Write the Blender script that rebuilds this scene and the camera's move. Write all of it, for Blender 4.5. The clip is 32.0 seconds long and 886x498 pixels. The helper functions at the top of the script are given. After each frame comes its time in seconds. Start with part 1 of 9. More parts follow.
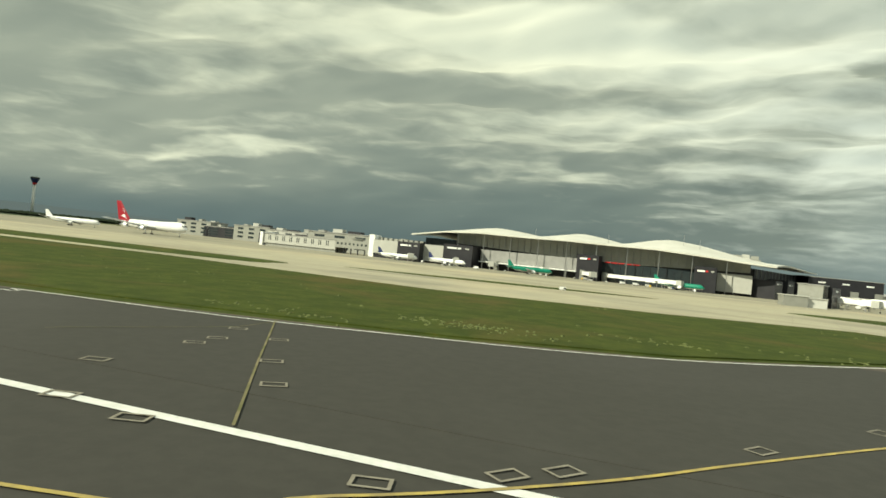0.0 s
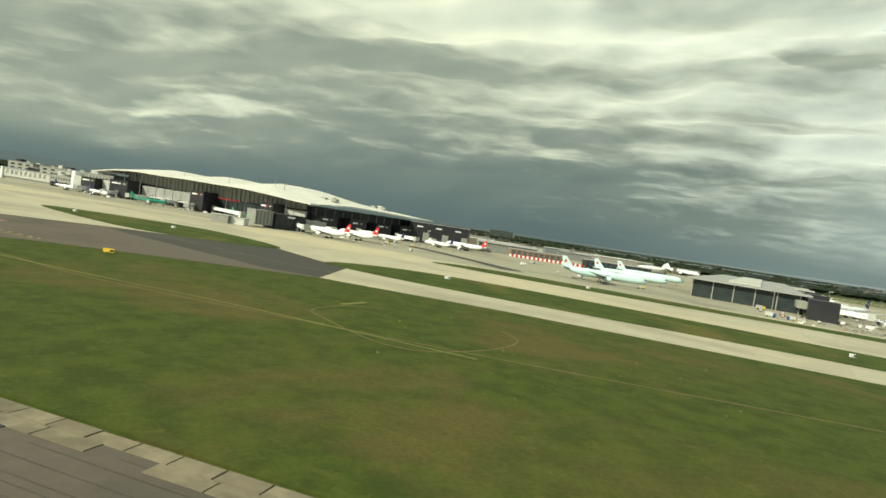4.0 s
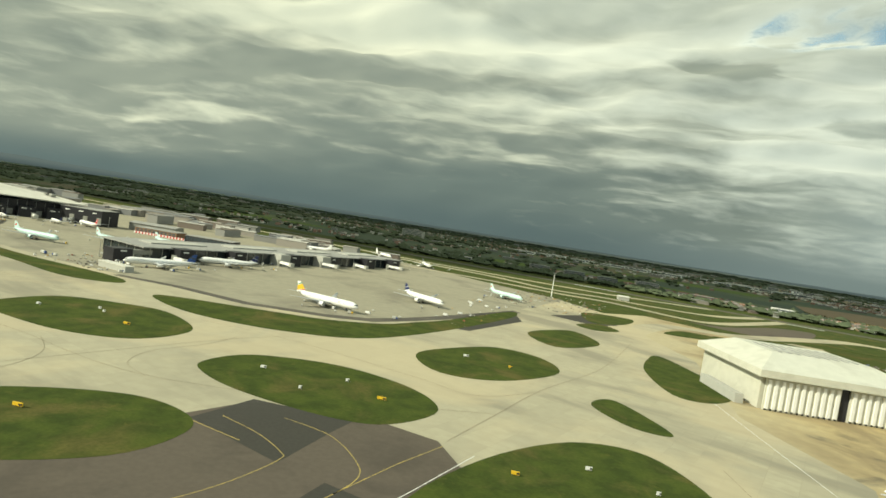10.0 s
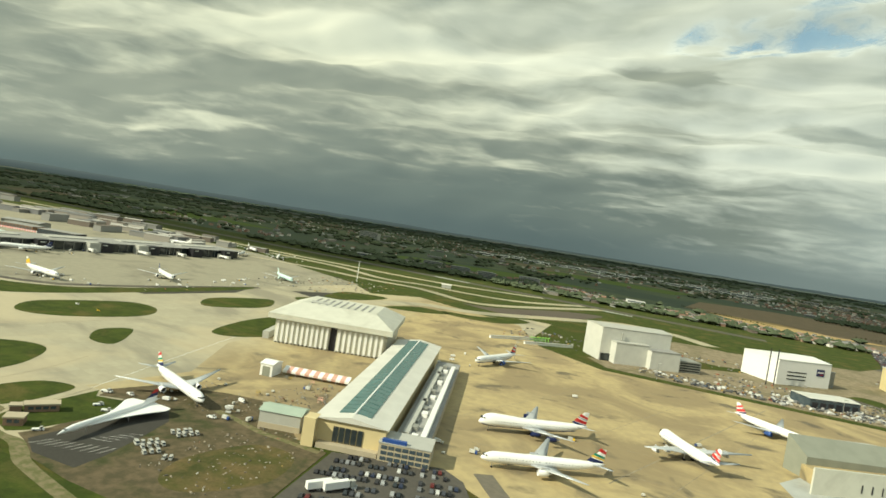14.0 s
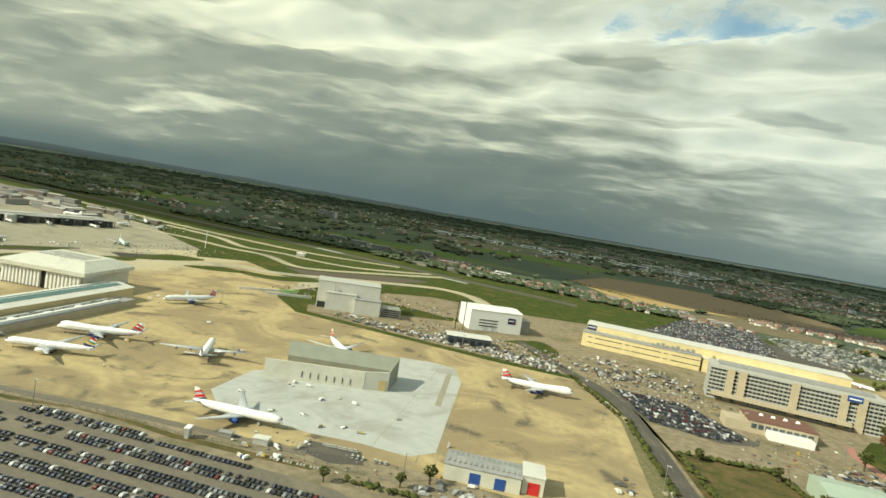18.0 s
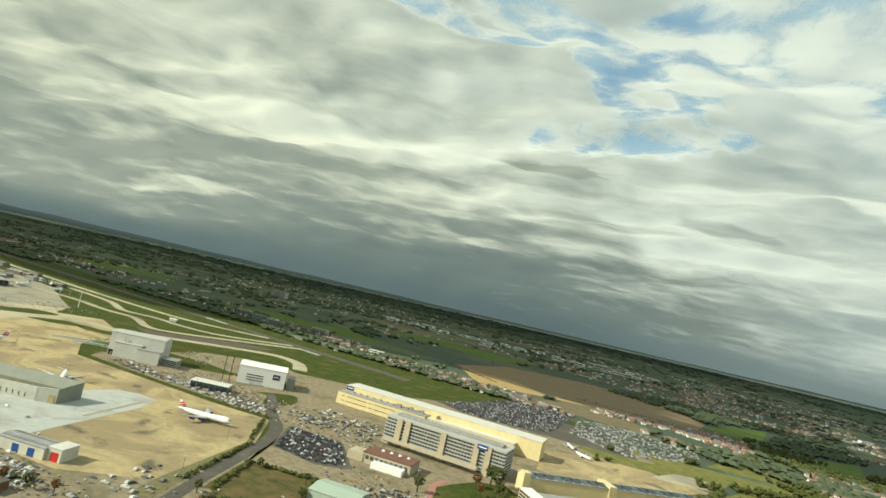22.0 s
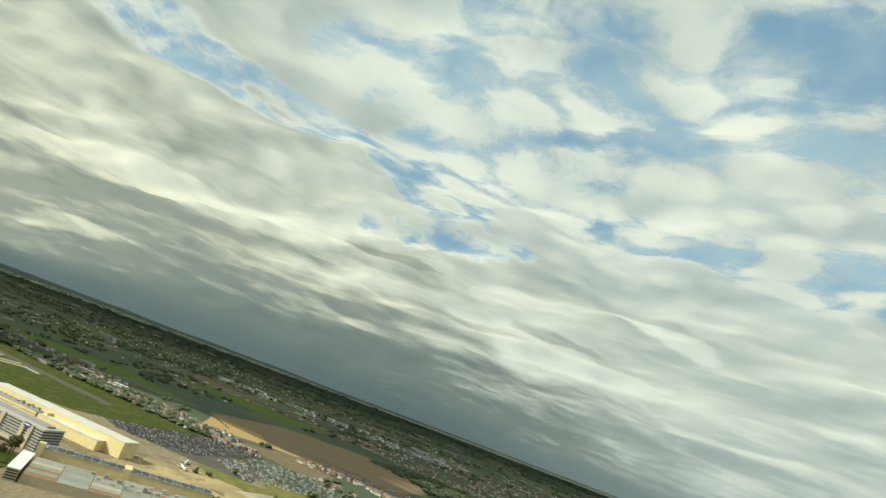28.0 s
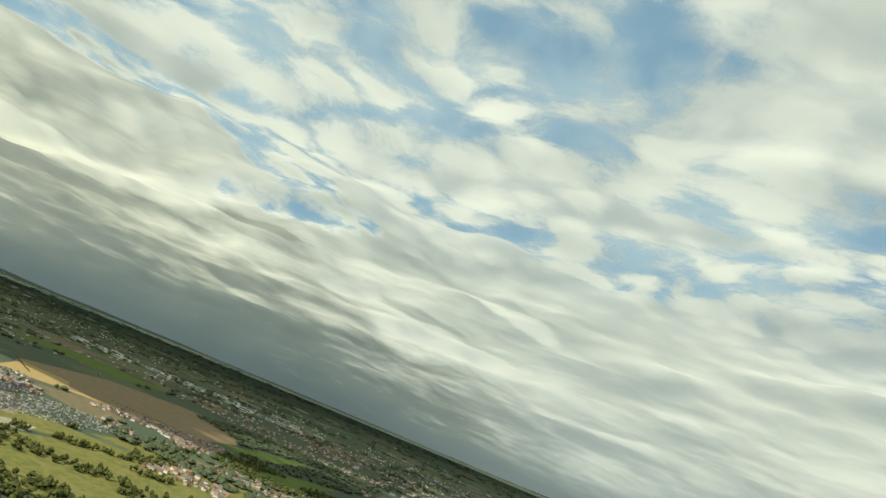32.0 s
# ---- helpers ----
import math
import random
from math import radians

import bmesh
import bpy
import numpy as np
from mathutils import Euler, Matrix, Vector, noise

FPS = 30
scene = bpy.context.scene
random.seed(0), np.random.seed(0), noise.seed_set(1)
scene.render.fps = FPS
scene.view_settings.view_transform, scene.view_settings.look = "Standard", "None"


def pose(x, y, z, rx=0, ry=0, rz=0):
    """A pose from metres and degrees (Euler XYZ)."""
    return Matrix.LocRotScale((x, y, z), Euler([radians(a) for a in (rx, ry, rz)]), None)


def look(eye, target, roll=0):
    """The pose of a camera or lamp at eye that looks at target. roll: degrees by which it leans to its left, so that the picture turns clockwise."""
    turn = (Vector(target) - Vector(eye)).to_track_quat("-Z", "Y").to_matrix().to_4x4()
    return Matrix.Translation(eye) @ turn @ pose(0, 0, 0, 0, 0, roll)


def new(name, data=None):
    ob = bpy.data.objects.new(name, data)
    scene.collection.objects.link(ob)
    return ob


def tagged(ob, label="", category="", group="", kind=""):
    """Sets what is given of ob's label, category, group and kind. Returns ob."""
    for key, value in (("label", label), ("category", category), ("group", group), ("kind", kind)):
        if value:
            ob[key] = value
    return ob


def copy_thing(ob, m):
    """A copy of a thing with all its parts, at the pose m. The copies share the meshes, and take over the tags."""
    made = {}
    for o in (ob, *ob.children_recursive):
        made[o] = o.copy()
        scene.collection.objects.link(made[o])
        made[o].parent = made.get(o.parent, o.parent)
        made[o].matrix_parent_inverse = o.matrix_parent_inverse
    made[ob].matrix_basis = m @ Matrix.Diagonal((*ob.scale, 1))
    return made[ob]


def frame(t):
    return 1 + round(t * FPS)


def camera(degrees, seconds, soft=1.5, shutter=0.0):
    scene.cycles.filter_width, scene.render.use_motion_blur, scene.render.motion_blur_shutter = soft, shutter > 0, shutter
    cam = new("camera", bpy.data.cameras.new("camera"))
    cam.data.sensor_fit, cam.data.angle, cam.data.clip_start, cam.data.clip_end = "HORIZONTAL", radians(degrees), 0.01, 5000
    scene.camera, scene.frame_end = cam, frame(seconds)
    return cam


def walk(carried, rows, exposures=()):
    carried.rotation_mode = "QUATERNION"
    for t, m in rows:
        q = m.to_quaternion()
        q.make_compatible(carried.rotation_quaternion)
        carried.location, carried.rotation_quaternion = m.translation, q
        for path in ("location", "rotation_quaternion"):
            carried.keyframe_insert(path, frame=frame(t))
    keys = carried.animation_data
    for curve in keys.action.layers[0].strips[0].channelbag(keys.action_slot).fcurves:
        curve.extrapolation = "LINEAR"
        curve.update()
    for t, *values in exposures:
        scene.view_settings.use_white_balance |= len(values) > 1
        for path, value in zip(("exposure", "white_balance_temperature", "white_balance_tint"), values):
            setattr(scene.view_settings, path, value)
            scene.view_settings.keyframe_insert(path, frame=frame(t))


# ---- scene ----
cam = camera(72.0, 32.0, soft=1.6)
PATH = [
    (0.0, -0.00, -0.09, 3.79, 17.56, 0.42, -5.70),
    (0.5, 18.61, 0.02, 3.94, 17.18, 0.49, -6.40),
    (1.0, 37.28, 0.12, 4.16, 16.65, -0.08, -7.19),
    (1.5, 56.02, 0.19, 4.54, 16.50, -0.72, -7.08),
    (2.0, 74.79, 0.20, 5.04, 16.67, -1.06, -7.40),
    (2.5, 93.55, 0.19, 5.69, 17.04, -1.51, -7.87),
    (3.0, 112.27, 0.16, 6.51, 17.65, -1.84, -8.22),
    (3.5, 130.95, 0.13, 7.54, 18.27, -2.05, -8.40),
    (5.5, 205.43, 0.23, 14.03, 18.15, -3.14, -8.82),
    (6.0, 223.93, 0.23, 15.69, 18.43, -3.28, -8.82),
    (6.5, 242.31, 0.23, 17.45, 18.89, -3.03, -9.25),
    (7.0, 260.56, 0.20, 19.19, 19.44, -2.75, -9.16),
    (7.5, 278.69, 0.13, 20.87, 19.92, -2.89, -9.31),
    (8.0, 296.73, 0.09, 22.62, 19.90, -2.89, -8.92),
    (8.5, 314.63, 0.10, 24.38, 20.02, -2.78, -8.91),
    (9.0, 332.43, 0.08, 26.14, 20.17, -2.36, -8.99),
    (9.5, 350.13, -0.01, 27.81, 20.48, -2.16, -9.13),
    (10.0, 367.69, -0.13, 29.45, 20.71, -2.16, -8.98),
    (10.5, 385.09, -0.26, 31.08, 20.89, -2.29, -8.76),
    (11.0, 402.38, -0.40, 32.65, 20.96, -2.16, -8.64),
    (11.5, 419.59, -0.52, 34.19, 21.22, -2.07, -8.57),
    (12.0, 436.79, -0.64, 35.73, 21.56, -2.10, -8.48),
    (12.5, 454.00, -0.77, 37.32, 22.05, -2.29, -8.36),
    (13.0, 471.31, -0.89, 39.02, 22.35, -2.57, -8.36),
    (13.5, 488.75, -1.00, 40.75, 22.62, -2.46, -8.60),
    (14.0, 506.32, -1.06, 42.49, 22.69, -1.91, -8.95),
    (14.5, 524.02, -1.08, 44.28, 22.96, -1.73, -9.20),
    (16.5, 596.38, -0.39, 52.35, 23.78, -4.68, -9.67),
    (17.0, 614.68, -0.02, 54.47, 24.14, -4.28, -9.50),
    (17.5, 633.08, 0.42, 56.60, 24.27, -3.90, -9.56),
    (18.0, 651.57, 0.90, 58.73, 24.57, -3.88, -9.44),
    (18.5, 670.16, 1.37, 60.89, 24.82, -3.99, -9.43),
    (19.0, 688.86, 1.79, 63.06, 25.10, -3.74, -9.53),
    (19.5, 707.68, 2.12, 65.24, 25.21, -2.86, -9.90),
    (20.0, 726.63, 2.34, 67.38, 25.26, -1.68, -10.34),
    (20.5, 745.69, 2.49, 69.47, 25.43, -0.45, -10.68),
    (21.0, 764.84, 2.57, 71.47, 25.54, 0.81, -11.07),
    (21.5, 784.03, 2.62, 73.37, 25.74, 2.56, -11.76),
    (22.0, 803.24, 2.64, 75.16, 25.48, 4.71, -12.75),
    (22.5, 822.40, 2.64, 76.86, 25.02, 6.93, -13.57),
    (23.0, 841.50, 2.60, 78.48, 24.60, 8.79, -14.25),
    (23.5, 860.48, 2.51, 80.05, 24.14, 10.21, -14.74),
    (24.0, 879.33, 2.36, 81.60, 23.64, 11.45, -15.34),
    (24.5, 898.04, 2.16, 83.13, 22.85, 12.68, -15.97),
    (25.0, 916.63, 1.92, 84.69, 22.22, 13.78, -16.66),
    (25.5, 935.11, 1.67, 86.28, 21.58, 14.76, -17.33),
    (27.5, 1008.05, 0.59, 93.17, 18.32, 15.56, -19.33),
    (28.0, 1026.17, 0.27, 94.86, 17.32, 15.60, -19.79),
    (28.5, 1044.25, -0.06, 96.53, 16.27, 15.96, -20.24),
    (29.0, 1062.30, -0.42, 98.17, 15.22, 16.46, -20.80),
    (29.5, 1080.33, -0.79, 99.81, 14.19, 16.80, -21.29),
    (30.0, 1098.35, -1.18, 101.44, 13.06, 16.95, -21.61),
    (30.5, 1116.35, -1.59, 103.08, 12.01, 16.92, -22.05),
    (31.0, 1134.33, -2.00, 104.74, 11.06, 16.83, -22.08),
    (31.5, 1152.31, -2.41, 106.40, 10.03, 17.05, -22.01),
    (32.0, 1170.28, -2.83, 108.07, 8.89, 17.34, -21.55),
]
walk(cam, [(t, pose(x, y, z, 90 + pitch, roll, yaw)) for t, x, y, z, yaw, pitch, roll in PATH],
     exposures=[(0.0, 0.46, 6370, -2), (4.5, 0.5, 6320, -3), (8.0, 0.46, 6410, -3), (12.0, 0.38, 6430, -2), (15.0, 0.44, 6420, -2), (18.0, 0.49, 6380, -2), (22.0, 0.46, 6200, -1), (25.0, 0.44, 6150, 0), (32.0, 0.43, 6400, 1)])

# ---- light: broken overcast sky, low afternoon sun from behind the camera ----
SUN_AZ, SUN_EL = 228.0, 35.0      # azimuth counted from +x towards +y
sun_dir = Vector((math.cos(radians(SUN_AZ)) * math.cos(radians(SUN_EL)), math.sin(radians(SUN_AZ)) * math.cos(radians(SUN_EL)), math.sin(radians(SUN_EL))))
sun_data = bpy.data.lights.new("sun", "SUN")
sun_data.energy, sun_data.angle, sun_data.color = 4.3, radians(0.6), (1.0, 0.90, 0.72)
sun = new("sun", sun_data)
sun.matrix_world = look(sun_dir * 100, (0, 0, 0))


class Nodes:
    """Short-hand for building a node tree."""

    def __init__(self, tree):
        self.tree = tree
        tree.nodes.clear()

    def add(self, kind, ins=None, **props):
        n = self.tree.nodes.new(kind)
        for k, v in props.items():
            if k == "operation":
                n.operation = v
            elif k == "blend_type":
                n.blend_type = v
            elif k == "data_type":
                n.data_type = v
            elif k == "sky_type":
                n.sky_type = v
            elif k == "feature":
                n.feature = v
            elif k == "interpolation_type":
                n.interpolation_type = v
            elif k == "noise_dimensions":
                n.noise_dimensions = v
        for k, v in (ins or {}).items():
            sock = n.inputs[k]
            if isinstance(v, bpy.types.NodeSocket):
                self.tree.links.new(v, sock)
            else:
                sock.default_value = v
        return n

    def math(self, op, a, b=0.0, clamp=False):
        n = self.add("ShaderNodeMath", {0: a, 1: b}, operation=op)
        n.use_clamp = clamp
        return n.outputs[0]

    def smooth(self, v, lo, hi):
        n = self.add("ShaderNodeMapRange", {"Value": v, "From Min": lo, "From Max": hi}, interpolation_type="SMOOTHSTEP")
        return n.outputs["Result"]

    def mix(self, f, a, b, blend="MIX"):
        n = self.add("ShaderNodeMix", data_type="RGBA", blend_type=blend)
        for sock, v in ((n.inputs[0], f), (n.inputs[6], a), (n.inputs[7], b)):
            if isinstance(v, bpy.types.NodeSocket):
                self.tree.links.new(v, sock)
            else:
                sock.default_value = v
        return n.outputs[2]

    def noise(self, vec, scale, detail=4.0, rough=0.55, dist=0.0):
        return self.add("ShaderNodeTexNoise", {"Vector": vec, "Scale": scale, "Detail": detail, "Roughness": rough, "Distortion": dist}).outputs[0]


def rgb(r, g, b):
    return (r, g, b, 1.0)


def build_world():
    """The sky above and behind the cloud deck: blue with soft cloud in the south, dull along the horizon."""
    w = bpy.data.worlds.new("sky")
    scene.world = w
    w.use_nodes = True
    k = Nodes(w.node_tree)
    d = k.add("ShaderNodeTexCoord").outputs["Generated"]
    xyz = k.add("ShaderNodeSeparateXYZ", {0: d}).outputs
    blue_sky = k.add("ShaderNodeTexSky", sky_type="NISHITA")
    blue_sky.sun_disc = False
    blue_sky.sun_elevation, blue_sky.sun_rotation = radians(SUN_EL), radians(90 - SUN_AZ)
    blue = k.mix(1.0, blue_sky.outputs[0], rgb(0.12, 0.12, 0.105), "MULTIPLY")
    veil = k.smooth(k.noise(d, 5.0, 5.0, 0.55), 0.36, 0.66)
    blue = k.mix(0.80, blue, k.mix(veil, rgb(0.135, 0.265, 0.385), rgb(0.30, 0.42, 0.48)))
    zc = k.math("ADD", k.math("MAXIMUM", xyz[2], 0.0), 0.22)
    plane = k.add("ShaderNodeCombineXYZ", {0: k.math("DIVIDE", xyz[0], zc), 1: k.math("DIVIDE", xyz[1], zc), 2: 0.0}).outputs[0]
    lump = k.noise(plane, 1.4, 6.0, 0.55, 0.3)
    cloud = k.mix(k.smooth(lump, 0.36, 0.64), rgb(0.30, 0.315, 0.29), rgb(0.66, 0.65, 0.56))
    south = k.smooth(xyz[1], 0.10, -0.25)
    sky = k.mix(k.math("MULTIPLY", south, 0.85), blue, cloud)
    low = k.smooth(k.math("ABSOLUTE", xyz[2]), 0.14, 0.05)
    east = k.smooth(xyz[0], -0.25, 0.45)
    sky = k.mix(low, sky, k.mix(east, rgb(0.105, 0.125, 0.118), rgb(0.26, 0.285, 0.26)))
    # land past the ground's edge, with haze mixed into its tones
    far = k.mix(k.smooth(xyz[2], 0.0, -0.016), rgb(0.075, 0.094, 0.094), rgb(0.038, 0.049, 0.042))
    sky = k.mix(k.smooth(xyz[2], 0.003, -0.004), sky, far)
    bg = k.add("ShaderNodeBackground", {"Color": sky, "Strength": 1.0})
    out = k.add("ShaderNodeOutputWorld")
    w.node_tree.links.new(bg.outputs[0], out.inputs[0])


build_world()


def cloud_material():
    """A cloud sheet that the sun shines through: thick parts let little light down, gaps show the sky."""
    m = bpy.data.materials.new("cloud_sheet")
    m.use_nodes = True
    k = Nodes(m.node_tree)
    pos = k.add("ShaderNodeNewGeometry").outputs["Position"]
    km = k.add("ShaderNodeVectorMath", {0: pos, 1: (0.001, 0.001, 0.0)}, operation="MULTIPLY").outputs[0]

    def shift(vec, scale, amount, detail=4.0):
        n = k.add("ShaderNodeTexNoise", {"Vector": vec, "Scale": scale, "Detail": detail, "Roughness": 0.55}).outputs[1]
        c = k.add("ShaderNodeVectorMath", {0: n, 1: (0.5, 0.5, 0.5)}, operation="SUBTRACT").outputs[0]
        c = k.add("ShaderNodeVectorMath", {0: c, 1: (amount, amount, 0.0)}, operation="MULTIPLY").outputs[0]
        return k.add("ShaderNodeVectorMath", {0: vec, 1: c}, operation="ADD").outputs[0]

    def spot(vec, cx, cy, a, b, turn=0.0):
        """1 in the middle of an ellipse, falling to 0 at its rim (kilometres, degrees)."""
        d = k.add("ShaderNodeVectorMath", {0: vec, 1: (cx, cy, 0.0)}, operation="SUBTRACT").outputs[0]
        c, s = math.cos(radians(turn)), math.sin(radians(turn))
        u = k.add("ShaderNodeVectorMath", {0: d, 1: (c / a, s / a, 0.0)}, operation="DOT_PRODUCT").outputs["Value"]
        v = k.add("ShaderNodeVectorMath", {0: d, 1: (-s / b, c / b, 0.0)}, operation="DOT_PRODUCT").outputs["Value"]
        q = k.math("ADD", k.math("MULTIPLY", u, u), k.math("MULTIPLY", v, v))
        return k.smooth(q, 1.0, 0.0)

    xyz = k.add("ShaderNodeSeparateXYZ", {0: km}).outputs
    bent = shift(km, 1.6, 0.30)
    rolls = k.add("ShaderNodeMapping", {"Vector": bent, "Scale": (0.74, 1.0, 1.0), "Rotation": (0, 0, radians(6))}).outputs[0]
    big = k.noise(rolls, 1.9, 3.0, 0.5)
    mid = k.noise(rolls, 4.6, 4.0, 0.50, 0.2)
    fine = k.noise(bent, 11.0, 4.0, 0.52, 0.1)
    thick = k.math("ADD", k.math("MULTIPLY", big, 0.44), k.math("ADD", k.math("MULTIPLY", mid, 0.41), k.math("MULTIPLY", fine, 0.15)))
    # the deck grows heavy towards the north and west
    reach = k.math("SUBTRACT", k.math("ADD", xyz[1], k.math("MULTIPLY", k.math("SUBTRACT", big, 0.5), 1.6)), k.math("MULTIPLY", k.math("ABSOLUTE", k.math("SUBTRACT", xyz[0], -0.4)), 0.10))
    north = k.smooth(reach, 1.6, 2.9)
    clear = k.smooth(k.math("SUBTRACT", xyz[0], k.math("MULTIPLY", xyz[1], 0.12)), -1.0, 1.0)
    north = k.math("MULTIPLY", north, k.math("SUBTRACT", 1.0, k.math("MULTIPLY", clear, 0.62)))
    west = k.smooth(xyz[0], 0.25, -1.6)
    load = k.math("ADD", k.math("MULTIPLY", north, 0.170), k.math("MULTIPLY", west, 0.115))
    soft = shift(bent, 4.0, 0.16)
    for amount, place in ((0.11, (-0.42, 1.36, 0.62, 0.16, 4)), (0.08, (-1.3, 1.46, 0.7, 0.16, -4)), (-0.13, (-1.35, 1.93, 0.95, 0.15, 2)), (-0.11, (0.85, 2.05, 0.65, 0.30, 0)),
                          (-0.10, (-0.1, 1.05, 0.6, 0.14, 8)), (0.09, (-0.55, 0.80, 0.6, 0.11, 10)), (-0.08, (0.33, 1.55, 0.5, 0.16, 0)), (-0.085, (-0.28, 0.98, 0.62, 0.42, 5))):
        load = k.math("ADD", load, k.math("MULTIPLY", spot(soft, *place), amount))
    ragged = shift(shift(km, 5.0, 0.10), 16.0, 0.05)
    for place in SCUDS:
        load = k.math("ADD", load, k.math("MULTIPLY", k.smooth(spot(ragged, *place), 0.0, 0.9), 0.17))
    load = k.math("SUBTRACT", load, k.math("MULTIPLY", k.smooth(spot(ragged, *LENS), 0.0, 0.9), 0.16))
    load = k.math("ADD", load, k.math("MULTIPLY", k.smooth(spot(ragged, LENS[0] - 0.02, LENS[1] - 0.10, LENS[2], LENS[3], LENS[4]), 0.0, 0.9), 0.09))
    total = k.math("ADD", thick, load)
    tone = k.smooth(total, 0.325, 0.660)
    bright = k.mix(k.smooth(xyz[0], -0.6, 0.7), rgb(0.605, 0.592, 0.50), rgb(0.575, 0.582, 0.545))
    heavy = k.mix(north, rgb(0.235, 0.250, 0.228), rgb(0.132, 0.158, 0.158))
    fair = k.smooth(k.math("ADD", xyz[0], k.math("MULTIPLY", xyz[1], -0.15)), 0.1, 1.0)
    heavy = k.mix(k.math("MULTIPLY", fair, 0.85), heavy, rgb(0.34, 0.372, 0.375))
    albedo = k.mix(tone, bright, heavy)
    # rim of the deck: rain and horizon haze tinted into its colour
    away = k.add("ShaderNodeVectorMath", {0: km, 1: (0.56, 0.0, 0.0)}, operation="DISTANCE").outputs["Value"]
    albedo = k.mix(k.smooth(away, 3.35, 4.25), albedo, k.mix(clear, rgb(0.100, 0.128, 0.138), rgb(0.190, 0.220, 0.225)))
    # gaps of blue along cracks in the deck, ragged with small rounded heads
    curl = shift(shift(km, 3.5, 0.09), 16.0, 0.045, 6.0)
    field = None
    for place in CRACKS:
        f = spot(curl, *place)
        field = f if field is None else k.math("MAXIMUM", field, f)
    cells = k.add("ShaderNodeTexVoronoi", {"Vector": curl, "Scale": 16.5, "Smoothness": 0.5}, feature="SMOOTH_F1").outputs["Distance"]
    curds = k.noise(curl, 19.0, 6.0, 0.58)
    torn = k.math("ADD", k.math("MULTIPLY", field, 0.20), k.math("ADD", k.math("MULTIPLY", k.math("SUBTRACT", cells, 0.42), 1.15), k.math("MULTIPLY", k.math("SUBTRACT", curds, 0.5), 1.8)))
    hole = k.math("MULTIPLY", k.math("MULTIPLY", k.smooth(torn, 0.08, 0.72), 0.84), k.smooth(field, 0.0, 0.35))
    # thinning cloud at the rim of a gap lets more light through
    albedo = k.mix(k.math("MULTIPLY", k.smooth(torn, -0.15, 0.20), k.math("MULTIPLY", k.smooth(field, 0.0, 0.3), 0.6)), albedo, rgb(0.585, 0.605, 0.59))
    # rounded heads in the broken east, bright in the middle and grey between
    curdled = k.math("MULTIPLY", k.math("MULTIPLY", fair, k.smooth(xyz[1], 1.15, 0.75)), 0.75)
    lumps = k.smooth(k.math("ADD", k.math("MULTIPLY", cells, 0.7), k.math("MULTIPLY", curds, 0.6)), 0.44, 0.80)
    albedo = k.mix(curdled, albedo, k.mix(lumps, rgb(0.56, 0.57, 0.545), rgb(0.34, 0.375, 0.40)))
    down = k.add("ShaderNodeBsdfTranslucent", {"Color": albedo}).outputs[0]
    gap = k.add("ShaderNodeBsdfTransparent").outputs[0]
    mixed = k.add("ShaderNodeMixShader", {0: hole, 1: down, 2: gap}).outputs[0]
    out = k.add("ShaderNodeOutputMaterial")
    m.node_tree.links.new(mixed, out.inputs[0])
    return m


# places in kilometres: x, y, half length, half width, turn in degrees
SCUDS = [(0.41, 1.23, 0.16, 0.085, 38), (0.75, 1.60, 0.17, 0.10, 40)]
LENS = (1.03, 1.28, 0.19, 0.075, 46)
CRACKS = [(0.57, 0.62, 0.24, 0.09, 42), (0.655, 0.80, 0.24, 0.09, 92), (0.60, 1.00, 0.22, 0.10, -10), (0.78, 0.60, 0.22, 0.11, -42), (0.93, 0.51, 0.20, 0.13, -40), (1.07, 0.38, 0.22, 0.13, -38),
          (0.99, 0.75, 0.24, 0.08, 8), (1.22, 0.77, 0.22, 0.11, -8), (1.42, 0.66, 0.26, 0.12, -20), (0.46, 0.50, 0.20, 0.10, 60), (1.25, 0.52, 0.25, 0.10, 10), (0.80, 0.42, 0.2, 0.10, -20)]


def build_clouds():
    """The deck's billowed underside, some four hundred metres up, sinking towards the horizon."""
    me = bpy.data.meshes.new("cloud_deck")
    cx, cy, n = 560.0, 250.0, 220
    radii = [0.0, 60.0]
    while radii[-1] < 4120:
        radii.append(min(radii[-1] + max(26.0, radii[-1] * 0.030), 4150.0))
    vs = []
    for r in radii:
        for i in range(n + 1):
            a = math.pi * i / n
            x, y = cx + r * math.cos(a), cy + r * math.sin(a)
            far = max(math.hypot(x - cx, y) - 1500.0, 0.0) / 2800.0
            billow = 27.0 * noise.fractal(Vector((x / 420.0, y / 300.0, 3.0)), 0.9, 2.0, 4) * max(0.0, 1.0 - 0.8 * far)
            # unseen south-western extension of the deck, added to shade the far airfield
            shade_lap = min(max((120.0 - x) / 250.0, 0.0), 1.0) * min(max(1.0 - (y - 250.0) / 450.0, 0.0), 1.0)
            vs.append((x, y - 190.0 * shade_lap, 390.0 - 345.0 * far ** 2 + billow))
    fs = [(k * (n + 1) + i, k * (n + 1) + i + 1, (k + 1) * (n + 1) + i + 1, (k + 1) * (n + 1) + i) for k in range(len(radii) - 1) for i in range(n)]
    me.from_pydata(vs, [], fs)
    me.polygons.foreach_set("use_smooth", [True] * len(fs))
    me.materials.append(cloud_material())
    tagged(new("cloud_deck", me), "broken deck of grey and white cloud with gaps of blue sky", "clouds", kind="structure")


build_clouds()

# ---- materials ----


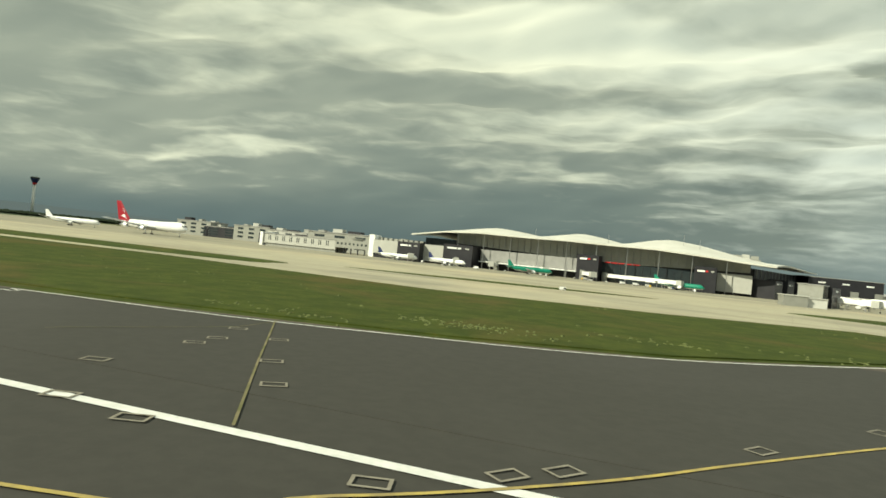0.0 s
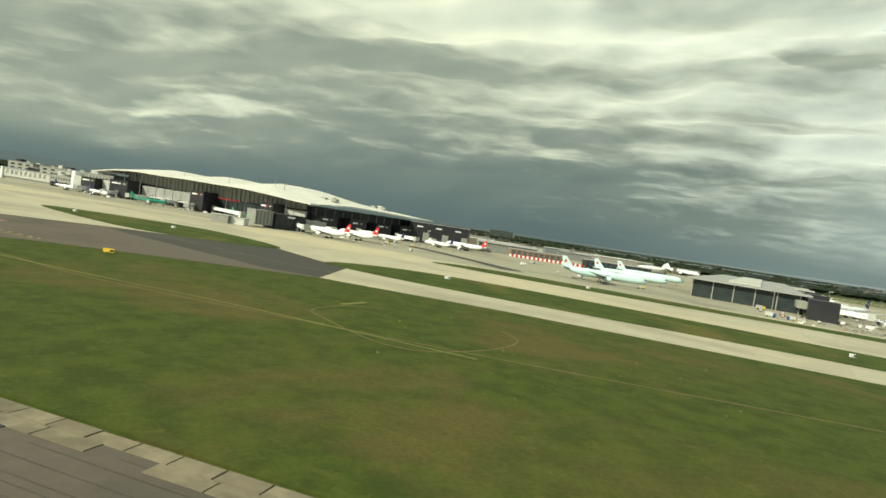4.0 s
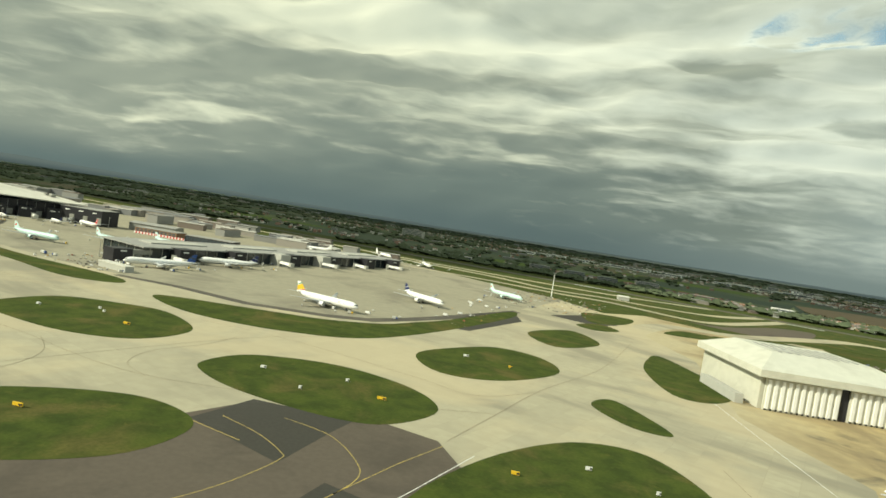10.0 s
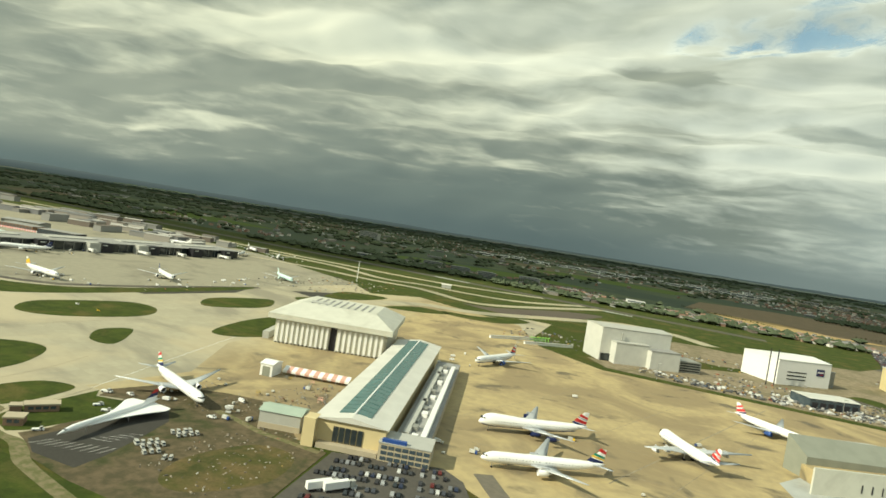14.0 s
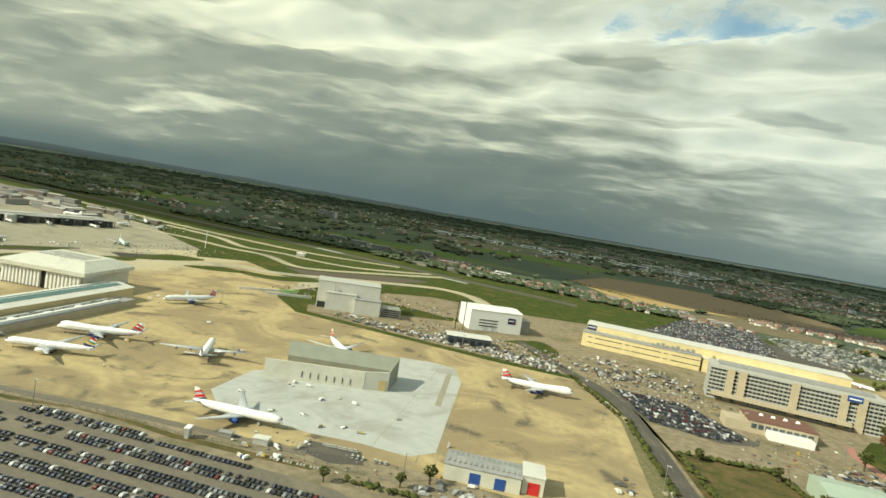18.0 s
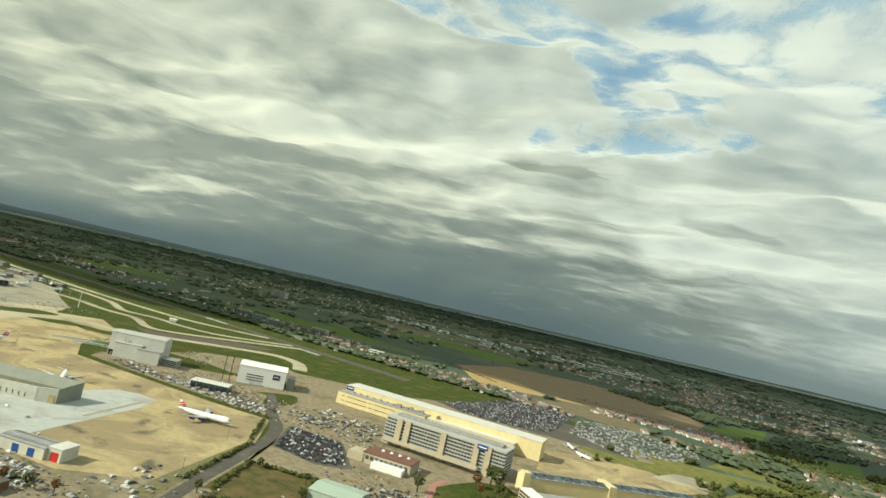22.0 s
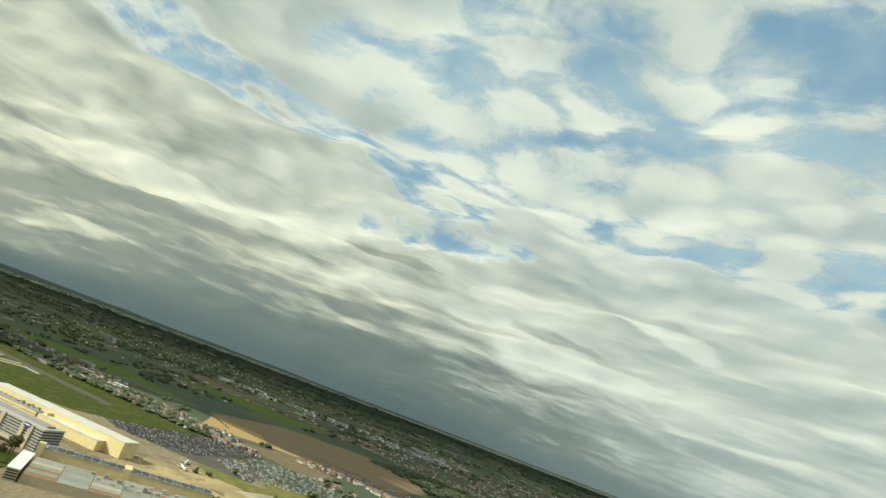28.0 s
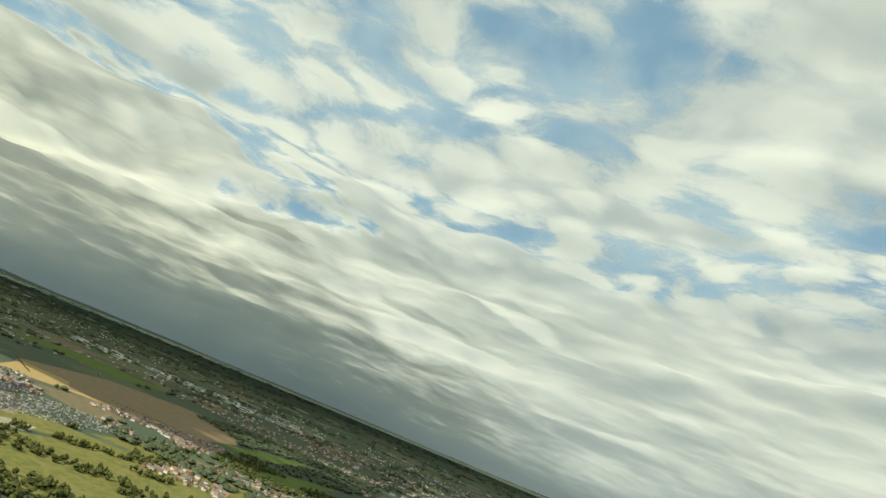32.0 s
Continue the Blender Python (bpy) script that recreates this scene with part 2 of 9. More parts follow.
def surface(name, base, rough=0.7, second=None, scale=1.0, amount=0.5, stain=None, stain_scale=0.05, stain_amount=0.5, metal=0.0, bump=0.0, vary=0.0, spec=0.3, island=False):
    m = bpy.data.materials.new(name)
    m.use_nodes = True
    k = Nodes(m.node_tree)
    pos = k.add("ShaderNodeNewGeometry").outputs["Position"]
    col = rgb(*base)
    grain = k.noise(pos, scale, 5.0, 0.6)
    if second:
        col = k.mix(k.math("MULTIPLY", k.smooth(grain, 0.35, 0.65), amount), col, rgb(*second))
    if stain:
        blot = k.noise(pos, stain_scale, 6.0, 0.6, 0.6)
        col = k.mix(k.math("MULTIPLY", k.smooth(blot, 0.48, 0.68), stain_amount), col, rgb(*stain))
    if bump >= 0.4:
        clump = k.noise(pos, scale * 9.0, 6.0, 0.65)
        col = k.mix(k.math("MULTIPLY", k.smooth(clump, 0.38, 0.66), 0.30), col, rgb(*(c * 0.42 for c in base)))
        dry = k.noise(pos, scale * 2.6, 6.0, 0.65, 0.8)
        col = k.mix(k.math("MULTIPLY", k.smooth(dry, 0.55, 0.72), 0.38), col, rgb(base[0] * 1.9, base[1] * 1.35, base[2] * 1.7))
    if vary:
        rnd = k.add("ShaderNodeNewGeometry").outputs["Random Per Island"] if island else k.add("ShaderNodeObjectInfo").outputs["Random"]
        col = k.mix(k.math("MULTIPLY", rnd, vary), col, rgb(*(c * 0.45 for c in base)))
    ins = {"Base Color": col, "Roughness": rough, "Metallic": metal, "Specular IOR Level": spec}
    if bump:
        ins["Normal"] = k.add("ShaderNodeBump", {"Height": grain, "Strength": bump, "Distance": 0.1}).outputs[0]
    b = k.add("ShaderNodeBsdfPrincipled", ins)
    out = k.add("ShaderNodeOutputMaterial")
    m.node_tree.links.new(b.outputs[0], out.inputs[0])
    return m


def palette(name, colours, rough=0.5, island=True, metal=0.0, spec=0.4):
    """One material that gives every island of a mesh (or every object) one of the colours."""
    m = bpy.data.materials.new(name)
    m.use_nodes = True
    k = Nodes(m.node_tree)
    rnd = k.add("ShaderNodeNewGeometry").outputs["Random Per Island"] if island else k.add("ShaderNodeObjectInfo").outputs["Random"]
    ramp = k.add("ShaderNodeValToRGB", {0: rnd})
    cr = ramp.color_ramp
    cr.interpolation = "CONSTANT"
    n = len(colours)
    for i, c in enumerate(colours):
        e = cr.elements[i] if i < 2 else cr.elements.new(i / n)
        e.position, e.color = i / n, rgb(*c)
    b = k.add("ShaderNodeBsdfPrincipled", {"Base Color": ramp.outputs[0], "Roughness": rough, "Metallic": metal, "Specular IOR Level": spec})
    out = k.add("ShaderNodeOutputMaterial")
    m.node_tree.links.new(b.outputs[0], out.inputs[0])
    return m


def country_material():
    """Patchwork of dark fields, woods and hedges, bluish to stand in for distant haze."""
    m = bpy.data.materials.new("countryside")
    m.use_nodes = True
    k = Nodes(m.node_tree)
    pos = k.add("ShaderNodeNewGeometry").outputs["Position"]
    flat = k.add("ShaderNodeMapping", {"Vector": pos, "Scale": (0.6, 1.0, 1.0), "Rotation": (0, 0, 0.35)}).outputs[0]
    vor = k.add("ShaderNodeTexVoronoi", {"Vector": flat, "Scale": 0.007})
    cell = k.add("ShaderNodeSeparateColor", {0: vor.outputs["Color"]}).outputs
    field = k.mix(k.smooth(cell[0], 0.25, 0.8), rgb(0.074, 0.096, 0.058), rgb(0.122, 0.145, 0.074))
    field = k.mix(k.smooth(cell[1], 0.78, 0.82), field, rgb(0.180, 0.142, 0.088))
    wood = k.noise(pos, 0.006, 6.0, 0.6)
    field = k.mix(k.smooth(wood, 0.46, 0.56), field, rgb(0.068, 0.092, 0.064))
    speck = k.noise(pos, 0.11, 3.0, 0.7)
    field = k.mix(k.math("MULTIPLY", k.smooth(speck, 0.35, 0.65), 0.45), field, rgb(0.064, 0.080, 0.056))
    b = k.add("ShaderNodeBsdfPrincipled", {"Base Color": field, "Roughness": 0.9, "Specular IOR Level": 0.1})
    out = k.add("ShaderNodeOutputMaterial")
    m.node_tree.links.new(b.outputs[0], out.inputs[0])
    return m


M_COUNTRY = country_material()
M_GRASS = surface("airfield_grass", (0.062, 0.078, 0.015), 0.95, (0.036, 0.050, 0.010), 0.45, 0.85, (0.105, 0.078, 0.028), 0.06, 0.65, bump=0.4, spec=0.1)
M_ISLE = surface("mown_grass", (0.063, 0.083, 0.016), 0.95, (0.034, 0.050, 0.011), 0.22, 0.9, (0.115, 0.098, 0.032), 0.075, 0.75, bump=0.4, spec=0.1)
M_DIRT = surface("dirt_yard", (0.135, 0.105, 0.064), 0.95, (0.066, 0.060, 0.034), 0.5, 0.8, (0.038, 0.052, 0.017), 0.06, 0.95, bump=0.3, spec=0.1)
M_TRENCH = surface("worn_earth", (0.150, 0.112, 0.052), 0.95, (0.085, 0.082, 0.030), 1.4, 0.8, spec=0.1)
M_VERGE = surface("worn_verge", (0.20, 0.17, 0.10), 0.95, (0.10, 0.11, 0.04), 0.8, 0.8, spec=0.1)


def apron_material():
    """Weathered concrete laid in rectangular bays, with tyre-darkened patches and stains."""
    m = bpy.data.materials.new("apron_concrete")
    m.use_nodes = True
    k = Nodes(m.node_tree)
    pos = k.add("ShaderNodeNewGeometry").outputs["Position"]
    turned = k.add("ShaderNodeMapping", {"Vector": pos, "Rotation": (0, 0, 0.22)}).outputs[0]
    bays = k.add("ShaderNodeTexBrick", {"Vector": turned, "Color1": rgb(0.400, 0.368, 0.262), "Color2": rgb(0.352, 0.325, 0.235), "Mortar": rgb(0.315, 0.288, 0.208), "Scale": 1.0, "Mortar Size": 0.035, "Mortar Smooth": 0.3, "Bias": 0.0, "Brick Width": 4.6, "Row Height": 4.6})
    bays.offset = 0.0
    fine = k.noise(pos, 0.5, 5.0, 0.6)
    streak = k.noise(k.add("ShaderNodeMapping", {"Vector": turned, "Scale": (0.35, 1.0, 1.0)}).outputs[0], 0.05, 5.0, 0.6, 0.6)
    blot = k.noise(pos, 0.022, 5.0, 0.6, 0.8)
    col = k.mix(k.math("MULTIPLY", k.smooth(fine, 0.35, 0.65), 0.35), bays.outputs[0], rgb(0.305, 0.278, 0.20))
    col = k.mix(k.math("MULTIPLY", k.smooth(streak, 0.46, 0.66), 0.75), col, rgb(0.225, 0.208, 0.158))
    col = k.mix(k.math("MULTIPLY", k.smooth(blot, 0.47, 0.64), 0.6), col, rgb(0.46, 0.395, 0.26))
    b = k.add("ShaderNodeBsdfPrincipled", {"Base Color": col, "Roughness": 0.85, "Specular IOR Level": 0.2})
    out = k.add("ShaderNodeOutputMaterial")
    m.node_tree.links.new(b.outputs[0], out.inputs[0])
    return m


M_CONCRETE = apron_material()


def tan_material():
    """Tan concrete that passes into the greyer taxiway concrete at its western side."""
    m = bpy.data.materials.new("tan_concrete")
    m.use_nodes = True
    k = Nodes(m.node_tree)
    pos = k.add("ShaderNodeNewGeometry").outputs["Position"]
    xyz = k.add("ShaderNodeSeparateXYZ", {0: pos}).outputs
    fine = k.noise(pos, 0.35, 5.0, 0.6)
    patch = k.noise(pos, 0.035, 5.0, 0.6, 0.8)
    spots = k.noise(pos, 0.075, 5.0, 0.55, 0.5)
    tan = k.mix(k.smooth(fine, 0.35, 0.65), rgb(0.435, 0.347, 0.180), rgb(0.365, 0.294, 0.158))
    tan = k.mix(k.math("MULTIPLY", k.smooth(patch, 0.40, 0.60), 0.78), tan, rgb(0.230, 0.180, 0.105))
    tan = k.mix(k.math("MULTIPLY", k.smooth(spots, 0.55, 0.70), 0.85), tan, rgb(0.10, 0.087, 0.064))
    grey = k.mix(k.math("MULTIPLY", k.smooth(fine, 0.35, 0.65), 0.5), rgb(0.425, 0.372, 0.240), rgb(0.345, 0.303, 0.200))
    edge = k.math("ADD", k.math("ADD", xyz[0], k.math("MULTIPLY", xyz[1], 0.12)), k.math("MULTIPLY", k.math("SUBTRACT", patch, 0.5), 60.0))
    col = k.mix(k.smooth(edge, 392.0, 424.0), grey, tan)
    b = k.add("ShaderNodeBsdfPrincipled", {"Base Color": col, "Roughness": 0.85, "Specular IOR Level": 0.2})
    out = k.add("ShaderNodeOutputMaterial")
    m.node_tree.links.new(b.outputs[0], out.inputs[0])
    return m


M_TAN = tan_material()
M_NEWCON = surface("new_concrete", (0.42, 0.43, 0.40), 0.8, (0.35, 0.358, 0.335), 0.3, 0.6, (0.28, 0.272, 0.235), 0.06, 0.75, spec=0.2)
M_PIERCON = surface("grey_apron_concrete", (0.300, 0.280, 0.208), 0.85, (0.245, 0.230, 0.175), 0.3, 0.6, (0.185, 0.172, 0.134), 0.035, 0.8, spec=0.2)
M_ASPHALT = surface("asphalt", (0.050, 0.047, 0.039), 0.85, (0.038, 0.036, 0.030), 2.0, 0.5, (0.068, 0.064, 0.056), 0.05, 0.5, bump=0.1, spec=0.25)
M_OLDASPH = surface("brown_asphalt", (0.108, 0.090, 0.070), 0.9, (0.085, 0.071, 0.056), 1.2, 0.5, (0.062, 0.053, 0.043), 0.06, 0.6, bump=0.1, spec=0.2)
M_SEAM = surface("sealed_seam", (0.078, 0.066, 0.052), 0.85, (0.100, 0.084, 0.066), 0.6, 0.8, spec=0.2)
M_LOT = surface("dusty_asphalt", (0.165, 0.146, 0.112), 0.9, (0.120, 0.108, 0.085), 0.8, 0.6, (0.215, 0.185, 0.130), 0.06, 0.7, spec=0.2)
M_ROAD = surface("road_asphalt", (0.092, 0.084, 0.071), 0.85, (0.072, 0.066, 0.056), 1.0, 0.6, (0.145, 0.128, 0.100), 0.07, 0.5, spec=0.2)
M_SCRUB = surface("rough_scrub", (0.085, 0.082, 0.028), 0.95, (0.16, 0.115, 0.055), 0.18, 0.9, (0.035, 0.050, 0.016), 0.08, 0.7, bump=0.4, spec=0.1)
M_GRAVEL = surface("bare_earth", (0.27, 0.225, 0.15), 0.95, (0.16, 0.135, 0.09), 0.35, 0.7, (0.10, 0.10, 0.05), 0.06, 0.6, spec=0.1)
M_FADEDLINE = surface("faded_pale_paint", (0.26, 0.235, 0.18), 0.8, (0.15, 0.135, 0.105), 3.0, 0.6)
M_CRIMSON = surface("crimson_paint", (0.30, 0.012, 0.025), 0.4, (0.25, 0.012, 0.022), 1.0, 0.4)
M_WHITELINE = surface("white_road_paint", (0.72, 0.71, 0.66), 0.7, (0.5, 0.49, 0.45), 3.0, 0.5)
M_YELLOWLINE = surface("yellow_road_paint", (0.46, 0.35, 0.09), 0.7, (0.24, 0.19, 0.09), 2.0, 0.8)
M_REDLINE = surface("red_ground_sign", (0.38, 0.15, 0.12), 0.8, (0.30, 0.19, 0.15), 1.2, 0.7)
M_RUBBER = surface("dark_joint", (0.205, 0.172, 0.112), 0.9, (0.31, 0.27, 0.19), 0.5, 0.9)
M_WHITE = surface("white_paint", (0.80, 0.80, 0.77), 0.35, (0.70, 0.70, 0.67), 1.5, 0.35, spec=0.5)
M_AIRWHITE = surface("aircraft_white", (0.84, 0.84, 0.82), 0.28, (0.78, 0.78, 0.76), 0.8, 0.3, spec=0.5)
M_ALU = surface("aircraft_grey", (0.52, 0.54, 0.55), 0.35, (0.44, 0.46, 0.47), 0.8, 0.4, metal=0.25)
M_STEEL = surface("bare_metal", (0.48, 0.48, 0.47), 0.3, (0.36, 0.36, 0.36), 2.0, 0.5, metal=0.8)
M_TYRE = surface("tyre_rubber", (0.022, 0.022, 0.022), 0.8)
M_DARKGLASS = surface("dark_glass", (0.022, 0.030, 0.034), 0.12, (0.04, 0.05, 0.05), 0.4, 0.5, spec=0.6)
M_GLASS = surface("window_glass", (0.05, 0.07, 0.085), 0.08, (0.09, 0.11, 0.12), 0.6, 0.5, spec=0.7)
M_GREENGLASS = surface("green_roof_glass", (0.075, 0.16, 0.155), 0.25, (0.045, 0.11, 0.105), 0.8, 0.7, spec=0.5)
M_BLACKCLAD = surface("black_cladding", (0.020, 0.020, 0.024), 0.45, (0.035, 0.034, 0.038), 0.3, 0.5)
M_GREYCLAD = surface("grey_louvre_cladding", (0.29, 0.292, 0.26), 0.55, (0.23, 0.232, 0.205), 0.7, 0.5, metal=0.2)
M_PALECLAD = surface("pale_cladding", (0.42, 0.42, 0.38), 0.6, (0.36, 0.36, 0.33), 0.5, 0.5)
M_ROOFWHITE = surface("pale_roof_membrane", (0.60, 0.59, 0.53), 0.5, (0.50, 0.49, 0.44), 0.25, 0.5, (0.44, 0.43, 0.38), 0.08, 0.35)
M_ROOFGREY = surface("grey_roof", (0.30, 0.30, 0.285), 0.7, (0.22, 0.22, 0.21), 0.4, 0.6)
M_CREAM = surface("cream_cladding", (0.60, 0.50, 0.28), 0.6, (0.52, 0.43, 0.24), 0.3, 0.5, spec=0.3)
M_YELLOWB = surface("pale_yellow_render", (0.68, 0.575, 0.315), 0.65, (0.60, 0.50, 0.27), 0.25, 0.5, (0.48, 0.41, 0.24), 0.15, 0.35)
M_BEIGE = surface("beige_concrete", (0.44, 0.38, 0.27), 0.8, (0.36, 0.31, 0.22), 0.4, 0.5)
M_HANGAR = surface("hangar_sheet_metal", (0.60, 0.595, 0.51), 0.5, (0.52, 0.515, 0.44), 0.4, 0.5, (0.42, 0.41, 0.34), 0.12, 0.4, metal=0.1)
M_SILVER = surface("silver_grey_sheet", (0.58, 0.58, 0.53), 0.5, (0.50, 0.50, 0.46), 0.3, 0.5, metal=0.05)
M_OLIVE = surface("grey_green_sheet", (0.25, 0.26, 0.21), 0.6, (0.20, 0.21, 0.17), 0.3, 0.5)
M_PALEGREEN = surface("pale_green_sheet", (0.36, 0.43, 0.35), 0.6, (0.30, 0.36, 0.30), 0.3, 0.5)
M_BRICK = surface("red_brown_brick", (0.20, 0.105, 0.07), 0.85, (0.15, 0.08, 0.055), 1.0, 0.6)
M_GATEBRICK = surface("brown_brick", (0.26, 0.17, 0.115), 0.85, (0.20, 0.13, 0.09), 1.2, 0.6)
M_REDROOF = surface("red_brown_roof", (0.17, 0.085, 0.06), 0.8, (0.12, 0.06, 0.045), 0.6, 0.6)
M_DARKROOF = surface("dark_felt_roof", (0.105, 0.090, 0.075), 0.9, (0.075, 0.066, 0.056), 0.6, 0.7, (0.15, 0.125, 0.095), 0.2, 0.6)
M_RUST = surface("rusty_roof", (0.26, 0.15, 0.085), 0.8, (0.20, 0.13, 0.08), 0.3, 0.7)
M_RED = surface("red_paint", (0.50, 0.03, 0.03), 0.4, (0.42, 0.03, 0.03), 1.0, 0.4)
M_BLUE = surface("blue_paint", (0.03, 0.08, 0.28), 0.4, (0.03, 0.06, 0.20), 1.0, 0.4)
M_NAVY = surface("navy_paint", (0.02, 0.03, 0.10), 0.4, (0.03, 0.04, 0.12), 1.0, 0.4)
M_TEAL = surface("green_livery", (0.02, 0.22, 0.14), 0.35, (0.02, 0.17, 0.11), 1.0, 0.4)
M_MINT = surface("pale_mint_livery", (0.54, 0.71, 0.69), 0.3, (0.50, 0.66, 0.64), 1.0, 0.3)
M_YELLOW = surface("yellow_paint", (0.70, 0.45, 0.03), 0.5, (0.55, 0.36, 0.03), 1.0, 0.4)
M_LIME = surface("lime_green_frame", (0.25, 0.50, 0.10), 0.5, (0.2, 0.4, 0.1), 1.0, 0.4)
M_TRUNK = surface("bark", (0.10, 0.075, 0.05), 0.9, (0.07, 0.05, 0.035), 2.0, 0.6)
M_LEAF = surface("leaves", (0.060, 0.076, 0.021), 0.9, (0.112, 0.104, 0.031), 0.9, 0.6, vary=0.6, island=True, spec=0.15)
M_AUTUMN = surface("autumn_leaves", (0.16, 0.075, 0.025), 0.9, (0.09, 0.05, 0.02), 0.9, 0.6, vary=0.5, island=True, spec=0.15)
# raised paler and bluer than the near leaves to carry distant haze
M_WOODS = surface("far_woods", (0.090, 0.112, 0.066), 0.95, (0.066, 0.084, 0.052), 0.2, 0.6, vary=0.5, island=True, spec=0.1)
M_PLOUGH = surface("ploughed_field", (0.235, 0.178, 0.112), 0.95, (0.175, 0.138, 0.086), 0.08, 0.6, spec=0.1)
M_STUBBLE = surface("stubble_field", (0.36, 0.26, 0.12), 0.95, (0.31, 0.23, 0.11), 0.08, 0.6, spec=0.1)
M_ROUGH = surface("rough_yellow_grass", (0.175, 0.168, 0.052), 0.95, (0.105, 0.118, 0.036), 0.15, 0.8, (0.23, 0.195, 0.085), 0.05, 0.5, spec=0.1)
M_MEADOW = surface("meadow", (0.105, 0.150, 0.034), 0.95, (0.076, 0.110, 0.028), 0.05, 0.7, spec=0.1)
CAR_PAINTS = [(0.020, 0.020, 0.024), (0.22, 0.225, 0.23), (0.035, 0.036, 0.040), (0.05, 0.055, 0.065), (0.50, 0.50, 0.48), (0.020, 0.028, 0.055), (0.10, 0.105, 0.11), (0.028, 0.028, 0.030), (0.14, 0.145, 0.15), (0.045, 0.047, 0.052), (0.10, 0.018, 0.016), (0.024, 0.026, 0.030), (0.30, 0.31, 0.31), (0.030, 0.034, 0.050), (0.016, 0.016, 0.018), (0.07, 0.072, 0.076), (0.038, 0.040, 0.042), (0.026, 0.032, 0.036)]
M_CARS = palette("car_paint", CAR_PAINTS, 0.45, spec=0.4)
M_CAROBJ = palette("car_body_paint", CAR_PAINTS, 0.35, island=False, spec=0.5)
HOUSE_WALLS = [(0.62, 0.59, 0.52), (0.26, 0.16, 0.11), (0.74, 0.72, 0.66), (0.30, 0.20, 0.15), (0.70, 0.67, 0.60), (0.46, 0.40, 0.32)]
M_HOUSEW = palette("house_walls", HOUSE_WALLS, 0.85)
M_HOUSEW_OB = palette("house_wall", HOUSE_WALLS, 0.85, island=False)
HOUSE_ROOFS = [(0.21, 0.130, 0.095), (0.16, 0.148, 0.138), (0.26, 0.160, 0.115), (0.20, 0.185, 0.172)]
M_HOUSER = palette("house_roofs", HOUSE_ROOFS, 0.85)
M_HOUSER_OB = palette("house_roof", HOUSE_ROOFS, 0.85, island=False)
M_SHEDS = palette("commercial_roofs", [(0.26, 0.26, 0.245), (0.20, 0.20, 0.19), (0.44, 0.43, 0.40), (0.15, 0.125, 0.105), (0.28, 0.26, 0.23), (0.17, 0.175, 0.18)], 0.6, island=False)
M_CLUTTER = palette("ground_equipment", [(0.50, 0.49, 0.44), (0.30, 0.29, 0.26), (0.16, 0.15, 0.13), (0.10, 0.10, 0.09), (0.18, 0.17, 0.15), (0.26, 0.25, 0.22), (0.60, 0.59, 0.54), (0.08, 0.10, 0.13), (0.30, 0.27, 0.21), (0.26, 0.10, 0.06), (0.38, 0.25, 0.07), (0.12, 0.11, 0.09), (0.07, 0.07, 0.065)], 0.5)
M_RUBBLE = palette("rubble", [(0.26, 0.22, 0.16), (0.18, 0.15, 0.11), (0.36, 0.33, 0.27), (0.10, 0.09, 0.07)], 0.9)

# ---- geometry helpers ----


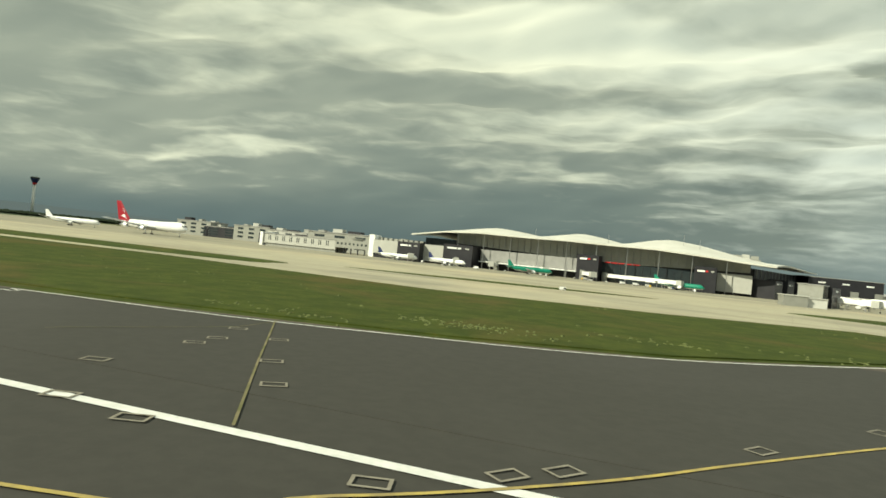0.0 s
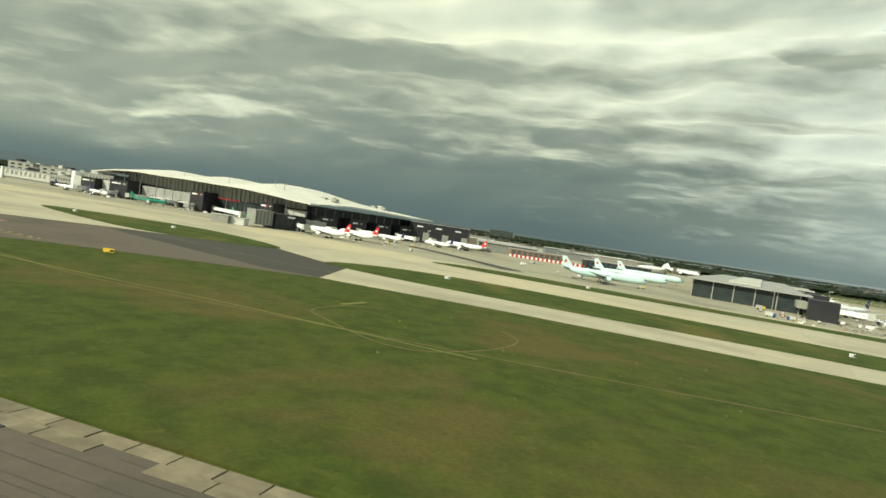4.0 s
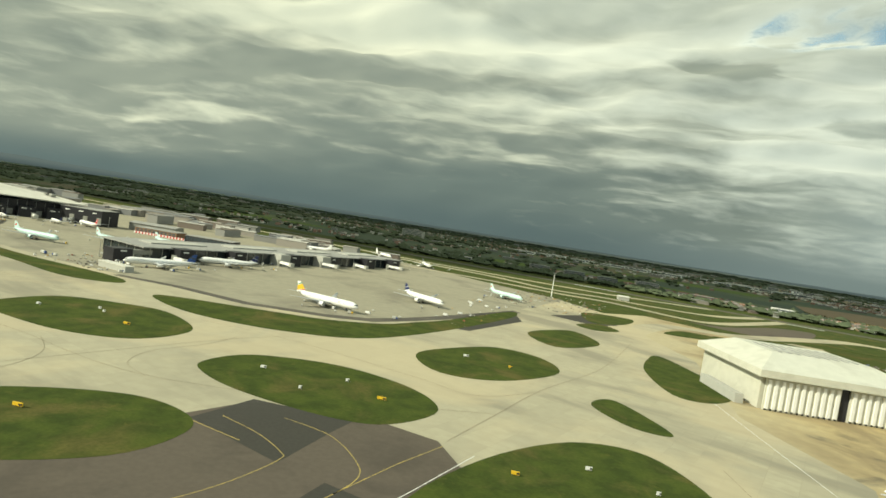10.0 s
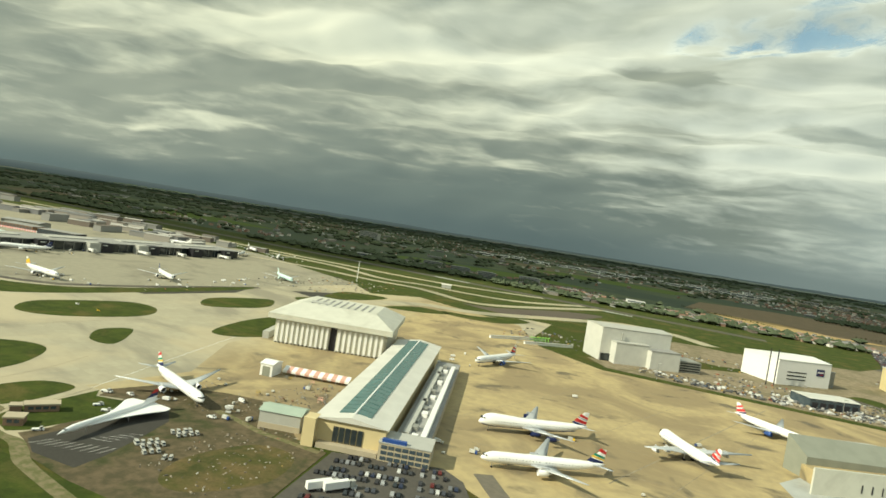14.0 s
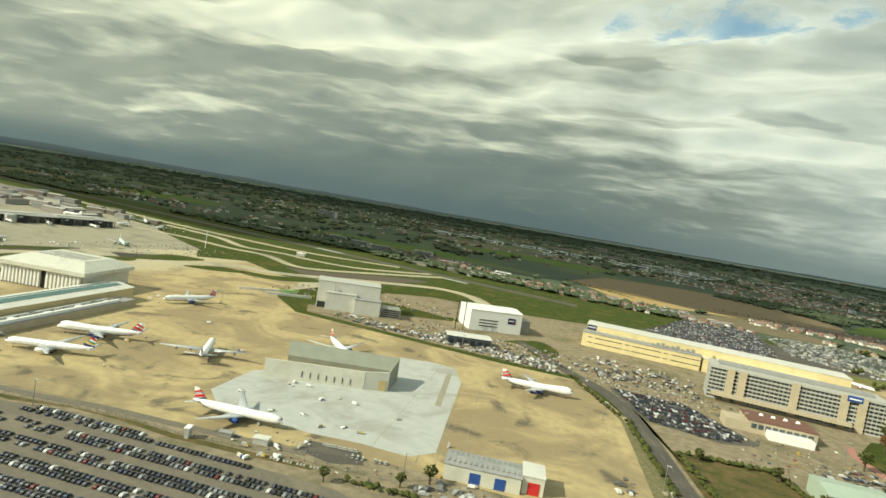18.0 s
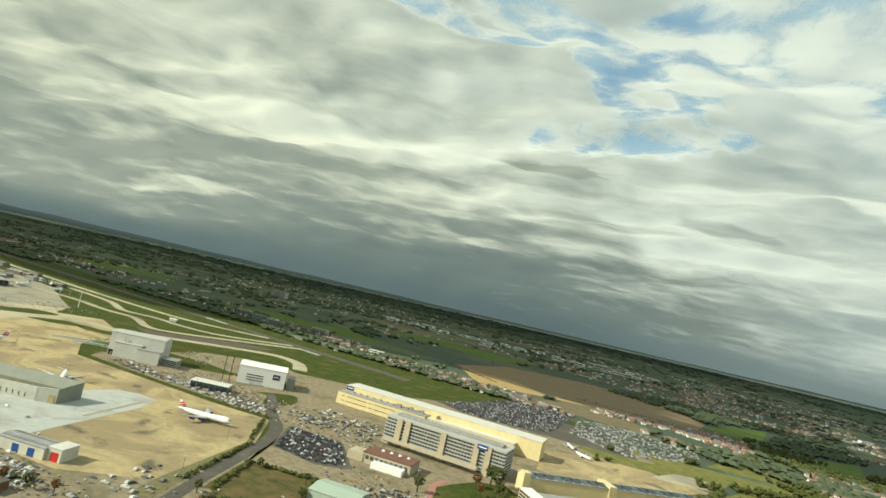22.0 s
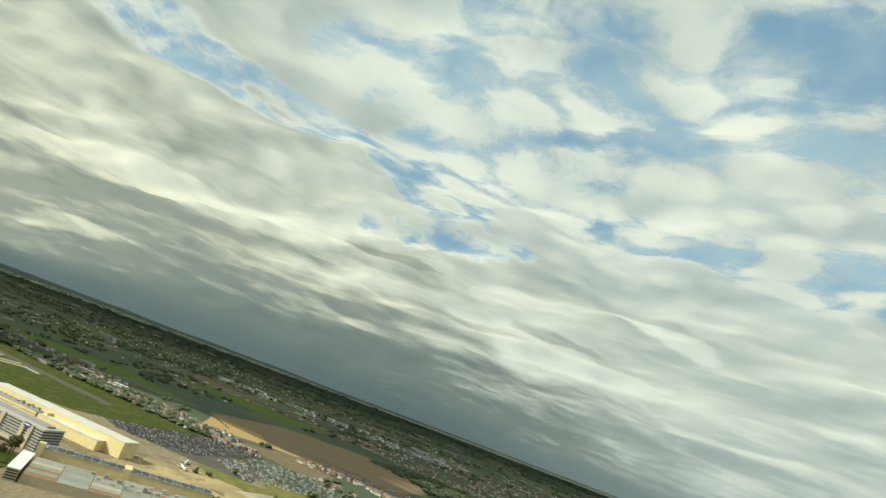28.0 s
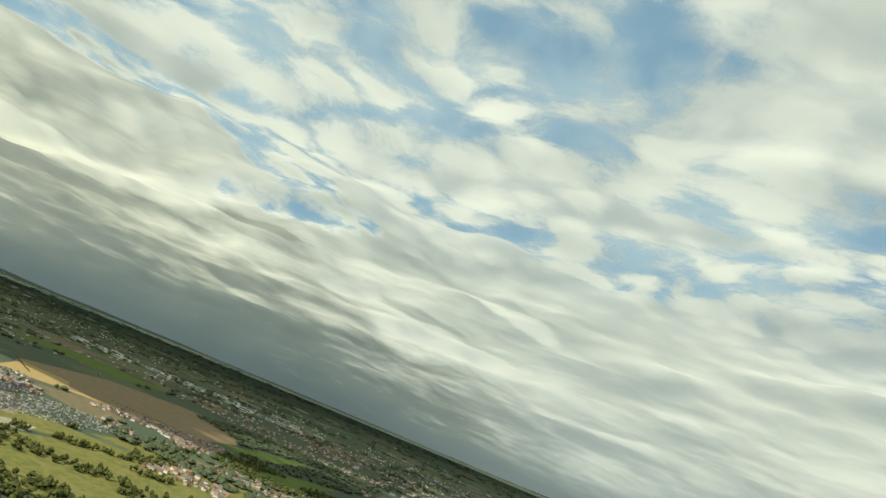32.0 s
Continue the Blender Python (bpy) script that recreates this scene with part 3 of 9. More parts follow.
class Geo:
    """Collects vertices and faces of one part."""

    def __init__(self):
        self.v, self.f = [], []

    def add(self, verts, faces):
        o = len(self.v)
        self.v += [tuple(p) for p in verts]
        self.f += [tuple(i + o for i in fc) for fc in faces]
        return self

    def box(self, cx, cy, z0, sx, sy, sz, turn=0.0, taper=1.0):
        c, s = math.cos(turn), math.sin(turn)
        vs = []
        for z, q in ((z0, 1.0), (z0 + sz, taper)):
            for a, b in ((-1, -1), (1, -1), (1, 1), (-1, 1)):
                x, y = a * sx / 2 * q, b * sy / 2 * q
                vs.append((cx + c * x - s * y, cy + s * x + c * y, z))
        return self.add(vs, [(3, 2, 1, 0), (4, 5, 6, 7), (0, 1, 5, 4), (1, 2, 6, 5), (2, 3, 7, 6), (3, 0, 4, 7)])

    def gable(self, cx, cy, z0, sx, sy, h, rise, turn=0.0, over=0.0):
        """A pitched roof solid, ridge along x."""
        c, s = math.cos(turn), math.sin(turn)
        a, b = sx / 2 + over, sy / 2 + over
        pts = [(-a, -b, z0 + h), (a, -b, z0 + h), (a, b, z0 + h), (-a, b, z0 + h), (-a, 0, z0 + h + rise), (a, 0, z0 + h + rise)]
        vs = [(cx + c * x - s * y, cy + s * x + c * y, z) for x, y, z in pts]
        return self.add(vs, [(3, 2, 1, 0), (0, 1, 5, 4), (2, 3, 4, 5), (1, 2, 5), (3, 0, 4)])

    def loft(self, rings, caps=True):
        n = len(rings[0])
        vs = [p for r in rings for p in r]
        fs = []
        for i in range(len(rings) - 1):
            for j in range(n):
                fs.append((i * n + j, i * n + (j + 1) % n, (i + 1) * n + (j + 1) % n, (i + 1) * n + j))
        if caps:
            fs.append(tuple(range(n))[::-1])
            fs.append(tuple((len(rings) - 1) * n + j for j in range(n)))
        return self.add(vs, fs)

    def rod(self, p, q, r, r2=None, n=8):
        p, q = Vector(p), Vector(q)
        d = (q - p).normalized()
        a = d.orthogonal().normalized()
        b = d.cross(a)
        r2 = r if r2 is None else r2
        rings = [[o + (a * math.cos(t) + b * math.sin(t)) * rr for t in [2 * math.pi * i / n for i in range(n)]] for o, rr in ((p, r), (q, r2))]
        return self.loft(rings)

    def prism(self, outline, z0, z1):
        n = len(outline)
        vs = [(x, y, z0) for x, y in outline] + [(x, y, z1) for x, y in outline]
        fs = [tuple(range(n))[::-1], tuple(range(n, 2 * n))]
        fs += [(i, (i + 1) % n, n + (i + 1) % n, n + i) for i in range(n)]
        return self.add(vs, fs)

    def make(self, name, material, parent=None, label="", smooth=False):
        me = bpy.data.meshes.new(name)
        me.from_pydata(self.v, [], self.f)
        if smooth:
            me.polygons.foreach_set("use_smooth", [True] * len(me.polygons))
        me.materials.append(material)
        ob = new(name, me)
        if parent is not None:
            ob.parent = parent
        if label:
            ob["label"] = label
        return ob


def empty(name, m, label, category, group="", kind=""):
    ob = new(name)
    ob.empty_display_size = 0.5
    ob.matrix_world = m
    return tagged(ob, label, category, group, kind)


def area2(pts):
    return sum(pts[i][0] * pts[(i + 1) % len(pts)][1] - pts[(i + 1) % len(pts)][0] * pts[i][1] for i in range(len(pts)))


def rounded(pts, n=5):
    """A closed smooth outline through the points."""
    out, m = [], len(pts)
    for i in range(m):
        p0, p1, p2, p3 = (Vector(pts[(i + k) % m]) for k in (-1, 0, 1, 2))
        for j in range(n):
            t = j / n
            q = 0.5 * (2 * p1 + (p2 - p0) * t + (2 * p0 - 5 * p1 + 4 * p2 - p3) * t * t + (3 * p1 - p0 - 3 * p2 + p3) * t ** 3)
            out.append((q.x, q.y))
    return out


def slab(name, pts, top, material, label, category, curved=False, kind="structure", bottom=-0.3, parent=None):
    o = rounded(pts) if curved else list(pts)
    if area2(o) < 0:
        o = o[::-1]
    ob = Geo().prism(o, bottom, top).make(name, material, parent)
    if parent is None:
        tagged(ob, label, category, kind=kind)
    return ob


def strip(g, pts, width, z):
    """A painted line along an open run of points."""
    P = [Vector(p) for p in pts]
    vs = []
    for i, p in enumerate(P):
        d = (P[min(i + 1, len(P) - 1)] - P[max(i - 1, 0)]).normalized()
        nrm = Vector((-d.y, d.x)) * width / 2
        vs += [(p.x + nrm.x, p.y + nrm.y, z), (p.x - nrm.x, p.y - nrm.y, z)]
    g.add(vs, [(2 * i, 2 * i + 1, 2 * i + 3, 2 * i + 2) for i in range(len(P) - 1)])


def curve_pts(pts, n=6):
    out = []
    m = len(pts)
    for i in range(m - 1):
        p0, p1, p2, p3 = (Vector(pts[min(max(i + k, 0), m - 1)]) for k in (-1, 0, 1, 2))
        for j in range(n):
            t = j / n
            q = 0.5 * (2 * p1 + (p2 - p0) * t + (2 * p0 - 5 * p1 + 4 * p2 - p3) * t * t + (3 * p1 - p0 - 3 * p2 + p3) * t ** 3)
            out.append((q.x, q.y))
    return out + [tuple(pts[-1])]


# ---- ground ----
def build_ground():
    g = Geo()
    n, cx, cy = 96, 560.0, 300.0
    radii = [150, 400, 800, 1400, 2200, 3200, 4200, 4880]
    vs = [(cx, cy, -0.12)]
    for r in radii:
        vs += [(cx + r * math.cos(2 * math.pi * i / n), cy + r * math.sin(2 * math.pi * i / n), -0.12) for i in range(n)]
    fs = [(0, 1 + i, 1 + (i + 1) % n) for i in range(n)]
    for k in range(len(radii) - 1):
        a, b = 1 + k * n, 1 + (k + 1) * n
        fs += [(a + i, b + i, b + (i + 1) % n, a + (i + 1) % n) for i in range(n)]
    g.add(vs, fs)
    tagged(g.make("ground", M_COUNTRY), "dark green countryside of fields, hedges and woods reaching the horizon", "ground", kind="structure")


build_ground()
slab("airfield", [(-500, -150), (700, -160), (1100, -130), (1330, -90), (1360, 60), (1200, 110), (980, 132), (860, 170), (800, 230), (780, 300), (700, 524), (-500, 524)], -0.03, M_GRASS, "worn green and brown airfield grass between the runways", "grass")
slab("runway", [(-500, -24), (1300, -24), (1300, 12.6), (-500, 12.6)], 0.0, M_ASPHALT, "dark grooved asphalt runway with white edge line", "runway")
slab("runway_shoulder", [(30, 12.6), (1300, 12.6), (1300, 16.4), (48, 16.4), (30, 24)], 0.0, M_OLDASPH, "brown asphalt runway shoulder with paved drain edge", "shoulder")
slab("runway_exit", [(-500, 12.6), (34, 12.6), (46, 20), (57, 30), (68, 40), (84, 53), (97, 60), (112, 68), (106, 86), (84, 99), (61, 80), (39, 62), (26, 50), (11, 37), (2, 30), (-8, 26), (-26, 22.5), (-80, 20.5), (-500, 20)], 0.004, M_OLDASPH, "brown asphalt runway exit curving towards the taxiways", "taxiway")
slab("exit_fillet", [(-500, 12.5), (8, 12.5), (13, 19), (17.4, 24.9), (23.4, 30.1), (29, 32.4), (27, 38), (11, 36.5), (2, 29.5), (-8, 25.5), (-26, 22.2), (-80, 20.3), (-500, 19.7)], 0.012, M_ASPHALT, "newer dark asphalt fillet beside the runway", "taxiway")
slab("exit_overlay", [(62, 82), (70, 78), (104, 68), (112, 69), (107, 85), (86, 98)], 0.012, M_ASPHALT, "dark asphalt overlay where the exit meets the taxiway", "taxiway")
slab("taxiway_apron", [(-500, 66), (-60, 66), (-20, 60), (4, 65), (22, 72), (34, 64), (40, 63), (62, 82), (86, 98), (107, 85), (112, 68), (136, 70), (171, 69), (217, 55), (217, 40), (228, 40), (234, 50), (270, 34), (290, 30), (318, 52), (342, 60), (352, 46), (380, 46), (386, 60), (388, 62), (430, 62), (432, 168), (445, 262), (440, 330), (-500, 330)], 0.02, M_CONCRETE, "pale weathered concrete taxiways and aprons with dark joints", "apron")
slab("maintenance_apron", [(398, 86), (432, 90), (470, 100), (492, 88), (560, 108), (596, 122), (630, 128), (650, 148), (645, 170), (636, 208), (612, 244), (580, 238), (481, 231), (452, 252), (430, 300), (360, 330), (340, 300), (380, 205), (386, 140), (402, 110)], 0.03, M_TAN, "sunlit tan concrete apron with dark oil stains", "apron")
slab("new_apron", [(545, 118.5), (535, 126), (530, 148), (536, 158), (548, 162), (551, 206), (560, 211), (571, 212), (580, 196), (599, 135), (595, 128), (583, 126), (571, 122)], 0.045, M_NEWCON, "pale grey new concrete around a half-open hangar", "apron")
slab("apron_trench", [(571.4, 203.4), (573.2, 204), (585.5, 167), (583.8, 166.4)], 0.050, M_PIERCON, "darker strip of concrete in the new apron", "apron")
slab("pier_apron", [(-500, 152), (40, 158), (100, 146), (190, 137.5), (216, 137.5), (262, 140.5), (288, 151), (300, 180), (312, 240), (318, 330), (262, 356), (200, 388), (150, 400), (-500, 402)], 0.029, M_PIERCON, "grey stained concrete apron round the terminal piers", "apron")
slab("asphalt_stand", [(214, 16.4), (230, 16.4), (228, 42), (216, 43)], 0.03, M_ASPHALT, "dark asphalt link from runway to holding point", "taxiway")
slab("asphalt_crossing", [(300, 30), (380, 30), (350, 47), (348, 72), (342, 79), (332, 80), (315, 74), (312, 63)], 0.03, M_OLDASPH, "brown asphalt crossing with dark patches", "taxiway")
slab("asphalt_patch", [(336.8, 51.5), (336.9, 57.7), (342.6, 57), (341.5, 49)], 0.036, M_ASPHALT, "small square of dark new asphalt", "taxiway")
slab("asphalt_patch", [(313.6, 62.6), (314.4, 74.5), (329.6, 77.6), (329.6, 70.8), (330.1, 58.5)], 0.036, M_ASPHALT, "square of dark new asphalt", "taxiway")
slab("closed_stub", [(238, 16.4), (256, 16.4), (253, 31), (241, 32)], 0.03, M_OLDASPH, "disused brown asphalt stub with a white cross", "taxiway")
slab("concorde_stand", [(415.4, 63.2), (415.6, 72), (415.4, 77), (413.2, 82.6), (413.8, 88), (419, 87.6), (423.4, 83.5), (426, 75.6), (428.4, 66.5), (429, 61), (420.4, 60.6)], 0.046, M_ASPHALT, "dark asphalt parking stand with white bays", "apron")
slab("apron_wedge", [(73, 191.5), (88, 180), (104, 165), (117, 150), (122, 152.5), (120, 157), (106, 170), (90, 186), (76, 197)], 0.045, M_ASPHALT, "small dark wedge of asphalt in the apron", "apron")
slab("service_road", [(216, 134.5), (236, 137.5), (262, 136.5), (284, 145), (294, 153), (299, 166), (304, 182), (316, 240), (312, 242), (300, 186), (295, 168), (290, 156), (281, 148.5), (262, 140.5), (236, 141), (216, 137.5)], 0.035, M_ROAD, "narrow dark service road round the apron edge", "road")
slab("apron_corner_asphalt", [(305, 170), (316, 172), (322, 215), (312, 240), (306, 214)], 0.04, M_ASPHALT, "dark asphalt strip by the apron corner", "taxiway")

ISLANDS = [
    ([(240, 86), (240, 100), (251, 107), (262, 109.5), (276, 103), (280, 95), (278, 85), (268, 79.5), (255, 79), (245, 81)], "long oval grass island between taxiways"),
    ([(296, 84), (298, 95), (312, 102.5), (328, 100.5), (337, 92), (334, 80), (326, 76), (311, 76), (301, 79)], "oval grass island with small white signs"),
    ([(318, 127), (321, 142), (329, 156), (341, 155), (348, 142), (340, 122), (328, 116)], "rounded grass island beside the apron corner"),
    ([(329, 193), (338, 217), (347, 210), (351, 196), (341, 177)], "small oval grass island"),
    ([(338, 238), (345, 254), (354, 243), (346, 232)], "small far oval grass island"),
    ([(245, 124), (269, 134.5), (286, 142), (297, 154), (301, 168), (305, 184), (312, 236), (317, 222), (312, 168), (304, 132), (290, 119), (272, 114), (256, 116)], "curved grass verge round the apron edge"),
    ([(346, 57), (349, 77), (358, 94), (369, 97.5), (378, 86), (379, 74), (376, 63), (367, 52), (356, 49)], "large rounded grass island with mown stripes"),
    ([(366, 170), (366, 190), (369, 201), (378, 186), (387, 164), (382, 148), (373, 147)], "wedge of grass beside the big hangar"),
    ([(358, 120), (361, 128), (368, 121), (373, 112), (366, 111)], "small leaf-shaped grass island"),
    ([(389.7, 67.6), (388.9, 75.3), (391.2, 82.2), (397.8, 84), (399.8, 77), (399.6, 70.8), (397.8, 68.2)], "wedge of grass beside a footpath"),
    ([(229, 42), (232, 53), (240, 61), (254, 65), (264, 63.5), (270, 60), (274, 54), (276, 44), (270, 34), (246, 33), (236, 32)], "broad mown grass island with yellow signs"),
    ([(286, 41), (288, 51), (295, 59), (304, 64), (313, 63), (317, 58), (316, 48), (306, 38), (294, 34)], "mown grass island with yellow sign boards"),
    ([(-45, 90), (-20, 99), (4, 101.5), (-18, 92)], "thin grass strip beside the terminal taxiway"),
    ([(22, 102), (41, 111), (62, 112), (86, 99), (68, 87), (45, 91)], "pointed grass island between taxiways"),
    ([(101, 89), (120, 82.5), (164, 81), (199, 78.5), (216, 82), (221, 89), (217, 95), (197, 93.5), (154, 101), (115, 102.5)], "long grass strip between parallel taxiways"),
    ([(106, 131), (141, 126), (181, 125), (214, 119.5), (228, 126), (219, 133), (179, 134), (134, 140), (112, 140)], "long grass strip along the apron edge"),
    ([(-150, 72), (-62, 70), (-50, 77), (-62, 84), (-150, 86)], "grass strip beside the terminal apron"),
]
for pts, lab in ISLANDS:
    slab("grass_island", pts, 0.055, M_ISLE, lab, "grass island", curved=True)
slab("grass_verge", [(46, 17), (48, 23.5), (57, 30.5), (68, 40.5), (84, 53.5), (97, 60.5), (112, 68), (136, 69.5), (171, 68.5), (198, 66.5), (210, 63), (215.5, 57), (217, 48), (217, 40), (215, 28), (214, 17)], 0.05, M_GRASS, "broad mown grass beside the runway", "grass island")
slab("grass_verge", [(-500, 21.5), (-80, 22), (-26, 24), (-8, 27), (2, 31), (11, 38), (20, 46), (28, 55), (33, 62), (28, 67), (20, 68.5), (4, 63), (-20, 58), (-60, 60), (-500, 58)], 0.05, M_GRASS, "worn grass strip beside the dark runway exit", "grass island")
slab("grass_verge", [(481, 232), (500, 233.5), (540, 236), (580, 240), (612, 246), (610, 249), (578, 244), (540, 240), (500, 238), (480, 237)], 0.06, M_ISLE, "narrow grass verge beside the apron edge", "grass island")
slab("grass_field", [(386, 20), (520, 20), (500, 40), (440, 58), (418, 58), (406, 62), (392, 64.5), (388, 61), (386, 45)], 0.05, M_ISLE, "mown grass inside the airfield fence", "grass island")

# north airfield: grass crossed by winding taxiways
slab("north_grass", [(-500, 400), (150, 398), (200, 386), (262, 352), (300, 344), (345, 300), (372, 296), (408, 306), (446, 352), (474, 392), (505, 372), (530, 366), (600, 405), (660, 520), (660, 556), (-500, 572)], 0.026, M_ISLE, "dull green grass between the far taxiways and runway", "grass")
slab("north_runway", [(-500, 521), (560, 474), (560, 488), (-500, 536)], 0.034, M_ROAD, "far grey asphalt runway across the airfield", "runway")
slab("runway_threshold", [(300, 490), (332, 488.5), (332, 494), (300, 495.5)], 0.040, M_NEWCON, "pale concrete patch at the far runway", "runway")
slab("runway_threshold", [(448, 470), (470, 468), (470, 474), (448, 476)], 0.040, M_NEWCON, "pale concrete patch at the far runway", "runway")


def winding(name, pts, width, material, label, z):
    run = [Vector(q) for q in curve_pts(pts, 5)]
    left, right = [], []
    for i, q in enumerate(run):
        d = (run[min(i + 1, len(run) - 1)] - run[max(i - 1, 0)]).normalized()
        n = Vector((-d.y, d.x)) * width / 2
        left.append((q.x + n.x, q.y + n.y))
        right.append((q.x - n.x, q.y - n.y))
    slab(name, left + right[::-1], z, material, label, "taxiway")


winding("far_taxiway", [(338, 196), (355, 222), (360, 262), (373, 300), (404, 317), (440, 366), (472, 404), (500, 402), (522, 378)], 11, M_CONCRETE, "pale concrete taxiway winding past the hangars", 0.040)
winding("far_taxiway", [(200, 362), (257, 372), (304, 369), (338, 375), (379, 357), (399, 370), (424, 423), (446, 476)], 8, M_CONCRETE, "pale concrete taxiway curving to the far runway", 0.043)
winding("far_taxiway", [(180, 418), (250, 413), (300, 392), (331, 404), (364, 404), (399, 420), (432, 478)], 8, M_CONCRETE, "pale concrete taxiway winding through far grass", 0.046)
winding("far_taxiway", [(-500, 448), (0, 446), (150, 438), (250, 436), (331, 444), (400, 480)], 9, M_CONCRETE, "long pale taxiway beside the far runway", 0.049)
slab("brown_asphalt", [(382, 344), (400, 354), (431, 410), (455, 426), (440, 366), (418, 334)], 0.036, M_OLDASPH, "brown asphalt between far taxiways", "taxiway", curved=True)
slab("brown_asphalt", [(325, 252), (345, 246), (352, 262), (336, 276)], 0.036, M_ASPHALT, "dark asphalt strip beside parked equipment", "taxiway")
for pts in ([(370, 266), (378, 290), (396, 289), (388, 274)], [(390, 294), (407, 301), (420, 322), (431, 318), (421, 292), (400, 285)], [(449, 360), (466, 390), (495, 391), (486, 369), (461, 345)], [(342, 255), (334, 288), (355, 298), (354, 270)]):
    slab("grass_island", pts, 0.056, M_ISLE, "far grass island between taxiways", "grass island", curved=True)
hut = empty("airfield_hut", pose(343, 413, 0.05, 0, 0, 20), "small pale equipment hut in the far grass", "hut")
Geo().box(0, 0, 0, 7, 4, 2.2).make("wall", M_PALECLAD, hut)
Geo().gable(0, 0, 0, 7, 4, 2.22, 0.8, 0, 0.2).make("roof", M_ROOFWHITE, hut)

# countryside fields beyond the airfield
slab("ploughed_field", [(503, 698), (545, 655), (585, 596), (634, 640), (741, 700), (785, 720), (789, 800), (760, 858), (680, 948), (610, 935), (519, 862)], -0.03, M_PLOUGH, "brown ploughed field", "field")
slab("stubble_field", [(520, 690), (582, 590), (606, 612), (640, 645), (592, 698)], 0.0, M_STUBBLE, "straw-coloured stubble field", "field")
slab("meadow", [(789, 754), (827, 747), (850, 800), (860, 925), (817, 860)], -0.02, M_MEADOW, "bright green meadow beyond the houses", "field")
slab("meadow", [(875, 644), (929, 682), (942, 805), (897, 756)], -0.02, M_MEADOW, "bright green meadow among woods", "field")
slab("meadow", [(780, 300), (960, 320), (1080, 430), (1100, 540), (960, 640), (860, 560), (820, 430)], -0.025, M_ROUGH, "rough yellow-green parkland", "field")
slab("meadow", [(740, 428), (758, 437), (808, 450), (860, 470), (850, 500), (790, 484), (756, 486)], -0.015, M_ROUGH, "yellow-green grass beside the caravans", "field")
slab("rough_grass", [(716, 424), (744, 408), (770, 412), (813, 433), (817, 466), (808, 451), (758, 438), (744, 436)], -0.008, M_ROUGH, "sunlit rough yellow grass between hardstand and car park", "field")
slab("rough_grass", [(800, 500), (828, 508), (849, 513), (860, 548), (840, 582), (813, 550)], -0.01, M_ROUGH, "sunlit rough yellow clearing in the parkland", "field")
slab("rough_grass", [(880, 420), (930, 410), (985, 440), (960, 475), (905, 462)], -0.01, M_ROUGH, "sunlit rough yellow clearing in the parkland", "field")
slab("meadow", [(150, 640), (330, 660), (420, 720), (300, 760), (170, 720)], -0.02, M_MEADOW, "distant green field", "field")
slab("meadow", [(250, 900), (480, 930), (520, 1060), (300, 1040)], -0.02, M_MEADOW, "distant green field", "field")
slab("meadow", [(-400, 700), (-160, 690), (-100, 800), (-330, 840)], -0.02, M_MEADOW, "distant green field", "field")
slab("tan_hardstand", [(714, 376), (728, 300), (760, 330), (785, 366), (807, 406), (770, 412), (737, 404)], 0.0, M_TAN, "dusty tan hardstand behind the yellow hangar", "apron")
slab("grey_hardstand", [(772, 398), (786, 402), (812, 416), (800, 440), (784, 432)], 0.02, M_CONCRETE, "pale grey hardstand beside the grass", "apron")
slab("depot_yard", [(468, 58), (520, 58), (600, 68), (668, 120), (684, 140), (720, 150), (790, 200), (800, 330), (760, 400), (770, 450), (700, 500), (600, 470), (590, 330), (545, 310), (520, 290), (472, 252), (482, 238), (540, 241), (612, 248), (642, 208), (646, 168), (648, 150), (628, 131), (594, 125), (556, 111), (492, 91)], -0.01, M_GRAVEL, "dusty tan yards and car parks round the hangars", "yard")
slab("car_park", [(486, 60), (540, 56), (606, 74), (608, 100), (592, 103), (580, 100.8), (568, 98.2), (557, 95.6), (540, 94), (526, 91.5), (512, 84.5), (497, 78)], 0.0, M_LOT, "dusty grey asphalt staff car park", "car park")
slab("car_park", [(622, 247), (640, 214), (664, 212), (676, 222), (650, 252)], 0.0, M_ROAD, "crowded asphalt car park below the offices", "car park")
slab("car_park", [(604, 430), (640, 415), (720, 428), (760, 440), (740, 500), (640, 510)], 0.0, M_ROAD, "vast car park full of stored cars", "car park")
ROAD_L = [(571, 288), (581, 277), (589, 267.5), (602, 252), (620, 235), (632.5, 214.5), (645, 183), (654, 159), (663, 137), (677, 98), (688, 62), (712, 40), (760, 33), (900, 31), (1300, 31)]
ROAD_R = [(573, 292), (584.5, 281), (593, 272), (606, 257), (624.5, 239.5), (637, 218), (649, 187), (658, 162), (667.5, 139), (683, 99), (694, 66), (716, 46), (762, 39), (900, 37), (1300, 37)]
slab("approach_road", curve_pts(ROAD_L, 4) + curve_pts(ROAD_R[::-1], 4), 0.05, M_ROAD, "two-lane road curving past the hangars", "road")
slab("road_verge", [(604, 248.5), (619, 234), (631.5, 213), (643.8, 182), (652.8, 158), (661, 137.5), (655, 134), (648.5, 151), (643, 171), (633, 206), (612, 240)], 0.042, M_VERGE, "worn grass verge between apron and road", "verge")
slab("road_verge", [(626, 238), (638, 218), (650, 188), (659, 163), (662, 156), (664, 158), (656, 176), (649, 193), (640, 214)], 0.044, M_SCRUB, "rough grass verge beside the road", "verge")
slab("scrub_field", [(650, 191), (676, 198), (690, 171), (678, 165), (671, 154), (663, 158), (655, 177)], 0.03, M_SCRUB, "rough brown and green grass field beside the road", "field")
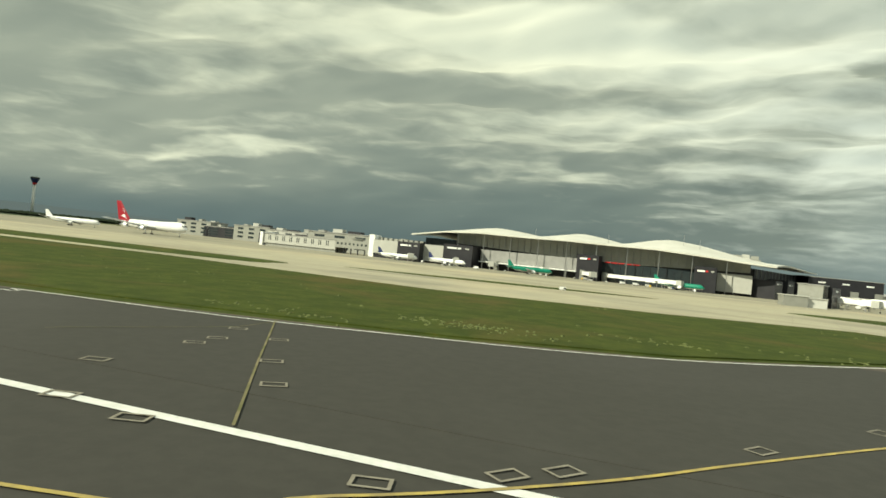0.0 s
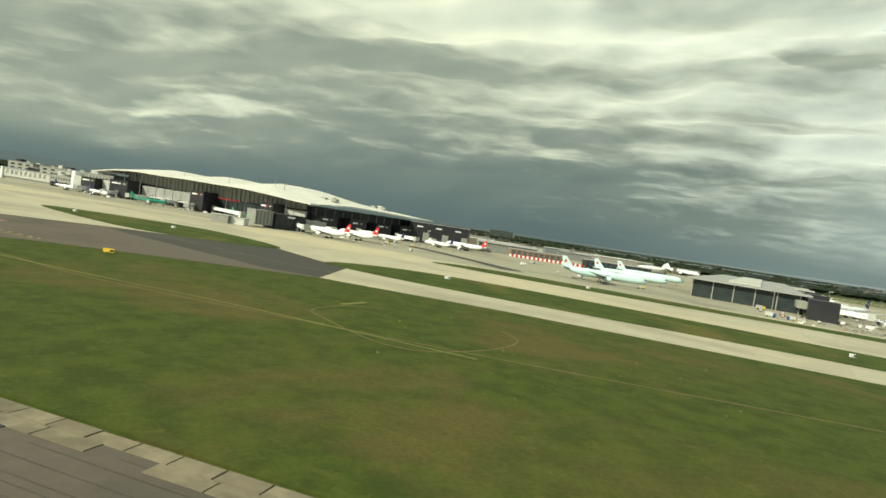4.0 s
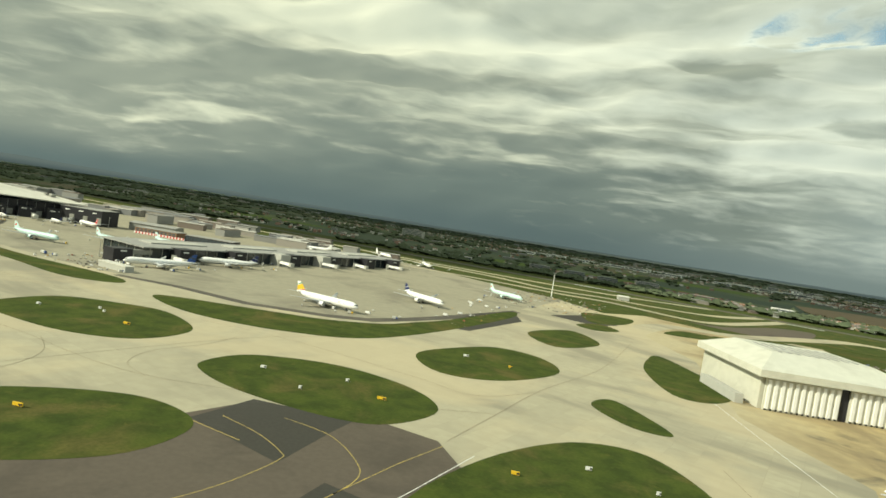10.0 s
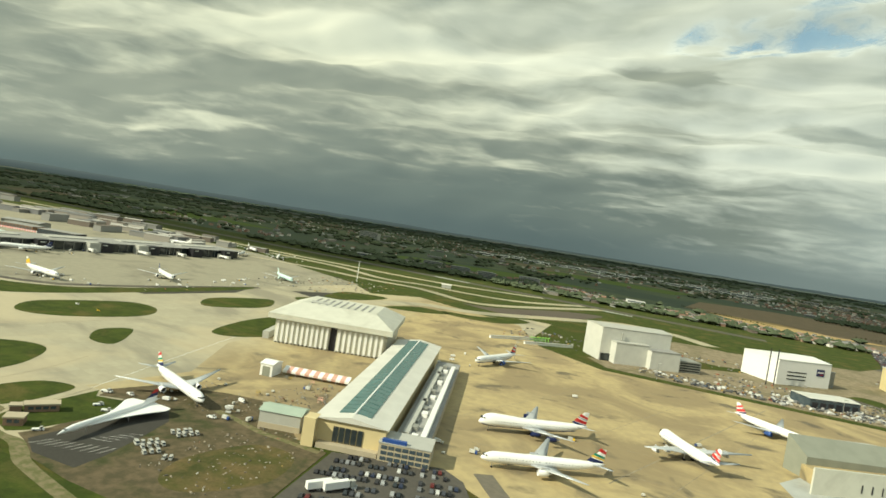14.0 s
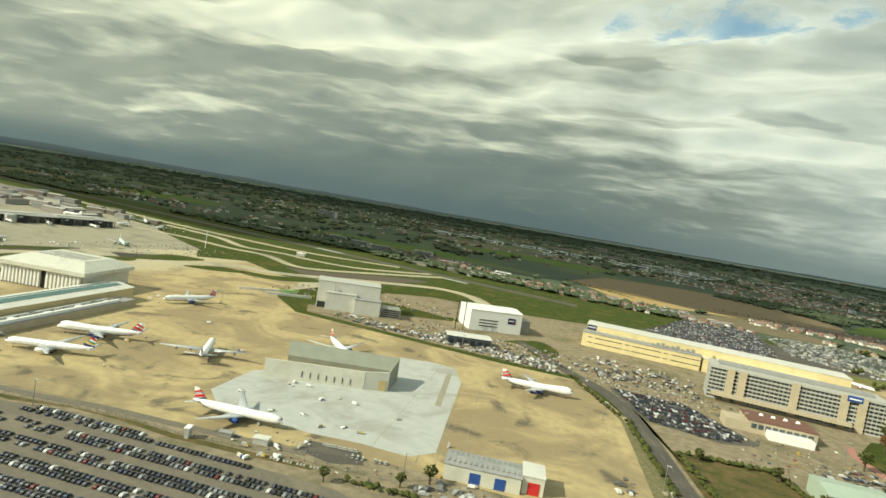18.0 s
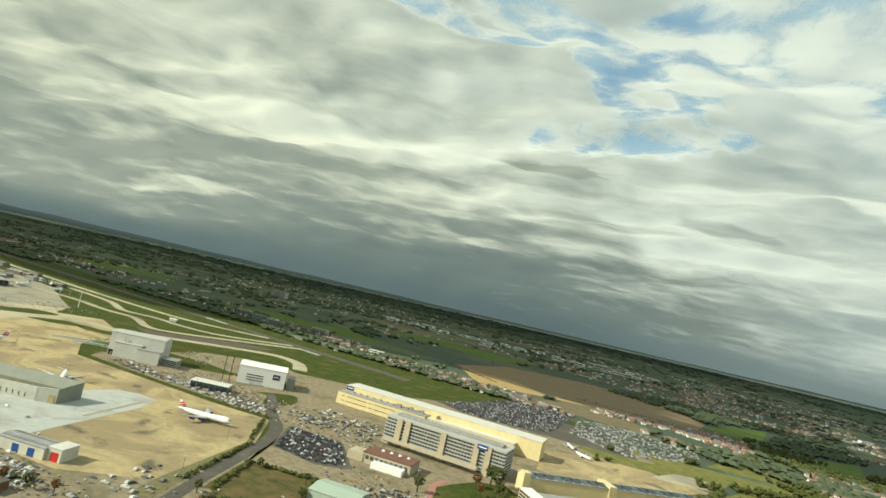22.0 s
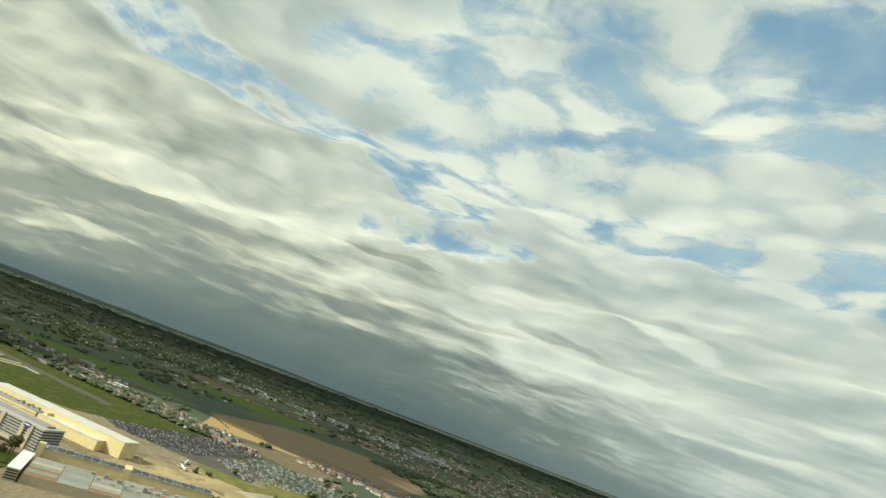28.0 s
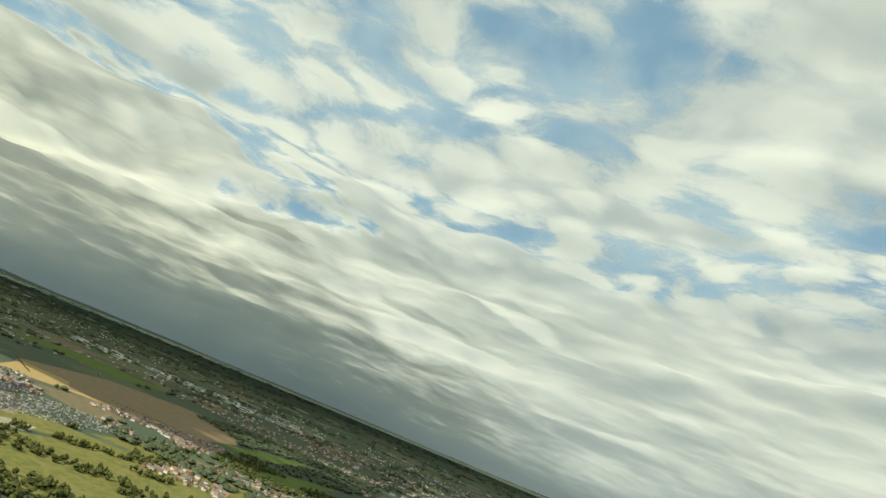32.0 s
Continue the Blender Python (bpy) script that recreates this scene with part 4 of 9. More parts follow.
slab("dirt_yard", [(402.5, 88), (404.5, 84), (409, 86), (412, 76), (413.5, 68), (412.5, 63.5), (417, 62), (421, 59.5), (440, 57), (456, 70), (452, 92), (446, 92), (430, 107), (418, 104), (406, 98)], 0.036, M_DIRT, "brown dirt yard with rubble and stored equipment", "yard")
slab("yard_grass", [(401.9, 86), (404.5, 83.4), (407.5, 84.4), (411.8, 86), (413.9, 76), (412.4, 65.2), (410.6, 62.8), (406.6, 64), (403.4, 66.2), (402.1, 70), (402.4, 76)], 0.051, M_ISLE, "trodden grass round the gatehouses", "grass")
slab("yard_track", [(424.5, 93.4), (431, 92.3), (437.5, 90.6), (451, 90.4), (451, 91.8), (438, 92.0), (431, 93.8), (425, 95)], 0.048, M_VERGE, "pale trodden strip across the dirt yard", "path")
slab("yard_grass", [(437, 74), (441, 86), (449, 86.5), (452, 76), (446, 66), (440, 66)], 0.045, M_SCRUB, "weedy grass in the dirt yard", "grass", curved=True)
slab("car_park", [(456, 72), (452.5, 93), (463, 98), (471, 101), (476, 98), (483, 86), (486, 76), (470, 66)], 0.064, M_ROAD, "grey asphalt car park before the workshop", "car park")
slab("service_lane", curve_pts([(476, 103), (484, 93), (492, 87.5), (502, 87.4), (515, 91), (530, 97), (544, 101), (560, 105.6), (578, 111)], 4) + curve_pts([(577, 113), (559, 107.8), (543, 103.2), (529, 99.2), (514, 93.2), (502, 89.6), (494, 90), (487, 95), (479, 105)], 4), 0.07, M_LOT, "dusty grey service lane between fence and apron", "road")
slab("lane_verge", [(500, 84), (513, 88.4), (528, 94.4), (541, 98), (552, 99.6), (566, 103.6), (584, 109), (583, 106.4), (567, 101.4), (552, 97.4), (538, 96), (526, 93.2), (514, 86.6)], 0.012, M_SCRUB, "weedy strip along the car park fence", "verge")
slab("garden", [(706, 240), (708, 250), (714, 268), (726, 274), (738, 262), (746, 240), (740, 226), (728, 210), (714, 217), (709, 232)], 0.03, M_ISLE, "green lawn with trees beside the offices", "lawn")
slab("garden_path", curve_pts([(703.5, 252), (703, 241), (706, 232), (712, 216), (727, 207)], 4) + curve_pts([(728.5, 209.5), (714, 218), (709, 232.5), (705.6, 241), (706, 252)], 4), 0.06, M_REDLINE, "curved red brick path along the lawn", "path")
slab("yard_patch", [(575, 112.4), (573.6, 118.6), (586, 122), (590, 116.4), (584, 112)], 0.035, M_ROAD, "dark asphalt bay with parked vans", "yard")
slab("runway_overlay", [(11, -24), (1300, -24), (1300, 12.55), (7, 12.55), (4, 10.5), (8, 2)], 0.006, M_OLDASPH, "older brown asphalt length of the runway", "runway")
slab("stubble_field", [(606, 608), (640, 636), (741, 694), (786, 712), (786, 722), (741, 707), (634, 652)], 0.01, M_STUBBLE, "narrow straw-coloured strip between ploughed fields", "field")
slab("dirt_yard", [(470, 300), (498, 308), (523, 306), (540, 316), (556, 330), (575, 310), (600, 318), (598, 405), (560, 405), (526, 376), (513, 368), (489, 360), (470, 336)], 0.015, M_GRAVEL, "bare tan ground between the tall hangars", "yard")
slab("grass_corner", [(566, 282), (578, 302), (590, 292), (594, 278), (588, 266), (574, 284)], 0.03, M_ISLE, "small lawn inside the bend of the road", "grass island", curved=True)

# ---- aircraft ----


def ring(x, cy, cz, ry, rz, n=14, top=0.0):
    return [(x, cy + ry * math.cos(a), cz + rz * math.sin(a) + (top * max(math.sin(a), 0) ** 2)) for a in [2 * math.pi * i / n for i in range(n)]]


def wing_geo(root_x, tip_x, root_c, tip_c, root_y, tip_y, root_z, tip_z, thick, side, kink=None):
    """A tapered, swept wing with a rounded section."""
    secs = [(root_x, root_c, root_y, root_z, thick)]
    if kink:
        f, c = kink
        secs.append((root_x + (tip_x - root_x) * f, c, root_y + (tip_y - root_y) * f, root_z + (tip_z - root_z) * f * 0.85, thick * 0.7))
    secs.append((tip_x, tip_c, tip_y, tip_z, thick * 0.25))
    rings = []
    for lx, c, y, z, t in secs:
        prof = [(0, 0), (0.06, 0.32), (0.3, 0.5), (0.65, 0.3), (1, 0.0), (0.65, -0.22), (0.3, -0.35), (0.06, -0.25)]
        rings.append([(lx - c * u, side * y, z + t * w) for u, w in prof])
    if side > 0:
        rings = [r[::-1] for r in rings]
    return Geo().loft(rings)


AIR = 0.37     # the whole place is laid out at this fraction of full size


def airliner(name, label, length, span, radius, hump=0.0, engines=2, fin=(M_AIRWHITE,), body=M_AIRWHITE, belly=None, nacelle=M_AIRWHITE, cheat=None, title=None, fan=M_BLACKCLAD, emblem=None, fin_size=1.0):
    """A jet airliner, nose towards +x, wheels on z = 0, nose at x = length / 2."""
    L, R = length * AIR, radius * AIR
    zc = R * 1.95
    root = empty(name, Matrix.Identity(4), label, "aircraft")
    st = [(0.500, 0.03, -0.30), (0.490, 0.30, -0.24), (0.472, 0.56, -0.15), (0.445, 0.80, -0.07), (0.405, 0.97, 0.0), (0.36, 1.0, 0.0), (0.1, 1.0, 0.0), (-0.18, 1.0, 0.0), (-0.28, 0.90, 0.07), (-0.38, 0.62, 0.26), (-0.46, 0.34, 0.46), (-0.498, 0.10, 0.58)]
    g = Geo()
    rings = []
    for u, r, dz in st:
        top = hump * R * (1.0 if 0.2 < u < 0.46 else 0.55 if 0.46 <= u < 0.48 else 0.0)
        rings.append(ring(u * L, 0, zc + dz * R, R * r, R * r, 14, top))
    g.loft([r[::-1] for r in rings])
    g.make("fuselage", body, root, smooth=True)
    # windows and cockpit glazing
    for s in (1, -1):
        w = Geo()
        n = 26
        for i in range(n):
            x = (-0.30 + 0.66 * i / (n - 1)) * L
            if abs(x / L - 0.02) < 0.018:
                continue
            w.box(x, s * R * 0.985, zc + R * 0.16, L * 0.006, R * 0.05, R * 0.09)
        tagged(w.make("window_band", M_DARKGLASS, root), kind="stuff")
    ck = Geo()
    for s in (1, -1):
        for k in range(3):
            a = s * (0.22 + 0.38 * k)
            x = (0.482 - 0.0055 * k * k) * L
            rr = R * (0.47 + 0.12 * k)
            ck.box(x, rr * math.sin(a), zc + R * (0.22 + (hump * 0.6 if hump else 0)), L * 0.010, R * 0.20, R * 0.20, a)
    tagged(ck.make("cockpit_window", M_DARKGLASS, root), kind="stuff")
    if belly:
        b = Geo()
        b.loft([[p if p[2] < zc - 0.48 * R else (p[0], p[1] * 0.9, zc - 0.48 * R) for p in ring(u * L, 0, zc + dz * R, R * r * 1.012, R * r * 1.012, 14)][::-1] for i, (u, r, dz) in enumerate(st[2:10])])
        b.make("belly", belly, root, smooth=True)
    sp = span * AIR / 2
    wz = zc - R * 0.55
    for s in (1, -1):
        wing_geo(L * 0.13, -L * 0.17, L * 0.215, L * 0.028, R * 0.55, sp, wz, wz + sp * 0.13, R * 0.55, s, (0.34, L * 0.115)).make("wing", M_ALU, root, smooth=True)
        wing_geo(-L * 0.385, -L * 0.475, L * 0.085, L * 0.032, R * 0.2, sp * 0.36, zc + R * 0.45, zc + R * 0.45 + sp * 0.05, R * 0.22, s).make("tailplane", M_ALU, root, smooth=True)
        spots = (0.33,) if engines == 2 else (0.36, 0.66)
        for f in spots:
            ey, ez = sp * f, wz + sp * f * 0.11 - R * 0.55
            ex = L * 0.13 - (L * 0.30) * f + L * 0.055
            er = R * (0.56 if engines == 2 else 0.42)
            n = Geo().loft([ring(ex + dx * L, s * ey, ez, er * q, er * q, 12)[::-1] for dx, q in ((0.0, 0.93), (-0.012, 1.03), (-0.04, 1.05), (-0.07, 0.92), (-0.085, 0.72))], caps=False)
            n.loft([ring(ex + dx * L, s * ey, ez, er * q, er * q, 12) for dx, q in ((0.0, 0.93), (-0.022, 0.84))], caps=False)
            nac = n.make("engine", nacelle, root, smooth=True)
            Geo().loft([ring(ex - 0.020 * L, s * ey, ez, er * 0.85, er * 0.85, 12)[::-1], ring(ex - 0.028 * L, s * ey, ez, er * 0.85, er * 0.85, 12)[::-1], ]).make("fan", fan, nac)
            Geo().loft([ring(ex + dx * L, s * ey, ez, er * q, er * q, 10)[::-1] for dx, q in ((-0.075, 0.6), (-0.10, 0.42), (-0.118, 0.1))]).make("exhaust_cone", M_STEEL, nac)
            Geo().box(ex - 0.055 * L, s * ey, ez + er * 0.8, L * 0.07, R * 0.12, R * 0.5).make("pylon", M_ALU, nac)
        if cheat:
            c = Geo()
            run = ((0.20, -0.66, 0.13), (0.10, -0.46, 0.13), (0.02, -0.24, 0.13), (-0.06, 0.0, 0.13), (-0.14, 0.26, 0.12), (-0.21, 0.52, 0.10), (-0.26, 0.72, 0.06))
            vs = [(L * u, s * R * 1.02 * math.sqrt(1 - q * q), zc + R * 1.02 * q) for u, m_, h_ in run for q in (m_ - h_, m_ + h_)]
            c.add(vs, [(2 * n_, 2 * n_ + 2, 2 * n_ + 3, 2 * n_ + 1) if s < 0 else (2 * n_ + 1, 2 * n_ + 3, 2 * n_ + 2, 2 * n_) for n_ in range(len(run) - 1)])
            c.make("fuselage_stripe", cheat, root)
        if title:
            t = Geo()
            for k in range(7):
                t.box(L * (0.22 + 0.018 * k), s * R * 0.965, zc + R * 0.40, L * 0.008, R * 0.07, R * 0.11)
            tagged(t.make("title_lettering", title, root), kind="stuff")
        leg = Geo()
        leg.rod((-L * 0.035, s * R * 0.95, 0.2), (-L * 0.03, s * R * 0.8, wz), R * 0.09)
        lg = leg.make("main_gear", M_STEEL, root)
        for dx in (-0.012, 0.012):
            for dy in (-0.12, 0.12):
                Geo().rod((-L * 0.035 + dx * L, s * R * 0.95 + dy * R - 0.06, 0.21), (-L * 0.035 + dx * L, s * R * 0.95 + dy * R + 0.06, 0.21), 0.21, n=12).make("wheel", M_TYRE, lg)
    # fin with its painted bands, each a little proud of it
    fh = R * 2.55 * fin_size
    z0 = zc + R * 0.72

    def fin_ring(f, grow, slant):
        le, ch, th = -L * (0.345 + 0.105 * f * fin_size - 0.06 * (fin_size - 1)), L * (0.135 - 0.085 * f) * (0.5 + 0.5 * fin_size), R * (0.16 - 0.10 * f) * grow
        z = z0 + fh * f
        return [(le + 0.01 * (grow > 1), 0, z + slant), (le - ch * 0.3, -th, z + slant * 0.4), (le - ch - 0.01 * (grow > 1), 0, z - slant), (le - ch * 0.3, th, z + slant * 0.4)]

    fn = Geo().loft([fin_ring(0, 1, 0), fin_ring(1, 1, 0)]).make("fin", fin[0], root)
    for f0, f1, m in fin[1:]:
        Geo().loft([fin_ring(f0, 1.15, fh * 0.13), fin_ring(f1, 1.15, fh * 0.13)]).make("fin_band", m, fn)
    if fin_size > 1.3:
        Geo().loft([ring(u * L, 0, zc + dz * R, R * r * 1.012, R * r * 1.012, 14)[::-1] for u, r, dz in ((-0.30, 0.863, 0.095), (-0.38, 0.62, 0.26), (-0.46, 0.34, 0.46), (-0.497, 0.11, 0.58))]).make("tail_cone", fin[0], root, smooth=True)
        sw = Geo()
        for s in (1, -1):
            y = s * R * 0.16
            vs = [(-L * (0.335 + 0.15 * f), y * (1 - 0.5 * f) * 1.25, z0 + fh * z) for f, z in ((0.0, -0.02), (0.25, 0.10), (0.42, 0.30), (0.75, 0.20), (0.40, 0.12), (0.62, 0.62), (0.46, 0.46))]
            sw.add(vs, [(0, 1, 4), (1, 2, 4), (2, 3, 4), (2, 5, 6)] if s < 0 else [(1, 0, 4), (2, 1, 4), (3, 2, 4), (5, 2, 6)])
        sw.make("fin_emblem", emblem, fn)
    elif emblem:
        Geo().box(-L * 0.452, 0, z0 + fh * 0.40, L * 0.034, R * 0.26, fh * 0.26, 0.0, 0.7).make("fin_emblem", emblem, fn)
    ng = Geo()
    ng.rod((L * 0.405, 0, 0.2), (L * 0.40, 0, zc - R * 0.7), R * 0.07)
    nose = ng.make("nose_gear", M_STEEL, root)
    for s in (1, -1):
        Geo().rod((L * 0.405, s * 0.06, 0.16), (L * 0.405, s * 0.16, 0.16), 0.16, n=12).make("wheel", M_TYRE, nose)
    return root


def stand(ob, nose, tail, group=""):
    """Puts an aircraft with its nose and tail over these points."""
    n, t = Vector(nose), Vector(tail)
    d = (n - t)
    c = (n + t) / 2
    ob.matrix_world = pose(c.x, c.y, 0.03, 0, 0, math.degrees(math.atan2(d.y, d.x)))
    if group:
        ob["group"] = group
    return ob


def park(proto, nose, heading, length, label=""):
    h = radians(heading)
    c = Vector(nose) - Vector((math.cos(h), math.sin(h))) * length * AIR / 2
    ob = copy_thing(proto, pose(c.x, c.y, 0.03, 0, 0, heading))
    if label:
        ob["label"] = label
    return ob


def sight(nose, tail):
    return math.degrees(math.atan2(nose[1] - tail[1], nose[0] - tail[0]))


stand(airliner("airliner", "white twin-jet airliner with blue stripe and blue-striped fin, taxiing", 63.7, 61, 3.1, fin=(M_AIRWHITE, (0.52, 0.60, M_NAVY), (0.68, 0.84, M_NAVY)), cheat=M_NAVY, title=M_NAVY), (223.6, 50.0), (224.6, 74.4))
leaf = airliner("airliner", "pale mint airliner with a red leaf-like emblem on its fin", 60.0, 58, 2.9, fin=(M_MINT,), body=M_MINT, nacelle=M_MINT, emblem=M_RED)
leaf.matrix_world = pose(140.8, 164.6, 0.03, 0, 0, 6)
park(leaf, (158, 193), -4, 60)
park(leaf, (164, 221), 0, 60)
park(leaf, (307.8, 275.2), -30, 60, "pale mint airliner parked nose-in at the apron edge")
stand(airliner("airliner", "white wide-body airliner with a blue fin at the pier", 63.7, 60, 2.9, fin=(M_BLUE, (0.45, 0.6, M_GLASS)), title=M_NAVY), (200.3, 151.8), (212.3, 172.2))
blue_tail = airliner("airliner", "white airliner with grey belly and navy globe fin", 61.0, 60, 2.9, fin=(M_NAVY, (0.02, 0.14, M_AIRWHITE), (0.5, 0.56, M_ALU)), belly=M_ALU)
stand(blue_tail, (199.0, 188.5), (213.0, 205.0))
park(blue_tail, (295, 204.5), -27, 61)
park(blue_tail, (222, 372), -55, 61)
park(blue_tail, (208, 346), -60, 61)
stand(airliner("airliner", "white airliner with a yellow fin striped green and red", 63.0, 60, 3.0, fin=(M_AIRWHITE, (0.06, 0.13, M_RED), (0.16, 0.66, M_YELLOW), (0.70, 0.78, M_TEAL)), title=M_RED), (285.6, 158.4), (262.2, 160.8))
plain = airliner("airliner", "plain white airliner with a pale fin", 62.0, 60, 3.0)
stand(plain, (183, 394), (165, 406))
south = airliner("airliner", "white airliner with a multicoloured red, green, yellow and blue fin", 66.0, 60, 2.85, fin=(M_AIRWHITE, (0.02, 0.26, M_NAVY), (0.32, 0.44, M_YELLOW), (0.46, 0.60, M_TEAL), (0.78, 0.97, M_RED)))
stand(south, (422.6, 92.2), (400.4, 101.2))
park(south, (475.6, 107.2), sight((475.6, 107.2), (496, 119.4)), 66.0, "white airliner with a multicoloured fin beside the car park fence")
jumbo = airliner("jumbo_jet", "white four-engined jumbo jet with dark belly and red fin", 69.5, 62, 3.2, hump=0.45, engines=4, fin=(M_AIRWHITE, (0.04, 0.16, M_NAVY), (0.20, 0.42, M_RED), (0.58, 0.74, M_RED), (0.48, 0.53, M_NAVY)), belly=M_NAVY, nacelle=M_NAVY)
stand(jumbo, (467.8, 126.6), (490.2, 141.4))
park(jumbo, (615.2, 214.4), sight((615, 214.3), (593, 207.4)), 69.5, "white jumbo jet with dark belly parked on tan concrete")
flag = airliner("airliner", "white twin-jet with blue engines and red patterned fin", 63.7, 61, 3.05, fin=(M_AIRWHITE, (0.04, 0.16, M_NAVY), (0.20, 0.42, M_RED), (0.58, 0.74, M_RED), (0.48, 0.53, M_NAVY)), belly=M_NAVY, nacelle=M_BLUE)
stand(flag, (565.4, 118.4), (543.2, 112.0))
stand(airliner("double_deck_airliner", "white double-deck airliner with red fin seen from behind", 58.0, 72, 3.2, hump=0.25, engines=4, fin=(M_AIRWHITE, (0.04, 0.16, M_NAVY), (0.20, 0.42, M_RED), (0.58, 0.74, M_RED), (0.48, 0.53, M_NAVY)), belly=M_NAVY), (505.0, 156.0), (517.5, 138.5))
park(flag, (447, 187.6), sight((447, 187.6), (453.6, 209.0)), 55.0, "white twin-jet parked beside the long hangar")
park(flag, (541, 184), -38, 55.0, "white twin-jet half hidden behind a hangar")
short = airliner("short_haul_airliner", "small white twin-jet with a dark blue fin at the terminal", 38.0, 34, 2.0, fin=(M_NAVY,))
green = airliner("short_haul_airliner", "small green and white twin-jet at the terminal", 38.0, 34, 2.0, fin=(M_TEAL,), body=M_TEAL, belly=M_AIRWHITE)
swiss = airliner("short_haul_airliner", "small white twin-jet with a red fin at the terminal", 52.0, 46, 2.6, fin=(M_RED,), emblem=M_AIRWHITE)
TA, TB = Vector((-73.8, 205.9)), Vector((31.7, 196.0))     # terminal front, west end and east corner
T_K = 0.779                                                # metres of front per unit of s
TU = (TB - TA).normalized()
TN = Vector((-TU.y, TU.x))


def along(s, y):
    """A point s along the terminal's front and y behind it."""
    p = TA + TU * s * T_K + TN * y
    return (p.x, p.y)


T_ANG = math.degrees(math.atan2(TU.y, TU.x))
stand(short, along(6, -15), along(-8, -17))
park(short, along(31, -17), T_ANG - 8, 38)
stand(green, along(64, -13), along(51, -18))
park(green, along(121, -12), T_ANG - 10, 38, "small green and white twin-jet behind a covered boarding bridge")
stand(swiss, (52.5, 164.5), (70.3, 157.3))
park(swiss, (55.0, 179.5), 156, 52)
park(short, (57, 206), 156, 38)
park(short, (69, 224), 160, 38)
park(swiss, (75, 236), 165, 44, "small white twin-jet with a red fin by the black pier")
park(plain, (145, 340), 200, 40)
kanga = airliner("double_deck_airliner", "white double-deck airliner with a tall crimson fin and tail", 88.0, 92, 4.7, hump=0.22, engines=4, fin=(M_CRIMSON,), emblem=M_AIRWHITE, fin_size=1.6)
stand(kanga, (-160, 187.5), (-192, 187.0))
park(plain, (-215, 200), 20, 60, "white airliner parked beyond the piers")


def concorde():
    root = empty("supersonic_airliner", Matrix.Identity(4), "white slender delta-winged supersonic airliner on display", "aircraft")
    L, R, zc = 61.7 * AIR, 1.45 * AIR, 4.2 * AIR
    st = [(0.5, 0.04, -0.5), (0.47, 0.30, -0.35), (0.42, 0.70, -0.1), (0.36, 1.0, 0), (0, 1.0, 0), (-0.25, 0.95, 0.05), (-0.4, 0.6, 0.2), (-0.5, 0.08, 0.5)]
    Geo().loft([ring(u * L, 0, zc + dz * R, R * r, R * r)[::-1] for u, r, dz in st]).make("fuselage", M_AIRWHITE, root, smooth=True)
    edge = [(0.26, 0.03), (0.14, 0.055), (0.02, 0.085), (-0.12, 0.15), (-0.24, 0.225), (-0.325, 0.285), (-0.36, 0.29), (-0.40, 0.27), (-0.42, 0.10), (-0.43, 0.02)]
    for s in (1, -1):
        o = [(x * L, s * y * L * 0.70) for x, y in edge] + [(-0.43 * L, 0), (0.26 * L, 0)]
        if s > 0:
            o = o[::-1]
        Geo().prism(o, zc - R * 0.62, zc - R * 0.38).make("delta_wing", M_AIRWHITE, root)
        Geo().box(-0.33 * L, s * 0.085 * L, zc - R * 1.45, L * 0.16, R * 1.5, R * 0.85).make("engine_box", M_ALU, root)
        Geo().rod((-0.09 * L, s * 0.06 * L, 0.15), (-0.09 * L, s * 0.06 * L, zc - R * 0.4), 0.09).make("main_gear", M_STEEL, root)
    for k, m in enumerate((M_AIRWHITE, M_NAVY, M_RED)):
        rings = []
        for f in (k / 3, (k + 1) / 3):
            le, ch, th, z = -L * (0.30 + 0.125 * f), L * (0.155 - 0.115 * f), R * (0.16 - 0.1 * f), zc + R * 0.7 + R * 3.6 * f
            rings.append([(le, 0, z), (le - ch * 0.4, -th, z), (le - ch, 0, z), (le - ch * 0.4, th, z)])
        Geo().loft(rings).make("fin", m, root)
    Geo().rod((0.25 * L, 0, 0.15), (0.25 * L, 0, zc - R * 0.6), 0.08).make("nose_gear", M_STEEL, root)
    Geo().box(0.435 * L, 0, zc + R * 0.05, L * 0.02, R * 0.9, R * 0.35).make("cockpit_window", M_DARKGLASS, root)
    return root


stand(concorde(), (419.4, 65.6), (416.6, 86.8))
park(short, (739, 387), -35, 38, "small white jet on the tan hardstand")
park(short, (724, 404), -60, 30, "small white jet beside the long yellow block")

# ---- buildings ----


def facade_windows(root, x0, x1, y, z0, z1, cols, rows, material, face=-1, name="window", gap=0.25, along_y=False):
    """Separate panes set 3 cm proud in a wall that runs along x (or y)."""
    w, h = (x1 - x0) / cols, (z1 - z0) / rows
    me = None
    for i in range(cols):
        for j in range(rows):
            cx, cz = x0 + (i + 0.5) * w, z0 + (j + gap / 2) * h
            if me is None:
                g = Geo()
                if along_y:
                    g.box(0, 0, 0, 0.06, w * (1 - gap), h * (1 - gap))
                else:
                    g.box(0, 0, 0, w * (1 - gap), 0.06, h * (1 - gap))
                ob = g.make(name, material, root)
                me = ob.data
            else:
                ob = new(name, me)
                ob.parent = root
            ob.location = (y, cx, cz) if along_y else (cx, y, cz)


def ribs(root, x0, x1, y, z0, z1, n, material, depth=0.12, width=0.12, name="rib"):
    me = None
    for i in range(n + 1):
        x = x0 + (x1 - x0) * i / n
        if me is None:
            ob = Geo().box(0, 0, 0, width, depth, z1 - z0).make(name, material, root)
            me = ob.data
        else:
            ob = new(name, me)
            ob.parent = root
        ob.location = (x, y, z0)


